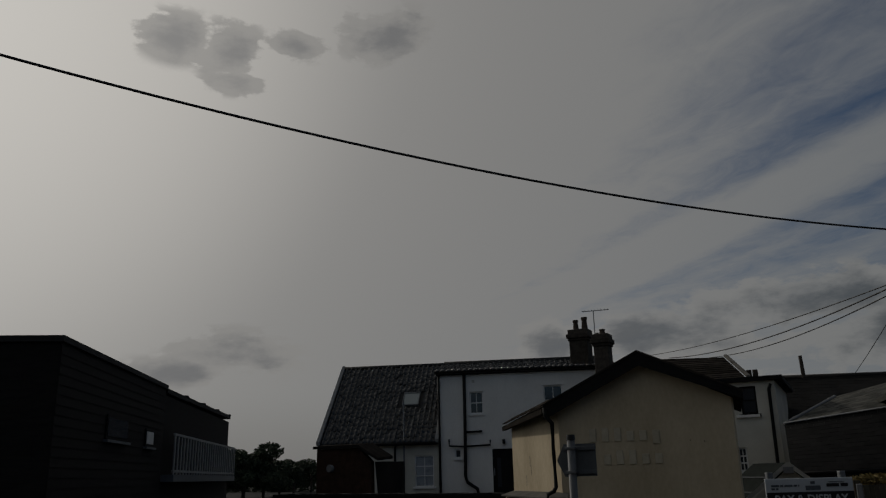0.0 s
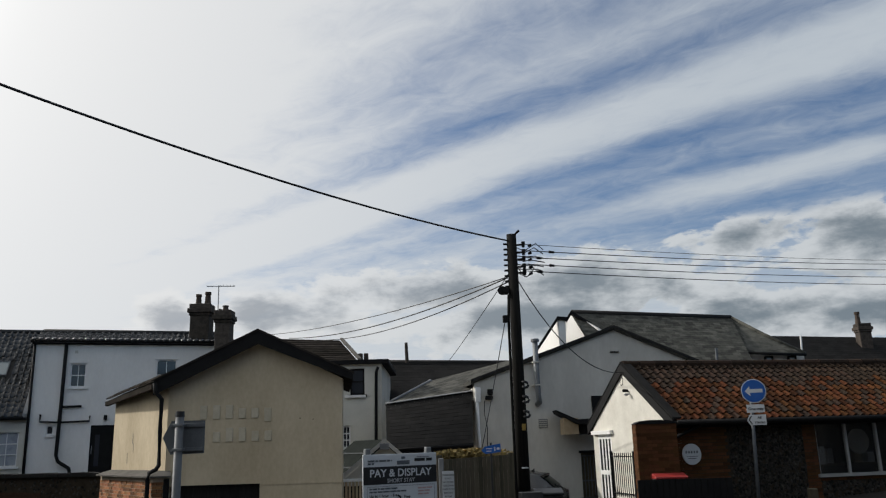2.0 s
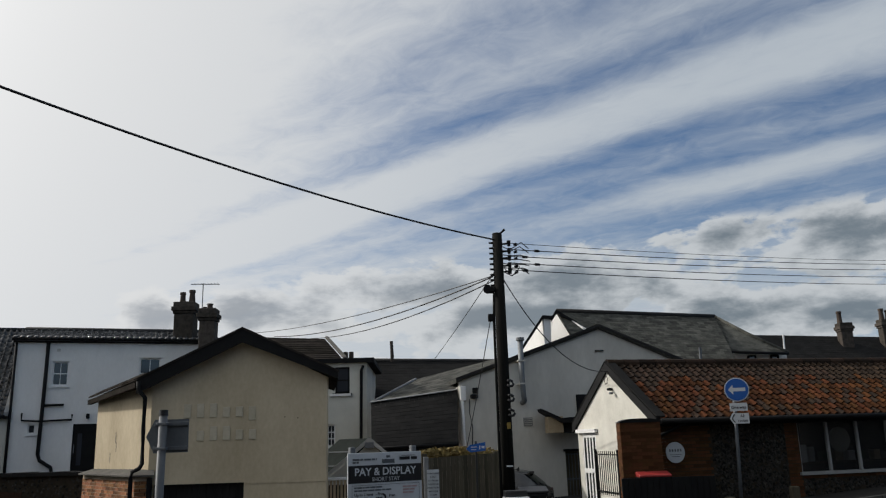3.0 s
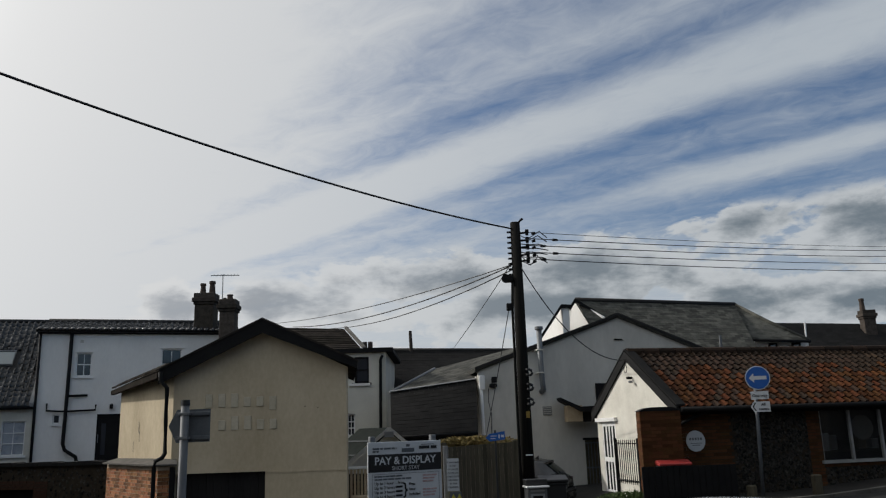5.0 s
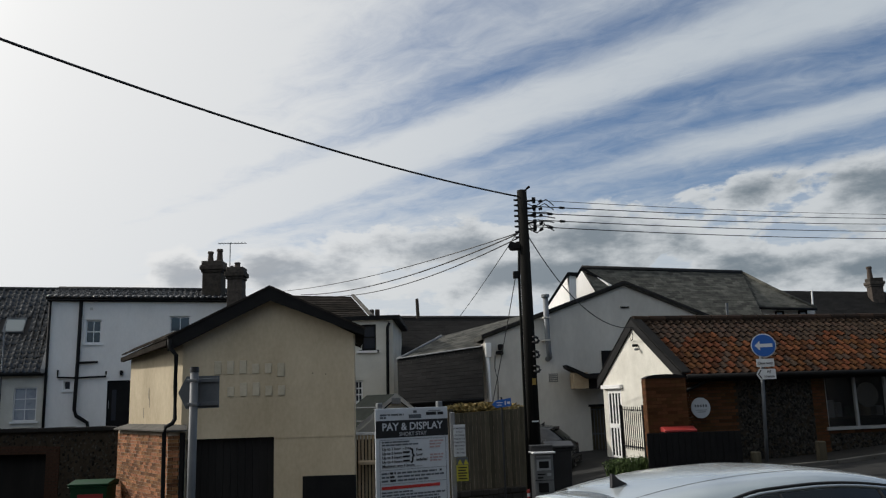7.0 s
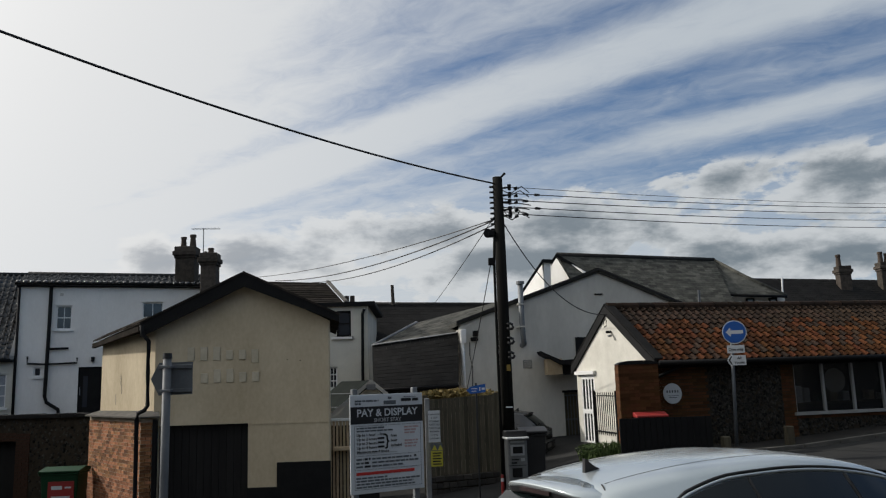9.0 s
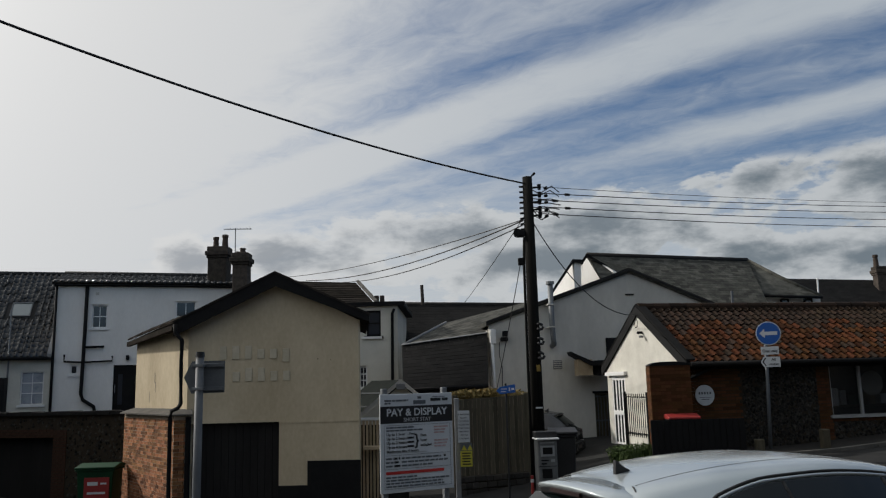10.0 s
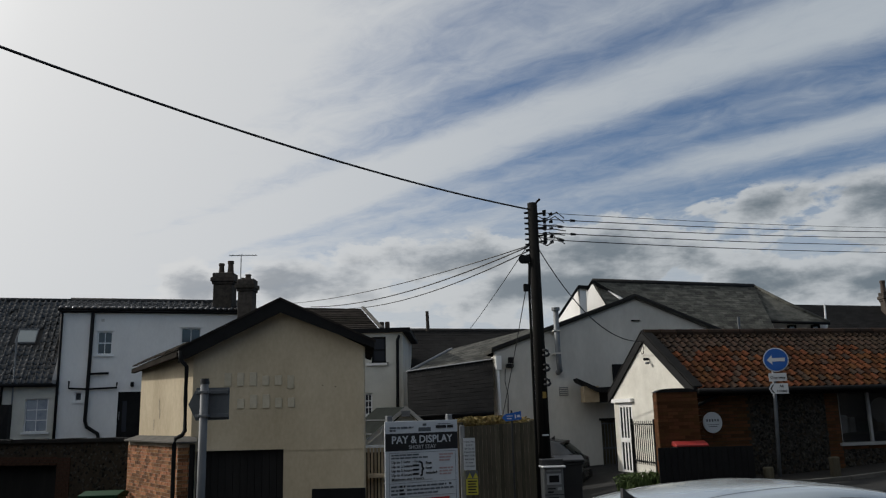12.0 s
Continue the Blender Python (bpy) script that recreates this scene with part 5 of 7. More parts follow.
def wheelie_bin(name, label, at, w, d, hgt, body, lid, rz=0.0, panel_label=None):
    h = thing(name, label, "bin", at=at)
    T = Matrix.Translation(at) @ Matrix.Rotation(radians(rz), 4, "Z")
    bm = bmesh.new()
    k = 0.86
    lo = [(-w / 2 * k, -d / 2 * k, 0.12), (w / 2 * k, -d / 2 * k, 0.12), (w / 2 * k, d / 2 * k, 0.12), (-w / 2 * k, d / 2 * k, 0.12)]
    hi = [(-w / 2, -d / 2, hgt), (w / 2, -d / 2, hgt), (w / 2, d / 2, hgt), (-w / 2, d / 2, hgt)]
    a = [bm.verts.new(T @ Vector(p)) for p in lo]
    b = [bm.verts.new(T @ Vector(p)) for p in hi]
    bm.faces.new(a)
    bm.faces.new(b)
    for i in range(4):
        bm.faces.new((a[i], a[(i + 1) % 4], b[(i + 1) % 4], b[i]))
    bmesh.ops.bevel(bm, geom=list(bm.edges), offset=0.03, segments=2, affect="EDGES", profile=0.5)
    part("body", bm, body, h)
    bm = bmesh.new()
    box(bm, (-w / 2 - 0.03, -d / 2 - 0.03, hgt - 0.05), (w / 2 + 0.03, d / 2 + 0.03, hgt + 0.0), T, 0.015)
    part("rim", bm, body, h)
    bm = bmesh.new()
    pts = [(-d / 2 - 0.05, hgt + 0.005), (d / 2 + 0.03, hgt + 0.005), (d / 2 + 0.03, hgt + 0.08), (0.1 * d, hgt + 0.12), (-d / 2 - 0.05, hgt + 0.05)]
    slab(bm, [T @ Vector((-w / 2 - 0.04, y, z)) for y, z in pts], T.to_3x3() @ Vector((w + 0.08, 0, 0)))
    bmesh.ops.bevel(bm, geom=list(bm.edges), offset=0.015, segments=2, affect="EDGES", profile=0.5)
    part("lid", bm, lid, h)
    for sx in (-1, 1):
        for sy in (-1, 1):
            bm = bmesh.new()
            p = T @ Vector((sx * w * 0.36, sy * d * 0.34, 0.08))
            q = T @ Vector((sx * w * 0.36 + 0.06, sy * d * 0.34, 0.08))
            rod(bm, p, q, 0.08, None, 14)
            part("wheel", bm, M_RUBBER, h)
    if panel_label:
        lab = panel("label_panel", T, -0.24, 0.34, 0.42, 0.94, -d / 2 * 0.99 - 0.012, -d / 2 * 0.9, M_RED_PLASTIC, h, "red label panel")
        panel("letter_bar", T, -0.16, 0.08, 0.76, 0.84, -d / 2 * 0.99 - 0.016, -d / 2 * 0.99 - 0.011, M_SIGN_WHITE, lab)
        panel("letter_bar", T, 0.14, 0.28, 0.78, 0.82, -d / 2 * 0.99 - 0.016, -d / 2 * 0.99 - 0.011, M_SIGN_WHITE, lab)
        panel("letter_bar", T, -0.16, 0.26, 0.56, 0.61, -d / 2 * 0.99 - 0.016, -d / 2 * 0.99 - 0.011, M_SIGN_WHITE, lab)
    return h


wheelie_bin("wheeled_bin", "black wheeled bin with a red lid behind a black screen", (4.95, 18.0 - 0.02, ground_z(4.95, 18.0)), 0.62, 0.42, 0.9 - ground_z(4.95, 18.0) - 0.03, M_BLACK_PLASTIC, M_RED_PLASTIC)
wheelie_bin("waste_container", "green commercial waste container with a red label panel", (-8.6, 19.75, ground_z(-8.6, 19.75)), 0.86, 0.7, 1.13, M_GREEN_BIN, M_GREEN_BIN, 4, True)


def railings():
    h = thing("railing", "short black iron railing with thick end posts", "railing", at=(4.1, 19, -0.3))
    p, q = Vector((4.15, 20.0, 0)), Vector((4.39, 18.6, 0))
    g = min(ground_z(p.x, p.y), ground_z(q.x, q.y))
    for k in range(13):
        s = p.lerp(q, k / 12)
        bm = bmesh.new()
        rod(bm, (s.x, s.y, 0.42), (s.x, s.y, 1.42), 0.011, None, 6)
        part("bar", bm, M_BLACK, h)
    for z in (0.5, 1.34):
        tube("rail", [p + Vector((0, 0, z)), q + Vector((0, 0, z))], 0.014, M_BLACK, h)
    for s, w in ((p, 0.03), (q, 0.05)):
        bm = bmesh.new()
        box(bm, (s.x - w, s.y - w, g - 0.2), (s.x + w, s.y + w, 1.46), bevel=0.008)
        part("post", bm, M_BLACK, h)
    d = (q - p)
    bm = bmesh.new()
    slab(bm, [p + Vector((0.02, 0.12, g - 0.2)), q + Vector((0.02, 0.12, g - 0.2)), q + Vector((0.02, 0.12, 0.62)), p + Vector((0.02, 0.12, 0.62))], (0.05, 0.1, 0))
    part("dwarf_wall", bm, M_WHITE_WARM, h, "low white dwarf wall")


railings()


# ---------------------------------------------------------------- flint wall and brick outbuilding at the other end
def flint_wall():
    h = thing("flint_wall", "flint yard wall with dark coping and brick-edged opening", "wall", at=(-11, 22.5, -0.9))
    A, B = Vector((-18.6, 23.9, 0)), Vector((-8.2, 20.95, 0))
    m = frame_of(A, B - A)
    L = (B - A).length
    o0, o1, oz = L - 6.0, L - 2.42, 0.62
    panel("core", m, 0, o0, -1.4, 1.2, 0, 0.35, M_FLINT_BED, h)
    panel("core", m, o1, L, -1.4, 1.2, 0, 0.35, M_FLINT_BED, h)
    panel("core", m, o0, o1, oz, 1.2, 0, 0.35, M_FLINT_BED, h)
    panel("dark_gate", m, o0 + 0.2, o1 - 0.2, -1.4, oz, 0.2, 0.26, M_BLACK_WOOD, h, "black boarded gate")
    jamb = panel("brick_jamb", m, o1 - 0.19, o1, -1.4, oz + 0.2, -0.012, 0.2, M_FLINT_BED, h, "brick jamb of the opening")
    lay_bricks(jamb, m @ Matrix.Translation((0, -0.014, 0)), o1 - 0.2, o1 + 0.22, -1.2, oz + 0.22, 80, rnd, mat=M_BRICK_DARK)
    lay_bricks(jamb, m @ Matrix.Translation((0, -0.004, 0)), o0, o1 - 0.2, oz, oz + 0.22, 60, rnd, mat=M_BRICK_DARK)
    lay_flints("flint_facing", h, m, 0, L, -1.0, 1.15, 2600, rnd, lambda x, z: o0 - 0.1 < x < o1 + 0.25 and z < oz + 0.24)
    n = 26
    for k in range(n):
        panel("coping_stone", m, L * k / n + 0.005, L * (k + 1) / n - 0.005, 1.2, 1.29 + 0.008 * (k % 3), -0.07, 0.42, M_BLACK_WOOD, h)
    return h


flint_wall()


def brick_outbuilding():
    h = thing("brick_outbuilding", "dark red brick outbuilding with a round wall plate", "building", at=(-16, 26, 0))
    P = [Vector((-17.58, 25.0, 2.83)), Vector((-16.03, 25.4, 2.84)), Vector((-15.29, 25.6, 2.35)), Vector((-14.57, 25.8, 2.33))]
    bm = bmesh.new()
    base = -0.3
    slab(bm, [Vector((P[0].x, P[0].y, base)), Vector((P[1].x + 0.5, P[1].y + 0.1, base)), Vector((P[2].x - 0.35, P[2].y, P[2].z)), P[1], P[0]], (-0.1, 0.4, 0))
    part("wall", bm, M_BRICK_DARK, h)
    m = frame_of((P[0].x, P[0].y, 0), (P[1].x - P[0].x, P[1].y - P[0].y))
    bm = bmesh.new()
    slab(bm, [P[0] + Vector((-0.12, -0.1, 0)), P[1] + Vector((0, -0.1, 0)), P[2] + Vector((0, -0.1, 0.02)), P[2] + Vector((0, -0.1, 0.12)), P[1] + Vector((0, -0.1, 0.12)), P[0] + Vector((-0.12, -0.1, 0.1))], (-0.3, 1.6, 0.1))
    part("roof", bm, M_TILE_MATT, h)
    bm = bmesh.new()
    slab(bm, [P[1] + Vector((0.9, 0.1, base - P[1].z)), P[3] + Vector((0, 0.2, base - P[3].z)), P[3] + Vector((0, 0.2, 0)), P[2] + Vector((-0.3, 0.2, 0))], (0, 0.2, 0))
    part("gate", bm, M_BLACK_WOOD, h, "dark boarded gate")
    c = Vector((-16.98, 24.95, 2.14))
    bm = bmesh.new()
    rod(bm, c + Vector((0.03, 0.08, 0)), c + Vector((0, -0.05, 0)), 0.13, None, 20)
    part("round_plate", bm, M_LEAD, h, "pale round plate")


brick_outbuilding()


# ---------------------------------------------------------------- timber-clad building with the balcony
def timber_building():
    h = thing("timber_building", "dark timber-clad building with a white balcony rail", "building", at=(-15, 14, -0.3))
    o = Vector((-13.4, 10.5, 0))
    u = Vector((-5, 8, 0)).normalized()
    v = Vector((-u.y, u.x, 0))
    P = lambda s, t, z: o + u * s + v * t + Vector((0, 0, z))
    zt = 4.44
    for a, b, z1, t0 in ((0, 8.6, zt, 0.0), (8.601, 20.4, zt - 0.16, 0.02)):
        bm = bmesh.new()
        slab(bm, [P(a, t0, -1.2), P(b, t0, -1.2), P(b, t0, z1), P(a, t0, z1)], v * 9)
        part("wall", bm, M_DARK_CLAD, h)
    n = 26
    for k in range(n):
        z = -0.6 + 5.0 * k / n
        bm = bmesh.new()
        slab(bm, [P(0.0, -0.02, z), P(8.6, -0.02, z), P(8.6, -0.006, z + 0.19), P(0.0, -0.006, z + 0.19)], v * 0.005)
        part("cladding_board", bm, M_DARK_CLAD, h)
    bm = bmesh.new()
    slab(bm, [P(-0.06, -0.06, zt), P(8.65, -0.06, zt), P(8.65, 9.2, zt), P(-0.06, 9.2, zt)], (0, 0, 0.12))
    part("roof", bm, M_SLATE_DARK, h)
    for k in range(4):
        bm = bmesh.new()
        a, b = 8.66 + 2.95 * k, 8.66 + 2.95 * (k + 1)
        z = zt - 0.10 + 0.02 * k
        slab(bm, [P(a, -0.04, z), P(b - 0.02, -0.04, z), P(b - 0.02, 9, z), P(a, 9, z)], (0, 0, 0.14))
        part("roof", bm, M_SLATE_DARK, h)
        bm = bmesh.new()
        slab(bm, [P(b - 0.3, -0.06, z + 0.142), P(b - 0.02, -0.06, z + 0.142), P(b - 0.02, 8, z + 0.142), P(b - 0.3, 8, z + 0.142)], (0, 0, 0.05))
        part("parapet_step", bm, M_SLATE_DARK, h)
    # balcony
    bm = bmesh.new()
    slab(bm, [P(8.7, -0.35, 1.8), P(20.3, -0.35, 1.8), P(20.3, 0.015, 1.8), P(8.7, 0.015, 1.8)], (0, 0, 0.2))
    bal = part("balcony", bm, M_GREY_PAINT, h, "balcony floor edge")
    for z in (2.06, 3.1):
        bm = bmesh.new()
        slab(bm, [P(8.7, -0.34, z), P(20.3, -0.34, z), P(20.3, -0.28, z), P(8.7, -0.28, z)], (0, 0, 0.07))
        part("rail", bm, M_BALCONY, bal, "pale balcony rail")
    for k in range(27):
        s = 8.75 + 11.4 * k / 26
        bm = bmesh.new()
        slab(bm, [P(s, -0.33, 2.0), P(s + 0.14, -0.33, 2.0), P(s + 0.14, -0.33, 3.1), P(s, -0.33, 3.1)], v * 0.03)
        part("baluster", bm, M_BALCONY, bal)
    # windows
    for s0, s1, z0, z1, mat in ((3.1, 4.8, 2.75, 3.3, M_GLASS), (6.5, 7.35, 2.72, 3.18, M_PALE_PANE)):
        bm = bmesh.new()
        slab(bm, [P(s0, -0.06, z0), P(s1, -0.06, z0), P(s1, -0.06, z1), P(s0, -0.06, z1)], v * 0.05)
        w = part("window", bm, M_BLACK, h)
        bm = bmesh.new()
        slab(bm, [P(s0 + 0.07, -0.07, z0 + 0.07), P(s1 - 0.07, -0.07, z0 + 0.07), P(s1 - 0.07, -0.07, z1 - 0.07), P(s0 + 0.07, -0.07, z1 - 0.07)], v * 0.009)
        part("pane", bm, mat, w)
        bm = bmesh.new()
        slab(bm, [P(s0 - 0.08, -0.12, z0 - 0.07), P(s1 + 0.08, -0.12, z0 - 0.07), P(s1 + 0.08, -0.02, z0 - 0.07), P(s0 - 0.08, -0.02, z0 - 0.07)], (0, 0, 0.06))
        part("window_sill", bm, M_GREY_PAINT, w)


M_PALE_PANE = surf("pale_blind", (0.6, 0.6, 0.58), (0.72, 0.72, 0.70), 3, 0.5, 0.02, 30)
M_BALCONY = surf("weathered_balcony_paint", (0.20, 0.20, 0.20), (0.34, 0.34, 0.33), 3, 0.7, 0.1, 30)
timber_building()


# ---------------------------------------------------------------- poles, wires, signs
def telegraph_pole():
    h = thing("telegraph_pole", "tall dark creosoted wooden telegraph pole with fittings", "pole", at=(1.77, 18, -0.6))
    bm = bmesh.new()
    rod(bm, (1.80, 18, -0.75), (1.80, 18, 6.43), 0.15, 0.112, 18)
    part("shaft", bm, M_POLE, h, "creosoted timber shaft", smooth=True)
    for k in range(10):
        z = 6.2 - 0.125 * k
        bm = bmesh.new()
        rod(bm, (1.60, 17.98, z), (1.72, 17.98, z), 0.022, 0.03, 8)
        part("pole_step", bm, M_BLACK, h, "dark iron step stub")
    for k, z in enumerate((6.16, 5.98, 5.82, 5.64, 5.5)):
        bm = bmesh.new()
        rod(bm, (1.88, 17.95, z), (2.10, 17.95, z + 0.02), 0.024, None, 6)
        br = part("bracket", bm, M_BLACK, h)
        bm = bmesh.new()
        rod(bm, (2.06, 17.95, z - 0.05), (2.06, 17.95, z + 0.08), 0.034, 0.046, 8)
        part("insulator", bm, M_BLACK, br)
        bm = bmesh.new()
        rod(bm, (2.17, 17.95, z - 0.02), (2.24, 17.96, z), 0.03, 0.036, 8)
        part("insulator", bm, M_BLACK, br)
    r = random.Random(5)
    for k in range(7):
        z = 6.1 - 0.1 * k
        tube("jumper_wire", [(1.9, 17.92, z), (2.0 + r.uniform(0, 0.1), 17.9, z - r.uniform(0.02, 0.12)), (2.25 + r.uniform(0, 0.12), 17.95, z + r.uniform(-0.05, 0.1)), (2.45 + r.uniform(0, 0.1), 18.0, z - 0.05)], 0.012, M_CABLE, h)
    tube("jumper_wire", [(1.92, 17.92, 5.6), (2.06, 17.9, 5.4), (2.2, 17.9, 5.45), (2.28, 17.95, 5.62), (2.15, 17.95, 5.72)], 0.012, M_CABLE, h)
    bm = bmesh.new()
    box(bm, (1.52, 17.85, 5.02), (1.68, 18.05, 5.16), bevel=0.02)
    part("junction_box", bm, M_BLACK, h, "black junction box")
    bm = bmesh.new()
    bmesh.ops.create_cone(bm, cap_ends=True, segments=14, radius1=0.1, radius2=0.1, depth=0.08, matrix=Matrix.Translation((1.52, 17.9, 5.1)) @ Matrix.Rotation(radians(90), 4, "X"))
    part("cable_drum", bm, M_BLACK, h)
    tube("riser_cable", [(1.66, 17.86, 5.0), (1.63, 17.86, 4.4), (1.62, 17.85, 2.0), (1.62, 17.85, -0.4)], 0.03, M_POLE, h)
    bm = bmesh.new()
    box(bm, (1.5, 17.82, 4.36), (1.62, 17.94, 4.52), bevel=0.01)
    part("clamp", bm, M_BLACK, h)
    for k, z in enumerate((2.98, 2.66, 2.34)):
        tube("cable_hook", [(1.86, 17.86, z + 0.04), (1.92, 17.85, z + 0.05), (1.975, 17.85, z + 0.02), (1.995, 17.85, z - 0.03), (1.965, 17.85, z - 0.075), (1.91, 17.85, z - 0.08), (1.86, 17.86, z - 0.05)], 0.031, M_CABLE, h)
    bm = bmesh.new()
    box(bm, (1.81, 17.84, 1.98), (1.89, 17.86, 2.12))
    part("tag", bm, M_TAG, h, "small faded yellow warning tag")
    bm = bmesh.new()
    box(bm, (1.76, 17.83, 1.18), (1.9, 17.855, 1.21))
    part("tag", bm, M_SIGN_WHITE, h)
    bm = bmesh.new()
    rod(bm, (1.88, 17.98, 6.43), (1.98, 17.98, 6.52), 0.02, 0.03, 8)
    part("finial", bm, M_BLACK, h)


telegraph_pole()


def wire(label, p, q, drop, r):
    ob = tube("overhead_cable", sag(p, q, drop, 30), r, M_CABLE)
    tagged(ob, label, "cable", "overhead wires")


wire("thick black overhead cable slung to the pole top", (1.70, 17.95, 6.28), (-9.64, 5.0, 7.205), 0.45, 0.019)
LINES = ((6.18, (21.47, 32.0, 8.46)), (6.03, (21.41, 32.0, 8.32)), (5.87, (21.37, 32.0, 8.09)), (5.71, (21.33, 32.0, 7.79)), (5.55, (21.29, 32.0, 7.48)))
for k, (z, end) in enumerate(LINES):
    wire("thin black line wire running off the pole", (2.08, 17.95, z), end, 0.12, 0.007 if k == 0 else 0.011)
for k in range(1, 5):
    p, q = Vector((2.08, 17.95, LINES[k][0])), Vector(LINES[k][1])
    line = sag(p, q, 0.12, 60)
    bm = bmesh.new()
    rod(bm, line[1 + k % 2], line[1 + k % 2].lerp(line[2 + k % 2], 0.35), 0.034, 0.028, 8)
    tagged(part("line_insulator", bm, M_BLACK), "small black insulator threaded on the line wire", "insulator", "line insulators")
wire("black service cable from pole to house", (1.66, 17.95, 5.42), (-7.48, 34.0, 6.46), 0.25, 0.012)
wire("black service cable from pole to house", (1.66, 17.95, 5.40), (-5.72, 31.0, 5.9), 0.35, 0.016)
wire("black service cable from pole to house", (1.66, 17.95, 5.30), (-4.28, 31.0, 5.79), 0.3, 0.014)
wire("thin service wire falling to the barn roof", (1.68, 17.95, 5.48), (0.47, 33.0, 5.04), 0.05, 0.011)
wire("thin stay wire falling to the yard wall", (1.55, 17.9, 4.38), (1.15, 22.5, 1.57), 0.05, 0.01)
wire("service wire slung to the shop gable", (1.9, 17.95, 5.32), (4.88, 20.95, 3.42), 0.62, 0.012)


def word_bars(m, x0, x1, z0, z1, y0, mat, parent, seed):
    """One line of small print: bars as long as words, with gaps."""
    r = random.Random(seed)
    bm = bmesh.new()
    x = x0
    while x < x1 - 0.01:
        e = min(x1, x + (z1 - z0) * r.uniform(1.2, 4.5))
        box(bm, (x, y0, z0), (e, y0 + 0.003, z1), m)
        x = e + (z1 - z0) * 0.55
    part("letter_bar", bm, mat, parent)


def pay_sign():
    h = thing("parking_sign", "white and black parking tariff board on two grey posts", "sign", at=(-0.6, 13.3, -0.8))
    p, q = Vector((-1.21, 13.0, 0)), Vector((-0.06, 13.65, 0))
    m = frame_of(p, q - p)
    Lw = (q - p).length
    zb, zt = 0.07, 1.615
    u = lambda f: zt - f * (zt - zb)
    board = panel("board", m, 0, Lw, zb, zt, 0, 0.03, M_SIGN_WHITE, h, "white printed board", 0.006)
    for x in (0.06, Lw - 0.16):
        panel("post", m, x, x + 0.09, -1.3, zt + 0.09, 0.035, 0.125, M_GREY_METAL, h, "grey steel post", 0.01)
    band = panel("black_band", m, 0.005, Lw - 0.005, u(0.30), u(0.125), -0.004, -0.001, M_SIGN_BLACK, board, "black title band")
    T = lambda x, z, y=-0.008: m @ Matrix.Translation((x, y, z))
    lettering("lettering", "PAY & DISPLAY", T(Lw / 2, u(0.225)), 0.165, M_SIGN_WHITE, board, "CENTER")
    lettering("lettering", "SHORT STAY", T(Lw / 2, u(0.285)), 0.085, M_GREY_LETTER, board, "CENTER")
    bar = lambda x0, x1, f0, f1, mat: panel("letter_bar", m, x0 * Lw, x1 * Lw, u(f1), u(f0), -0.006, -0.002, mat, board)
    words = lambda x0, x1, f0, f1, mat: word_bars(m, x0 * Lw, x1 * Lw, u(f1), u(f0), -0.006, mat, board, int(f0 * 1000 + x0 * 77))
    words(0.06, 0.38, 0.058, 0.076, M_GREY_PAINT), words(0.06, 0.14, 0.086, 0.104, M_GREY_PAINT)
    bar(0.45, 0.62, 0.07, 0.11, M_GREY_PAINT), bar(0.51, 0.56, 0.03, 0.055, M_GREY_PAINT)
    words(0.69, 0.94, 0.052, 0.082, M_SIGN_BLACK), bar(0.72, 0.9, 0.035, 0.041, M_GREY_PAINT)
    for x0, x1, f0, f1 in ((0.05, 0.96, 0.32, 0.323), (0.05, 0.96, 0.622, 0.625), (0.05, 0.053, 0.32, 0.96), (0.957, 0.96, 0.32, 0.96), (0.05, 0.96, 0.955, 0.958), (0.05, 0.96, 0.76, 0.763)):
        bar(x0, x1, f0, f1, M_GREY_PAINT)
    words(0.08, 0.46, 0.336, 0.352, M_GREY_PAINT), words(0.08, 0.57, 0.365, 0.381, M_GREY_PAINT), words(0.08, 0.62, 0.595, 0.606, M_GREY_LETTER)
    for k, s in enumerate(("Up to 1 hour  - Free", "Up to 2 hours", "Up to 3 hours", "Up to 4 hours", "Maximum stay 4 hours")):
        lettering("lettering", s, T(0.08 * Lw, u(0.425 + 0.043 * k), -0.004), 0.062, M_SIGN_BLACK, board)
        if 0 < k < 4:
            bar(0.36, 0.45, 0.40 + 0.043 * k, 0.42 + 0.043 * k, M_SIGN_BLACK)
    lettering("lettering", "}", T(0.46 * Lw, u(0.53), -0.004), 0.24, M_SIGN_BLACK, board)
    for k, s in enumerate(("Free", "hour", "included")):
        lettering("lettering", s, T(0.54 * Lw, u(0.445 + 0.05 * k), -0.004), 0.06, M_SIGN_BLACK, board)
    for k in range(6):
        words(0.73, 0.93 - 0.02 * (k % 3), 0.345 + 0.03 * k + (0.05 if k > 2 else 0), 0.361 + 0.03 * k + (0.05 if k > 2 else 0), M_PINK_LETTER)
    for k in range(3):
        words(0.07, 0.17, 0.648 + 0.037 * k, 0.666 + 0.037 * k, M_GREY_PAINT)
        words(0.18, 0.26, 0.645 + 0.037 * k, 0.667 + 0.037 * k, M_SIGN_BLACK)
        words(0.28, (0.82, 0.93, 0.70)[k], 0.648 + 0.037 * k, 0.666 + 0.037 * k, M_GREY_PAINT)
    bar(0.86, 0.89, 0.645, 0.665, M_SIGN_BLACK)
    bar(0.07, 0.86, 0.785, 0.815, M_SIGN_RED)
    for k in range(4):
        words(0.07, (0.5, 0.93, 0.84, 0.86)[k], 0.836 + 0.03 * k, 0.853 + 0.03 * k, M_GREY_PAINT)


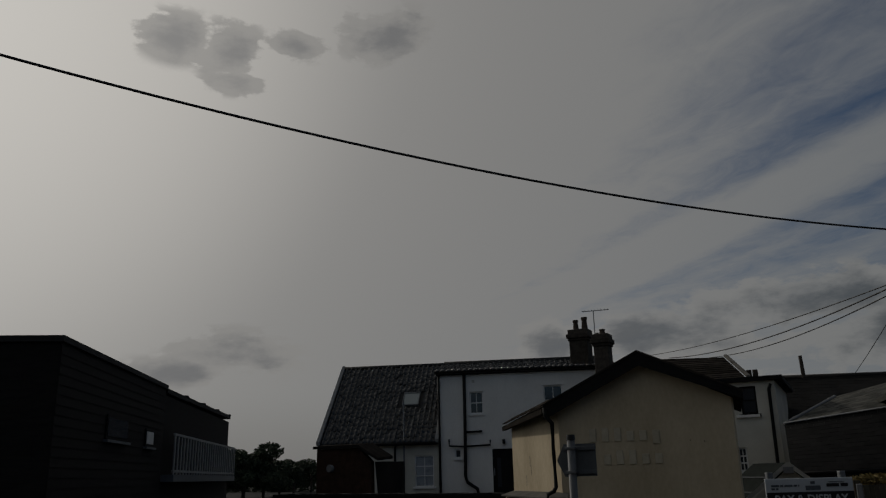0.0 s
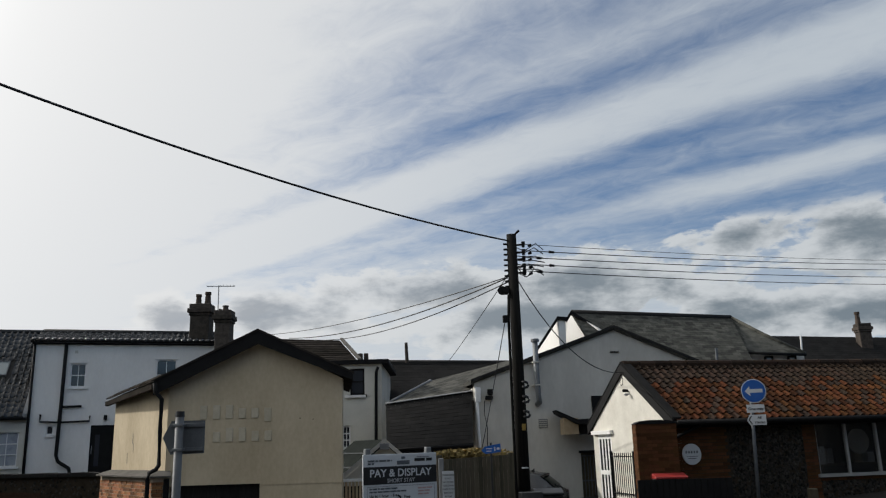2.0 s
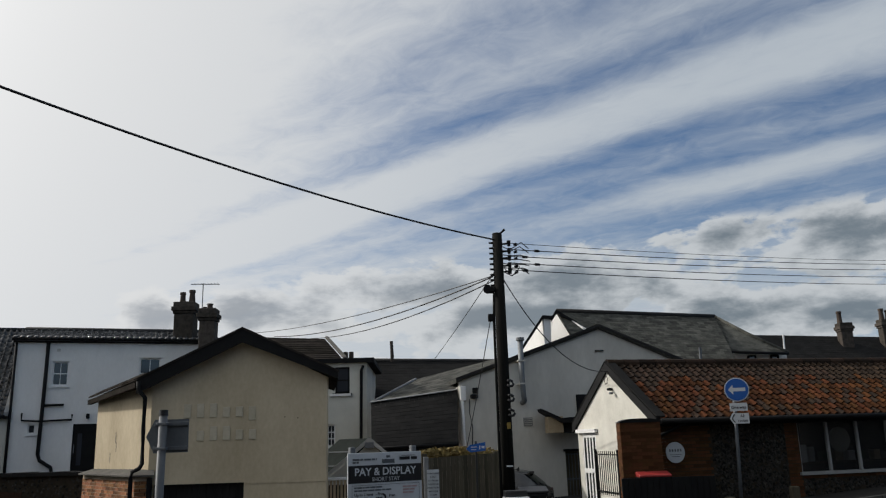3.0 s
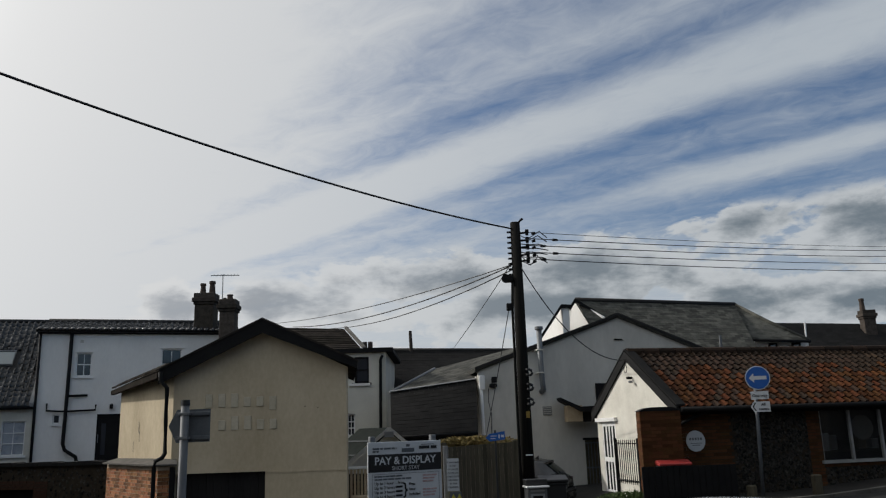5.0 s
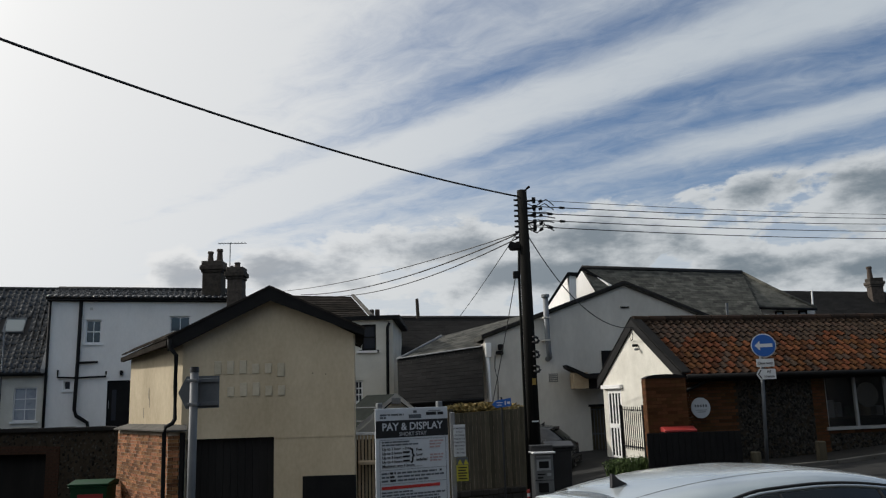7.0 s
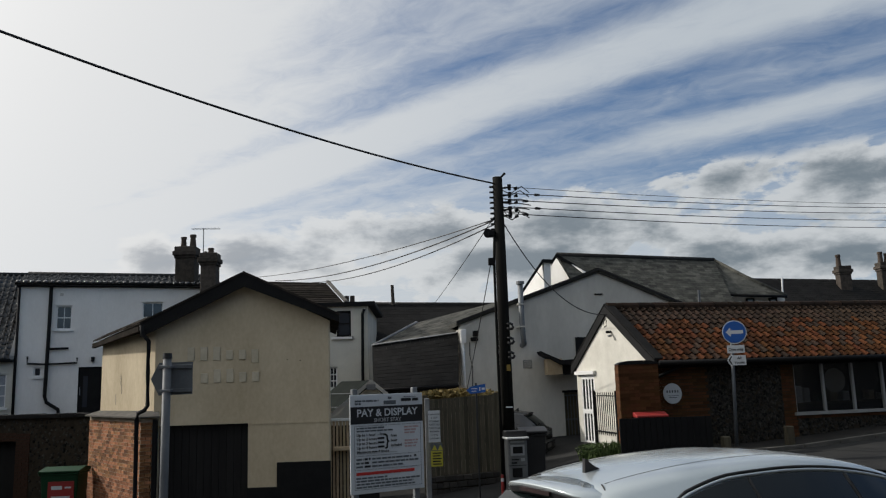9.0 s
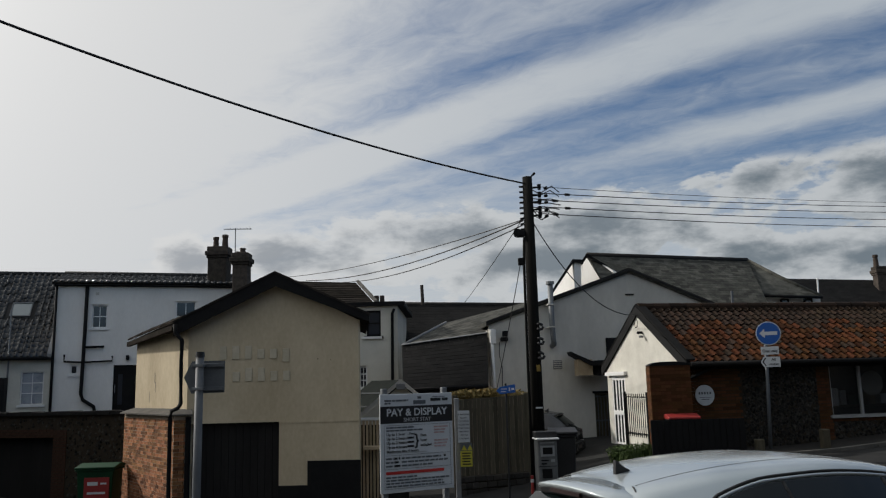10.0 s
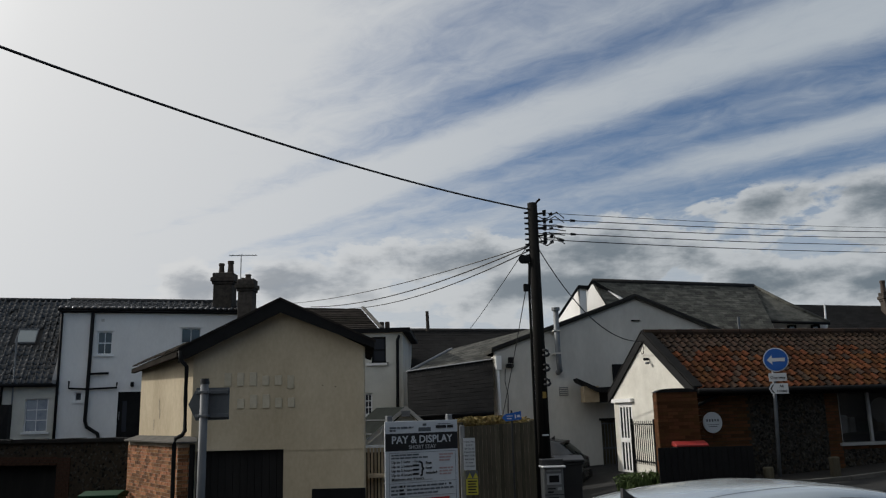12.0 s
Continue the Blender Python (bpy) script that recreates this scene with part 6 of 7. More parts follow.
M_PINK_LETTER = surf("faded_red_print", (0.42, 0.28, 0.27), (0.50, 0.36, 0.35), 3, 0.5, 0.0, 30)
M_GREY_LETTER = surf("grey_print", (0.36, 0.37, 0.38), (0.44, 0.45, 0.46), 3, 0.5, 0.0, 30)
pay_sign()


def notice_post():
    h = thing("notice_post", "white notice and yellow warning plate on a white post", "sign", at=(0.15, 14, -0.8))
    x0, _, zt = (0.0, 14.0, 1.51)
    bm = bmesh.new()
    box(bm, (x0 - 0.03, 14.0, -1.0), (x0 + 0.06, 14.08, zt), bevel=0.01)
    part("post", bm, M_LEAD, h, "grey white post")
    a, b = (0.03, 13.96, 1.3), (0.23, 13.96, 0.77)
    m = frame_of((a[0], 13.95, 0), (1, 0.02))
    w = b[0] - a[0]
    n = panel("notice", m, 0, w, b[2], a[2], 0, 0.02, M_SIGN_WHITE, h, "white notice with red print")
    for k, line in enumerate(("IF MACHINE", "IS OUT", "OF ORDER", "PLEASE USE", "OTHER TICKET", "MACHINE", "IN THIS", "CAR PARK")):
        z = a[2] - 0.075 - (a[2] - b[2] - 0.07) / 8 * k
        lettering("lettering", line, m @ Matrix.Translation((w / 2, -0.004, z)), 0.036, M_GREY_PAINT, n, "CENTER")
    c, d = (0.04, 13.96, 0.76), (0.24, 13.96, 0.37)
    pl = panel("warning_plate", m, 0.03, 0.03 + d[0] - c[0], d[2], c[2], 0, 0.02, M_SIGN_YELLOW, h, "yellow warning plate")
    panel("plate_band", m, 0.03, 0.03 + d[0] - c[0], c[2] - 0.13, c[2], -0.003, -0.0005, M_GREY_PAINT, pl)
    for k in (0, 1):
        xx = 0.05 + 0.1 * k
        bm = bmesh.new()
        slab(bm, [m @ Vector((xx, -0.005, c[2] - 0.12)), m @ Vector((xx + 0.09, -0.005, c[2] - 0.12)), m @ Vector((xx + 0.045, -0.005, c[2] - 0.03))], (0, 0.002, 0))
        part("warning_triangle", bm, M_SIGN_YELLOW, pl)
    for k in range(5):
        z = c[2] - 0.16 - 0.045 * k
        panel("letter_bar", m, 0.06, 0.01 + d[0] - c[0] - 0.02 * (k % 2), z - 0.02, z, -0.004, -0.001, M_SIGN_BLACK, pl)


notice_post()


def finger_sign():
    h = thing("finger_sign", "blue finger sign with white marks on a grey post", "sign", at=(1.0, 16.5, -0.6))
    a, b = (0.83, 16.5, 1.68), (1.22, 16.5, 1.53)
    x = 1.03
    bm = bmesh.new()
    rod(bm, (x, 16.55, -0.8), (x, 16.55, a[2] + 0.06), 0.02, None, 12)
    part("post", bm, M_BLACK_PLASTIC, h)
    m = frame_of((a[0], 16.5, 0), (1, 0.0))
    w = b[0] - a[0]
    zb, zt = a[2] - 0.155, a[2] - 0.01
    bm = bmesh.new()
    pts = [(0, (zb + zt) / 2), (0.08, zb), (w, zb + 0.03), (w, zt + 0.05), (0.08, zt)]
    slab(bm, [m @ Vector((p, 0, z)) for p, z in pts], (0, 0.02, 0))
    pl = part("plate", bm, M_SIGN_BLUE, h)
    panel("letter_bar", m, 0.1, 0.22, zb + 0.095, zb + 0.11, -0.004, -0.001, M_SIGN_WHITE, pl)
    panel("letter_bar", m, 0.1, 0.2, zb + 0.045, zb + 0.06, -0.004, -0.001, M_SIGN_WHITE, pl)
    panel("pictogram", m, 0.26, 0.285, zb + 0.055, zb + 0.13, -0.004, -0.001, M_SIGN_WHITE, pl)
    panel("pictogram", m, 0.31, 0.37, zb + 0.075, zb + 0.12, -0.004, -0.001, M_SIGN_WHITE, pl)


finger_sign()


def arrow_sign():
    h = thing("direction_sign", "grey back of a pointed direction sign on a steel post", "sign", at=(-2.87, 9, -0.3))
    x = -2.85
    zt = 2.12
    bm = bmesh.new()
    rod(bm, (x - 0.01, 9, -0.8), (x, 9, zt + 0.02), 0.045, None, 18)
    part("post", bm, M_GREY_PAINT, h, "dull grey steel post", smooth=True)
    bm = bmesh.new()
    rod(bm, (x, 9, zt), (x, 9, zt + 0.06), 0.053, 0.048, 18)
    part("post_cap", bm, M_BLACK_PLASTIC, h, "black plastic cap")
    l, r, t, b_ = -3.05, -2.59, 2.08, 1.72
    bm = bmesh.new()
    pts = [(l, (t + b_) / 2), (l + 0.09, b_), (r, b_ + 0.005), (r, t), (l + 0.09, t)]
    slab(bm, [Vector((px, 9.07, z)) for px, z in pts], (0, 0.012, 0))
    part("plate", bm, M_GREY_PAINT, h, "bare grey back of the plate")
    for z in (t - 0.05, b_ + 0.05):
        bm = bmesh.new()
        box(bm, (l + 0.09, 9.045, z - 0.022), (r, 9.069, z + 0.022), bevel=0.004)
        part("channel", bm, M_GREY_PAINT, h)
        bm = bmesh.new()
        box(bm, (x - 0.055, 8.945, z - 0.015), (x + 0.055, 9.044, z + 0.015), bevel=0.004)
        part("clamp", bm, M_GREY_METAL, h)


arrow_sign()


def road_sign():
    h = thing("one_way_sign", "round blue arrow sign with two white plates on a post", "sign", at=(7.2, 18.6, -0.1))
    c = Vector((7.18, 18.5, 2.71))
    b_ = Vector((7.06, 18.6, 0.14))
    bm = bmesh.new()
    rod(bm, (b_.x, 18.6, ground_z(b_.x, 18.6) - 0.1), (c.x, 18.58, c.z + 0.2), 0.04, None, 14)
    part("post", bm, M_GREY_PAINT, h, smooth=True)
    m = frame_of(c - Vector((0, 0.08, 0)), (0.945, -0.33))
    m.col[3][2] = 0

    def disc(name, r0, y, mat, label=""):
        bm = bmesh.new()
        bmesh.ops.create_cone(bm, cap_ends=True, segments=40, radius1=r0, radius2=r0, depth=0.012, matrix=m @ Matrix.Translation((0, y, c.z)) @ Matrix.Rotation(radians(90), 4, "X"))
        return part(name, bm, mat, h, label)
    d = disc("disc_rim", 0.27, 0.0, M_SIGN_WHITE, "white rim")
    disc("disc_face", 0.248, -0.012, M_SIGN_BLUE, "blue disc face")
    bm = bmesh.new()
    pts = [(-0.19, 0), (-0.08, 0.11), (-0.08, 0.04), (0.19, 0.04), (0.19, -0.04), (-0.08, -0.04), (-0.08, -0.11)]
    slab(bm, [m @ Vector((x, -0.022, c.z + z)) for x, z in pts], m.to_3x3() @ Vector((0, 0.003, 0)))
    part("arrow", bm, M_SIGN_WHITE, h, "white arrow")
    p1 = panel("plate", m, -0.19, 0.19, c.z - 0.48, c.z - 0.30, 0.0, 0.012, M_SIGN_WHITE, h, "white plate")
    lettering("lettering", "One way", m @ Matrix.Translation((0, -0.006, c.z - 0.425)), 0.088, M_SIGN_BLACK, p1, "CENTER")
    bm = bmesh.new()
    pts = [(-0.21, -0.645), (-0.15, -0.76), (0.2, -0.76), (0.2, -0.53), (-0.15, -0.53)]
    slab(bm, [m @ Vector((x, 0, c.z + z)) for x, z in pts], m.to_3x3() @ Vector((0, 0.012, 0)))
    p2 = part("plate", bm, M_SIGN_WHITE, h, "white pointed plate")
    lettering("lettering", "All", m @ Matrix.Translation((0.06, -0.006, c.z - 0.62)), 0.082, M_SIGN_BLACK, p2, "CENTER")
    lettering("lettering", "routes", m @ Matrix.Translation((0.06, -0.006, c.z - 0.72)), 0.082, M_SIGN_BLACK, p2, "CENTER")
    bm = bmesh.new()
    pts = [(-0.18, -0.645), (-0.12, -0.74), (-0.09, -0.74), (-0.15, -0.645), (-0.09, -0.55), (-0.12, -0.55)]
    slab(bm, [m @ Vector((x, -0.004, c.z + z)) for x, z in pts], m.to_3x3() @ Vector((0, 0.003, 0)))
    part("chevron", bm, M_SIGN_BLACK, p2)


road_sign()


M_MACHINE_PANEL = surf("brushed_machine_plate", (0.26, 0.27, 0.27), (0.36, 0.37, 0.37), 6, 0.5, 0.05, 40)
M_MACHINE = surf("worn_grey_enamel", (0.10, 0.105, 0.105), (0.17, 0.175, 0.175), 6, 0.5, 0.1, 40)


def ticket_machine():
    x, y, z = (1.65, 15.0, 0.74)
    g = ground_z(x, 15)
    h = thing("ticket_machine", "grey parking ticket machine with pale hood", "ticket machine", at=(x, 15, g))
    m = frame_of((x, 15, 0), (1, 0.12))
    body = panel("cabinet", m, -0.18, 0.18, g, z - 0.035, 0, 0.3, M_MACHINE, h, "grey steel cabinet", 0.015)
    panel("hood", m, -0.21, 0.21, z - 0.035, z, -0.08, 0.32, M_PAINT_WHITE, h, "white hood", 0.01)
    panel("top_box", m, -0.2, 0.2, z + 0.0, z + 0.11, 0.05, 0.3, M_BLACK_PLASTIC, h, "", 0.01)
    panel("instruction_bar", m, -0.13, 0.13, z - 0.10, z - 0.07, -0.006, -0.001, M_MACHINE_PANEL, body)
    panel("screen_frame", m, -0.13, 0.13, z - 0.33, z - 0.14, -0.018, -0.001, M_MACHINE_PANEL, body)
    panel("screen", m, -0.09, 0.09, z - 0.29, z - 0.17, -0.024, -0.019, M_BLACK, body)
    panel("coin_slot", m, -0.12, 0.02, z - 0.41, z - 0.39, -0.012, -0.001, M_BLACK, body)
    panel("coin_slot", m, 0.06, 0.13, z - 0.43, z - 0.38, -0.012, -0.001, M_MACHINE_PANEL, body)
    panel("button_row", m, -0.12, -0.02, z - 0.47, z - 0.445, -0.012, -0.001, M_BLACK, body)
    panel("seam", m, -0.17, 0.17, z - 0.51, z - 0.5, -0.004, -0.001, M_BLACK, body)
    panel("ticket_tray", m, -0.11, 0.07, z - 0.71, z - 0.55, -0.02, -0.001, M_BLACK, body)
    bx, _, bz = (2.01, 15.7, 0.76)
    wheelie_bin("litter_bin", "black wheeled bin beside the ticket machine", (bx, 15.7, ground_z(bx, 15.7)), 0.46, 0.5, bz - ground_z(bx, 15.7), M_BLACK_PLASTIC, M_BLACK_PLASTIC)
    q = thing("red_marker_post", "short post with a red and white band", "bollard", at=(x - 0.28, 15.2, g))
    bm = bmesh.new()
    rod(bm, (x - 0.28, 15.2, g - 0.05), (x - 0.28, 15.2, g + 0.62), 0.03, None, 10)
    part("post", bm, M_RED_PLASTIC, q)
    bm = bmesh.new()
    rod(bm, (x - 0.28, 15.2, g + 0.5), (x - 0.28, 15.2, g + 0.56), 0.032, None, 10)
    part("band", bm, M_SIGN_WHITE, q)


ticket_machine()


def board_fence():
    h = thing("board_fence", "tall weathered close-board fence", "fence", at=(0.8, 19, -0.7))
    p, q = Vector((-0.01, 18.6, 0)), Vector((1.67, 19.4, 0))
    n = 17
    for k in range(n):
        a, b = p.lerp(q, k / n), p.lerp(q, (k + 0.96) / n)
        zt = 1.40 + 0.06 * k / n
        bm = bmesh.new()
        slab(bm, [Vector((a.x, a.y, -1.0)), Vector((b.x, b.y, -1.0)), Vector((b.x, b.y, zt)), Vector((a.x, a.y, zt))], (0, 0.02 + 0.008 * (k % 2), 0))
        part("board", bm, M_FENCE, h)
    for z in (0.0, 1.1):
        bm = bmesh.new()
        slab(bm, [p + Vector((0, 0.04, z)), q + Vector((0, 0.04, z)), q + Vector((0, 0.04, z + 0.1)), p + Vector((0, 0.04, z + 0.1))], (0, 0.06, 0))
        part("rail", bm, M_FENCE, h)
    for s in (p, q):
        bm = bmesh.new()
        box(bm, (s.x - 0.06, s.y - 0.02, -1.0), (s.x + 0.06, s.y + 0.1, 1.5), bevel=0.01)
        part("post", bm, M_FENCE, h)


board_fence()


def fence_foot():
    p, q = Vector((-0.01, 18.6, 0)), Vector((1.67, 19.4, 0))
    h = thing("low_stone_wall", "low dark rubble wall at the foot of the fence", "wall", at=(p.x, p.y - 0.15, -0.7))
    m = frame_of(p + Vector((0, -0.14, 0)), q - p)
    L_ = (q - p).length
    core = panel("core", m, 0, L_, -1.0, -0.3, 0, 0.1, M_FLINT_BED, h, "", 0.02)
    r = random.Random(44)
    for j in range(3):
        x = 0.0
        while x < L_ - 0.1:
            wd = r.uniform(0.14, 0.3)
            panel("stone", m, x + 0.008, min(x + wd, L_), -0.72 + 0.145 * j, -0.595 + 0.145 * j + r.uniform(-0.01, 0.01), -0.03 - r.uniform(0, 0.02), 0.02, M_STONE_DARK, core, "", 0.012)
            x += wd


M_STONE_DARK = surf("dark_rubble", (0.022, 0.019, 0.016), (0.05, 0.044, 0.037), 5, 0.95, 0.4, 40, vary=0.4)
fence_foot()


def picket_fence():
    h = thing("picket_fence", "short pale timber picket fence with white rail", "fence", at=(-2.2, 18.4, -0.9))
    p, q = Vector((-2.14, 18.2, 0)), Vector((-1.68, 18.2, 0))
    for k in range(7):
        a = p.lerp(q, k / 6)
        bm = bmesh.new()
        box(bm, (a.x - 0.025, 18.2, -1.1), (a.x + 0.025, 18.23, 1.0), bevel=0.004)
        part("picket", bm, M_BOARD_PALE, h)
    bm = bmesh.new()
    box(bm, (p.x - 0.05, 18.17, 1.0), (q.x + 0.1, 18.26, 1.06), bevel=0.006)
    part("rail", bm, M_PAINT_WHITE, h)
    bm = bmesh.new()
    box(bm, (p.x + 0.1, 17.9, 0.38), (q.x, 18.15, 0.46), bevel=0.01)
    part("shelf", bm, M_BOARD_PALE, h)
    bm = bmesh.new()
    box(bm, (p.x, 18.3, -1.1), (q.x + 0.6, 18.36, 0.9))
    part("backing", bm, M_BLACK_WOOD, h)


picket_fence()


# ---------------------------------------------------------------- cars
def car(name, label, m, paint, plate):
    """x forward from the rear bumper, y to its left, z up from the road."""
    h = thing(name, label, "car", at=tuple(m.translation))
    #       x     belt  wb    roof  wr
    st = [(0.00, 0.78, 0.74, 0.80, 0.60), (0.10, 0.92, 0.82, 0.97, 0.58), (0.30, 0.97, 0.86, 1.15, 0.53), (0.52, 0.99, 0.88, 1.315, 0.52), (0.66, 0.98, 0.885, 1.374, 0.53), (0.9, 0.97, 0.89, 1.416, 0.55),
          (1.2, 0.96, 0.90, 1.449, 0.565), (1.5, 0.96, 0.90, 1.466, 0.575), (1.9, 0.95, 0.90, 1.470, 0.575), (2.3, 0.94, 0.90, 1.436, 0.575), (2.65, 0.93, 0.90, 1.368, 0.57), (2.95, 0.92, 0.89, 1.26, 0.58), (3.3, 0.91, 0.88, 1.08, 0.62),
          (3.6, 0.88, 0.87, 0.94, 0.64), (3.95, 0.80, 0.82, 0.85, 0.60), (4.2, 0.64, 0.70, 0.66, 0.5)]
    fine = []
    for k in range(len(st) - 1):
        for j in range(3):
            t = j / 3
            p0, p1, p2, p3 = [np.array(st[min(max(i, 0), len(st) - 1)]) for i in (k - 1, k, k + 1, k + 2)]
            fine.append(tuple(0.5 * (2 * p1 + (p2 - p0) * t + (2 * p0 - 5 * p1 + 4 * p2 - p3) * t * t + (3 * p1 - p0 - 3 * p2 + p3) * t ** 3)))
    fine.append(st[-1])

    def ring(s):
        x, b, wb, r, wr = s
        half = [(0, r + 0.010), (wr * 0.35, r + 0.008), (wr * 0.64, r), (wr * 0.8, r - 0.010), (wr * 0.92, r - 0.026), (wr, r - 0.055), (wr + (wb - wr) * 0.5, r - 0.055 + (b - r + 0.055) * 0.5), (wb - 0.02, b), (wb, b - 0.06), (wb + 0.01, 0.6), (wb - 0.01, 0.36), (wb - 0.06, 0.2)]
        return [(x, y, z) for y, z in half] + [(x, -y, z) for y, z in reversed(half[1:])]
    bm = bmesh.new()
    rings = [[bm.verts.new(m @ Vector(p)) for p in ring(s)] for s in fine]
    k = len(rings[0])
    for a, b in zip(rings, rings[1:]):
        for j in range(k):
            bm.faces.new((a[j], a[(j + 1) % k], b[(j + 1) % k], b[j]))
    bm.faces.new(rings[0])
    bm.faces.new(rings[-1])
    part("body", bm, paint, h, smooth=True)

    def at(x):
        for a, b in zip(fine, fine[1:]):
            if a[0] <= x <= b[0]:
                t = (x - a[0]) / (b[0] - a[0])
                return tuple(np.array(a) * (1 - t) + np.array(b) * t)
        return fine[-1]

    def side(x, f, sy, out=0.006):
        _, b, wb, r, wr = at(x)
        z0, z1 = r - 0.055, b
        mid = (wr + (wb - wr) * 0.5, r - 0.055 + (b - r + 0.055) * 0.5)
        if f < 0.5:
            y, z = wr + (mid[0] - wr) * f * 2, z0 + (mid[1] - z0) * f * 2
        else:
            y, z = mid[0] + (wb - 0.02 - mid[0]) * (f * 2 - 1), mid[1] + (b - mid[1]) * (f * 2 - 1)
        return m @ Vector((x, sy * (y + out), z + out * 0.4))
    def arch(x):
        return 0.12 * max(0, (1.4 - x) / 0.4) ** 1.5 + 1.6 * max(0, 1.0 - x) ** 1.2
    for sy in (-1, 1):
        for nm, x0, x1 in (("quarter_window", 0.84, 1.50), ("side_window", 1.52, 2.28), ("side_window", 2.32, 3.12)):
            bm = bmesh.new()
            cols = 10
            grid = []
            for i in range(cols + 1):
                x = x0 + (x1 - x0) * i / cols
                tp = 0.085 + arch(x)
                grid.append([bm.verts.new(side(x, tp + (0.95 - tp) * j / 4, sy)) for j in range(5)])
            for a, b in zip(grid, grid[1:]):
                for j in range(4):
                    bm.faces.new((a[j], b[j], b[j + 1], a[j + 1]))
            part(nm, bm, M_CAR_GLASS, h, "dark tinted side glass", smooth=True)
        pts = [side(0.80 + 2.4 * i / 30, 0.015 + arch(0.80 + 2.4 * i / 30), sy, 0.004) for i in range(31)]
        tube("window_trim", pts, 0.009, M_RUBBER, h)
        pts = [side(0.82 + 2.38 * i / 30, 0.055 + arch(0.82 + 2.38 * i / 30), sy, 0.006) for i in range(31)]
        tube("window_trim", pts, 0.011, M_CAR, h, "bright trim strip")
        for x in (1.51, 2.30):
            tube("window_pillar", [side(x, 0.09 + 0.85 * i / 6, sy, 0.0) for i in range(7)], 0.014, M_RUBBER, h)
        pts = []
        for i in range(22):
            x = 0.68 + 2.15 * i / 21
            _, b, wb, r, wr = at(x)
            pts.append(m @ Vector((x, sy * wr * 0.64, r - 0.004)))
        tube("roof_seam", pts, 0.006, M_RUBBER, h)
        pts = [m @ Vector((0.66 - 0.012 * i, sy * (0.34 + 0.028 * i), 1.375 - 0.003 * i * i)) for i in range(7)]
        tube("tailgate_seam", pts, 0.005, M_RUBBER, h)
        panel("tail_light", m, 0.02, 0.2, 0.72, 0.9, sy * 0.78 - 0.08, sy * 0.78 + 0.08, M_RED_DARK, h, "dark red tail light", 0.03)
    # tailgate glass and windscreen
    for nm, xs in (("rear_window", (0.16, 0.46)), ("windscreen", (2.84, 3.40))):
        bm = bmesh.new()
        grid = []
        for i in range(7):
            x = xs[0] + (xs[1] - xs[0]) * i / 6
            _, b, wb, r, wr = at(x)
            row = []
            for j in range(9):
                t = -1 + 2 * j / 8
                row.append(bm.verts.new(m @ Vector((x, t * wr * 0.88, r + 0.018 - 0.012 * t * t))))
            grid.append(row)
        for a, b in zip(grid, grid[1:]):
            for j in range(8):
                bm.faces.new((a[j], a[j + 1], b[j + 1], b[j]))
        part(nm, bm, M_CAR_GLASS, h, smooth=True)
    # spoiler with brake light, fin aerial
    bm = bmesh.new()
    n = 12
    top, bot = [], []
    for i in range(n + 1):
        t = -1 + 2 * i / n
        x = 0.40 + 0.04 * t * t + 0.2 * t ** 10
        z = 1.358 - 0.04 * t * t - 0.05 * t ** 10
        y = t * 0.52
        top.append([Vector((x, y, z)), Vector((x + 0.012, y, z + 0.010)), Vector((x + 0.12, y, z + 0.018)), Vector((0.72, y * 0.68, 1.389 - 0.016 * t * t)),
                    Vector((0.66, y * 0.7, 1.35 - 0.01 * t * t)), Vector((x + 0.10, y, z - 0.06)), Vector((x + 0.03, y, z - 0.05)), Vector((x + 0.02, y, z - 0.016))])
    rows = [[bm.verts.new(m @ p) for p in q] for q in top]
    for a, b in zip(rows, rows[1:]):
        for j in range(8):
            bm.faces.new((a[j], a[(j + 1) % 8], b[(j + 1) % 8], b[j]))
    bm.faces.new(rows[0])
    bm.faces.new(rows[-1])
    sp = part("spoiler", bm, paint, h, "roof spoiler", smooth=True)
    # black strip over the lip's face paints in the shadow below it
    bm = bmesh.new()
    rows = [[bm.verts.new(m @ (q[7] + Vector((-0.006, 0, -0.004)))), bm.verts.new(m @ (q[6] + Vector((-0.008, 0, 0)))), bm.verts.new(m @ (q[6] + Vector((0.01, 0, -0.01))))] for q in top]
    for a, b in zip(rows, rows[1:]):
        for j in range(2):
            bm.faces.new((a[j], a[j + 1], b[j + 1], b[j]))
    part("spoiler_shade_strip", bm, M_BLACK_PLASTIC, sp, "black strip standing for the shadow under the lip")
    panel("brake_light", m, 0.405, 0.45, 1.314, 1.336, -0.17, 0.17, M_RED_DARK, sp, "dark red brake light")
    bm = bmesh.new()
    fin = [(0.765, 1.385), (0.90, 1.405), (0.87, 1.428), (0.835, 1.446), (0.805, 1.466), (0.785, 1.488), (0.772, 1.490)]
    slab(bm, [m @ Vector((x, 0.014, z)) for x, z in fin], m.to_3x3() @ Vector((0, -0.028, 0)))
    part("fin_aerial", bm, M_BLACK_PLASTIC, h, "black shark-fin aerial")
    for x in (0.78, 3.4):
        for sy in (-1, 1):
            bm = bmesh.new()
            rod(bm, m @ Vector((x, sy * 0.70, 0.31)), m @ Vector((x, sy * 0.905, 0.31)), 0.31, None, 28)
            w = part("wheel", bm, M_RUBBER, h, "black tyre")
            bm = bmesh.new()
            rod(bm, m @ Vector((x, sy * 0.90, 0.31)), m @ Vector((x, sy * 0.915, 0.31)), 0.2, None, 20)
            part("rim", bm, M_GREY_METAL, w, "alloy rim")
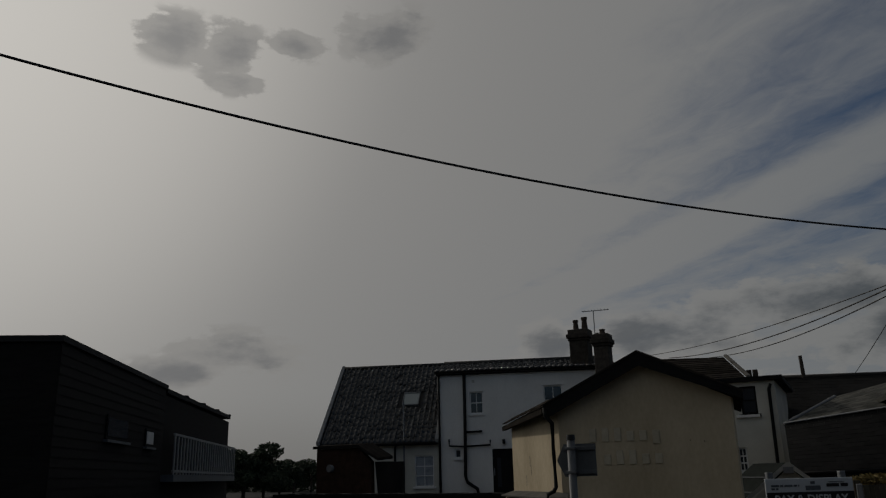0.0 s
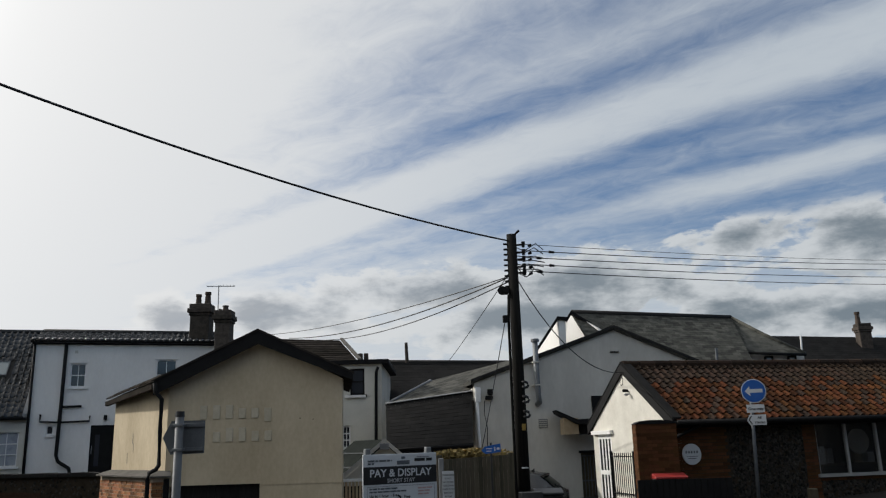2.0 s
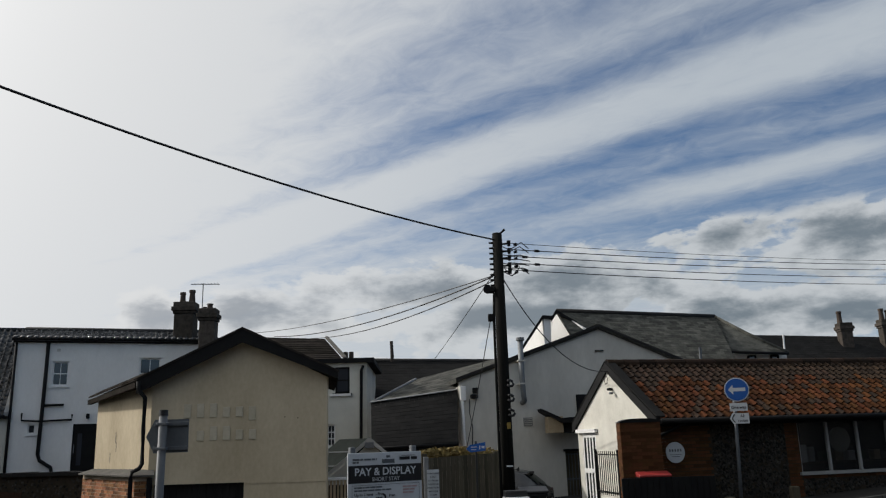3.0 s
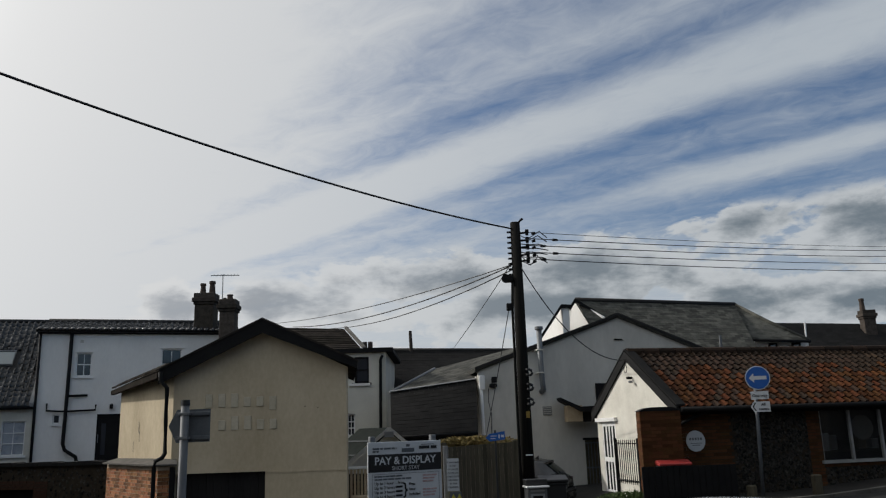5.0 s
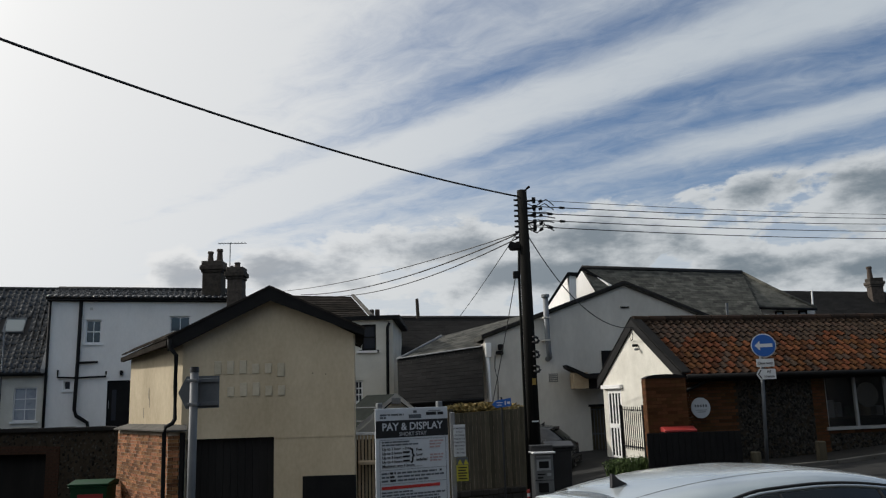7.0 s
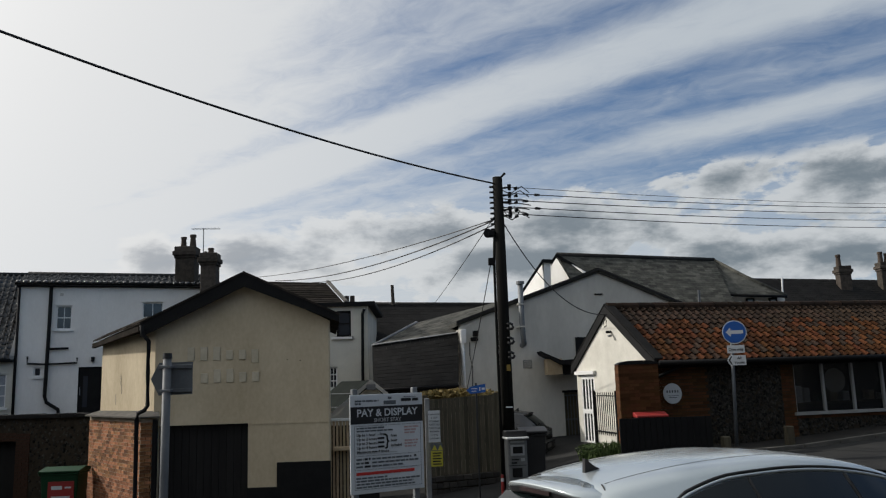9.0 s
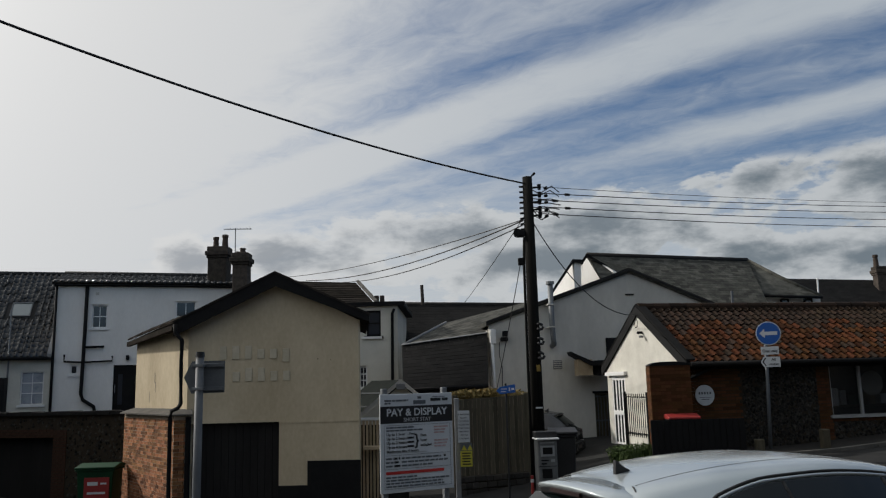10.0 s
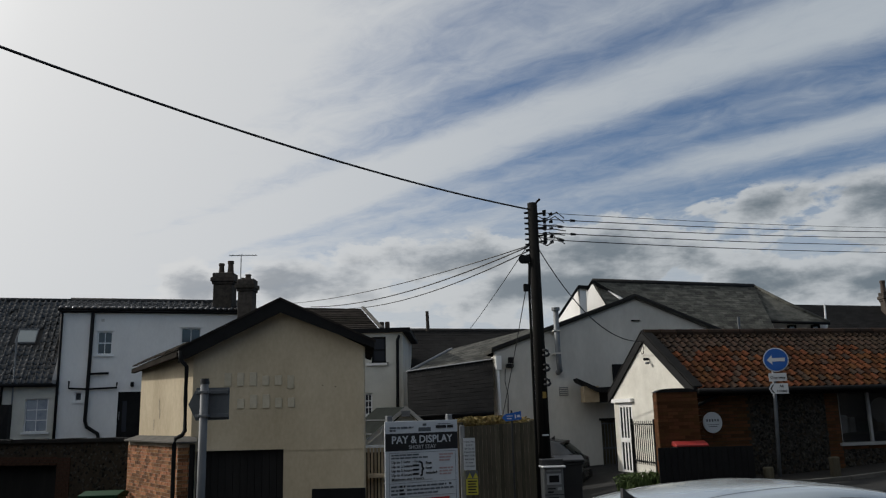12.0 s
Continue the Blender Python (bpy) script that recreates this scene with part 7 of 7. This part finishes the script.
    panel("rear_bumper", m, -0.06, 0.1, 0.3, 0.62, -0.8, 0.8, paint, h, "", 0.05)
    panel("plate_bar", m, -0.068, -0.061, 0.42, 0.52, -0.26, 0.26, plate, h, "plain plate")
    for sy in (-1, 1):
        panel("door_mirror", m, 2.85, 3.0, 0.98, 1.12, sy * 1.0 - 0.09, sy * 1.0 + 0.09, paint, h, "", 0.04)
    return h


M_LEAF_DRY = surf("dry_creeper", (0.16, 0.12, 0.03), (0.34, 0.24, 0.09), 5, 0.85, 0.1, 40, vary=0.4)
M_RED_DARK = surf("dark_red_lens", (0.012, 0.003, 0.003), (0.02, 0.004, 0.004), 3, 0.5, 0.0, 30)
M_CAR_DARK = surf("dark_car_paint", (0.010, 0.011, 0.013), (0.016, 0.017, 0.02), 2, 0.2, 0.0, 30)
CAR = Matrix.Translation((0.261, 4.816, -0.23)) @ Matrix.Rotation(radians(22.7), 4, "Z")
car("silver_car", "pale silver-blue hatchback with a roof fin aerial", CAR, M_CAR, M_SIGN_YELLOW)
car("dark_car", "black hatchback parked by the grey workshop", Matrix.Translation((3.3, 22.4, ground_z(2.2, 22) - 0.02)) @ Matrix.Rotation(radians(160), 4, "Z"), M_CAR_DARK, M_BLACK_PLASTIC)


# ---------------------------------------------------------------- kerb, pavement, posts, plants
def street():
    m = frame_of((5.3, 18.8, 0), (math.cos(radians(12)), math.sin(radians(12))))
    bm = bmesh.new()
    rows = []
    for i in range(25):
        s = -1.0 + 0.6 * i
        row = []
        for t in (-1.55, -0.8, 0.1):
            p = m @ Vector((s, t, 0))
            row.append(bm.verts.new((p.x, p.y, ground_z(p.x, p.y) + 0.07)))
        p = m @ Vector((s, -1.55, 0))
        row.insert(0, bm.verts.new((p.x, p.y, ground_z(p.x, p.y) - 0.08)))
        rows.append(row)
    for p, q in zip(rows, rows[1:]):
        for j in range(3):
            bm.faces.new((p[j], p[j + 1], q[j + 1], q[j]))
    tagged(part("pavement", bm, M_PAVING), "narrow grey pavement along the shop", "pavement", kind="structure")
    k = thing("kerb", "row of grey kerb stones", "kerb", kind="structure", at=(6, 17.5, 0))
    for i in range(15):
        p, q = m @ Vector((-1 + 0.92 * i, -1.62, 0)), m @ Vector((-1 + 0.92 * i + 0.9, -1.62, 0))
        bm = bmesh.new()
        slab(bm, [p + Vector((0, 0, ground_z(p.x, p.y) - 0.1)), q + Vector((0, 0, ground_z(q.x, q.y) - 0.1)), q + Vector((0, 0, ground_z(q.x, q.y) + 0.085)), p + Vector((0, 0, ground_z(p.x, p.y) + 0.085))], (-0.03, 0.14, 0))
        part("kerb_stone", bm, M_KERB, k)
    for s, hgt in ((2.62, 0.42), (1.02, 0.3)):
        p = m @ Vector((s, -1.2, 0))
        g = ground_z(p.x, p.y) + 0.06
        q = thing("timber_bollard", "short square timber bollard at the pavement edge", "bollard", "bollards by the shop", at=(p.x, p.y, g))
        bm = bmesh.new()
        box(bm, (p.x - 0.09, p.y - 0.09, g - 0.05), (p.x + 0.09, p.y + 0.09, g + hgt), bevel=0.02)
        part("post", bm, M_FENCE, q)


street()


def leaf_cloud(name, label, centre, size, n, mat, seed, leaf=0.07, parent=None, flat=1.0):
    r = random.Random(seed)
    vs, fs = [], []
    for _ in range(n):
        while True:
            p = Vector((r.uniform(-1, 1), r.uniform(-1, 1), r.uniform(-1, 1)))
            if p.length < 1 and noise.noise(p * 2.3 + Vector((seed, 0, 0))) > -0.18 + 0.35 * (p.length - 0.6):
                break
        c = Vector(centre) + Vector((p.x * size[0], p.y * size[1], p.z * size[2]))
        a = Vector((r.uniform(-1, 1), r.uniform(-1, 1), r.uniform(-1, 1))).normalized()
        b = a.orthogonal().normalized()
        s = leaf * r.uniform(0.6, 1.3)
        k = len(vs)
        vs += [c - a * s, c + b * s * 0.5, c + a * s, c - b * s * 0.5]
        fs.append((k, k + 1, k + 2, k + 3))
    ob = new(name, mesh_of(name, vs, fs, mat))
    if parent is not None:
        ob.parent = parent
        ob.matrix_parent_inverse = Matrix.Translation(-parent.location)
    return tagged(ob, label, kind="stuff")


def blades(name, label, x0, x1, y0, y1, n, hgt, seed):
    r = random.Random(seed)
    vs, fs = [], []
    for _ in range(n):
        x, y = r.uniform(x0, x1), r.uniform(y0, y1)
        z = ground_z(x, y)
        hh = hgt * r.uniform(0.35, 1.0)
        d = Vector((r.uniform(-1, 1), r.uniform(-1, 1), 0)) * hh * 0.4
        w = Vector((r.uniform(-1, 1), r.uniform(-1, 1), 0)).normalized() * 0.008
        k = len(vs)
        c = Vector((x, y, z))
        vs += [c - w, c + w, c + d * 0.4 + Vector((0, 0, hh * 0.6)) + w, c + d * 0.4 + Vector((0, 0, hh * 0.6)) - w, c + d + Vector((0, 0, hh))]
        fs += [(k, k + 1, k + 2, k + 3), (k + 3, k + 2, k + 4)]
    tagged(new(name, mesh_of(name, vs, fs, M_LEAF)), label, "weeds", kind="stuff")


gx0, gx1 = 3.49, 4.32
blades("weeds", "green weeds growing at the foot of the railing", gx0, gx1 + 0.3, 17.9, 19.0, 900, 0.40, 3)
tagged(leaf_cloud("low_weeds", "low tangled green weeds by the railing foot", (3.93, 18.4, 0.18), (0.62, 0.4, 0.16), 1300, M_LEAF, 14, 0.035), category="weeds")
tagged(leaf_cloud("wall_creeper", "dry yellow-green creeper along the wall top", (0.78, 20.3, 1.49), (1.05, 0.25, 0.13), 1500, M_LEAF_DRY, 8, 0.05), category="creeper")


def yard_wall():
    a, b = Vector((-0.36, 20.6, 1.31)), Vector((2.04, 20.9, 1.3))
    h = thing("yard_wall", "brick yard wall topped with dry creeper", "wall", at=(1, 20.7, -0.6))
    bm = bmesh.new()
    slab(bm, [Vector((a.x, a.y, -0.9)), Vector((b.x, b.y, -0.9)), Vector((b.x, b.y, 1.50)), Vector((a.x, a.y, 1.46))], (0, 0.3, 0))
    part("core", bm, M_BRICK_WALL, h)


yard_wall()


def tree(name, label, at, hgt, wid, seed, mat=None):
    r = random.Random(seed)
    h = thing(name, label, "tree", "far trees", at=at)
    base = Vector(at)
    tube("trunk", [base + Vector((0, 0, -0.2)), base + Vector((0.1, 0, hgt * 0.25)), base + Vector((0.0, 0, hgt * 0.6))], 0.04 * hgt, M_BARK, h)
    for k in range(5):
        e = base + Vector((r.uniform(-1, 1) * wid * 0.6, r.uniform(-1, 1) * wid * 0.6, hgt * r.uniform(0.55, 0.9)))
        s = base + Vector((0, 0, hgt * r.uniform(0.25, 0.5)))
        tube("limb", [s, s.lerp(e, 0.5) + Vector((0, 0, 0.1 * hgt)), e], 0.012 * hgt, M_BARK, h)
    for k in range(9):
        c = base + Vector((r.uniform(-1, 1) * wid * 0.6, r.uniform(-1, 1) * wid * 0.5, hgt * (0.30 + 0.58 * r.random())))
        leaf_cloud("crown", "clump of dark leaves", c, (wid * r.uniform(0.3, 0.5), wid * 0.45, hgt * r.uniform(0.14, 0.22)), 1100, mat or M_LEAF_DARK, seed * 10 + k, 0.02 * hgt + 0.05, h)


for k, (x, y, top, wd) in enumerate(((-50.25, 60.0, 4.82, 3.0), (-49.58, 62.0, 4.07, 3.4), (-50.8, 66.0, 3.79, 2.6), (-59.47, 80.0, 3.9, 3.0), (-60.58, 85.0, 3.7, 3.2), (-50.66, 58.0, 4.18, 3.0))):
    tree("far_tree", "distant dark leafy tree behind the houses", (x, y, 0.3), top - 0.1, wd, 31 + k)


def hedge_line():
    a, b = (-82.15, 95.0, 2.32), (-58.93, 95.0, 1.98)
    for k in range(10):
        t = k / 9
        tagged(leaf_cloud("far_hedge", "distant dark hedge and tree line", (a[0] + (b[0] - a[0]) * t, 95 + 4 * math.sin(k), 1.6), (4.5, 2.0, 1.9 + 0.5 * math.sin(2.3 * k)), 700, M_LEAF_DARK, 60 + k, 0.25), category="hedge", group="far hedge")


hedge_line()


# dark grey so the added walls bounce little and darken window reflections
M_BACK_WALL = surf("dark_grey_wall", (0.045, 0.045, 0.045), (0.085, 0.083, 0.08), 2, 0.95, 0.3, 30, spec=0.1)


# ---------------------------------------------------------------- plain unseen walls closing the place behind the camera, added to hold back skylight
def unseen_wall_row():
    for k, (x0, x1, y0, y1, z) in enumerate(((-16, 0, -11, -5, 7.5), (0.2, 17, -11, -4.5, 9.0), (17.2, 22, -11, 13, 7.5))):
        bm = bmesh.new()
        box(bm, (x0, y0, -0.3), (x1, y1, z))
        tagged(part("unseen_wall_back_%d" % (k + 1), bm, M_BACK_WALL), "unseen dark wall added to hold back skylight", "wall", kind="structure")


unseen_wall_row()
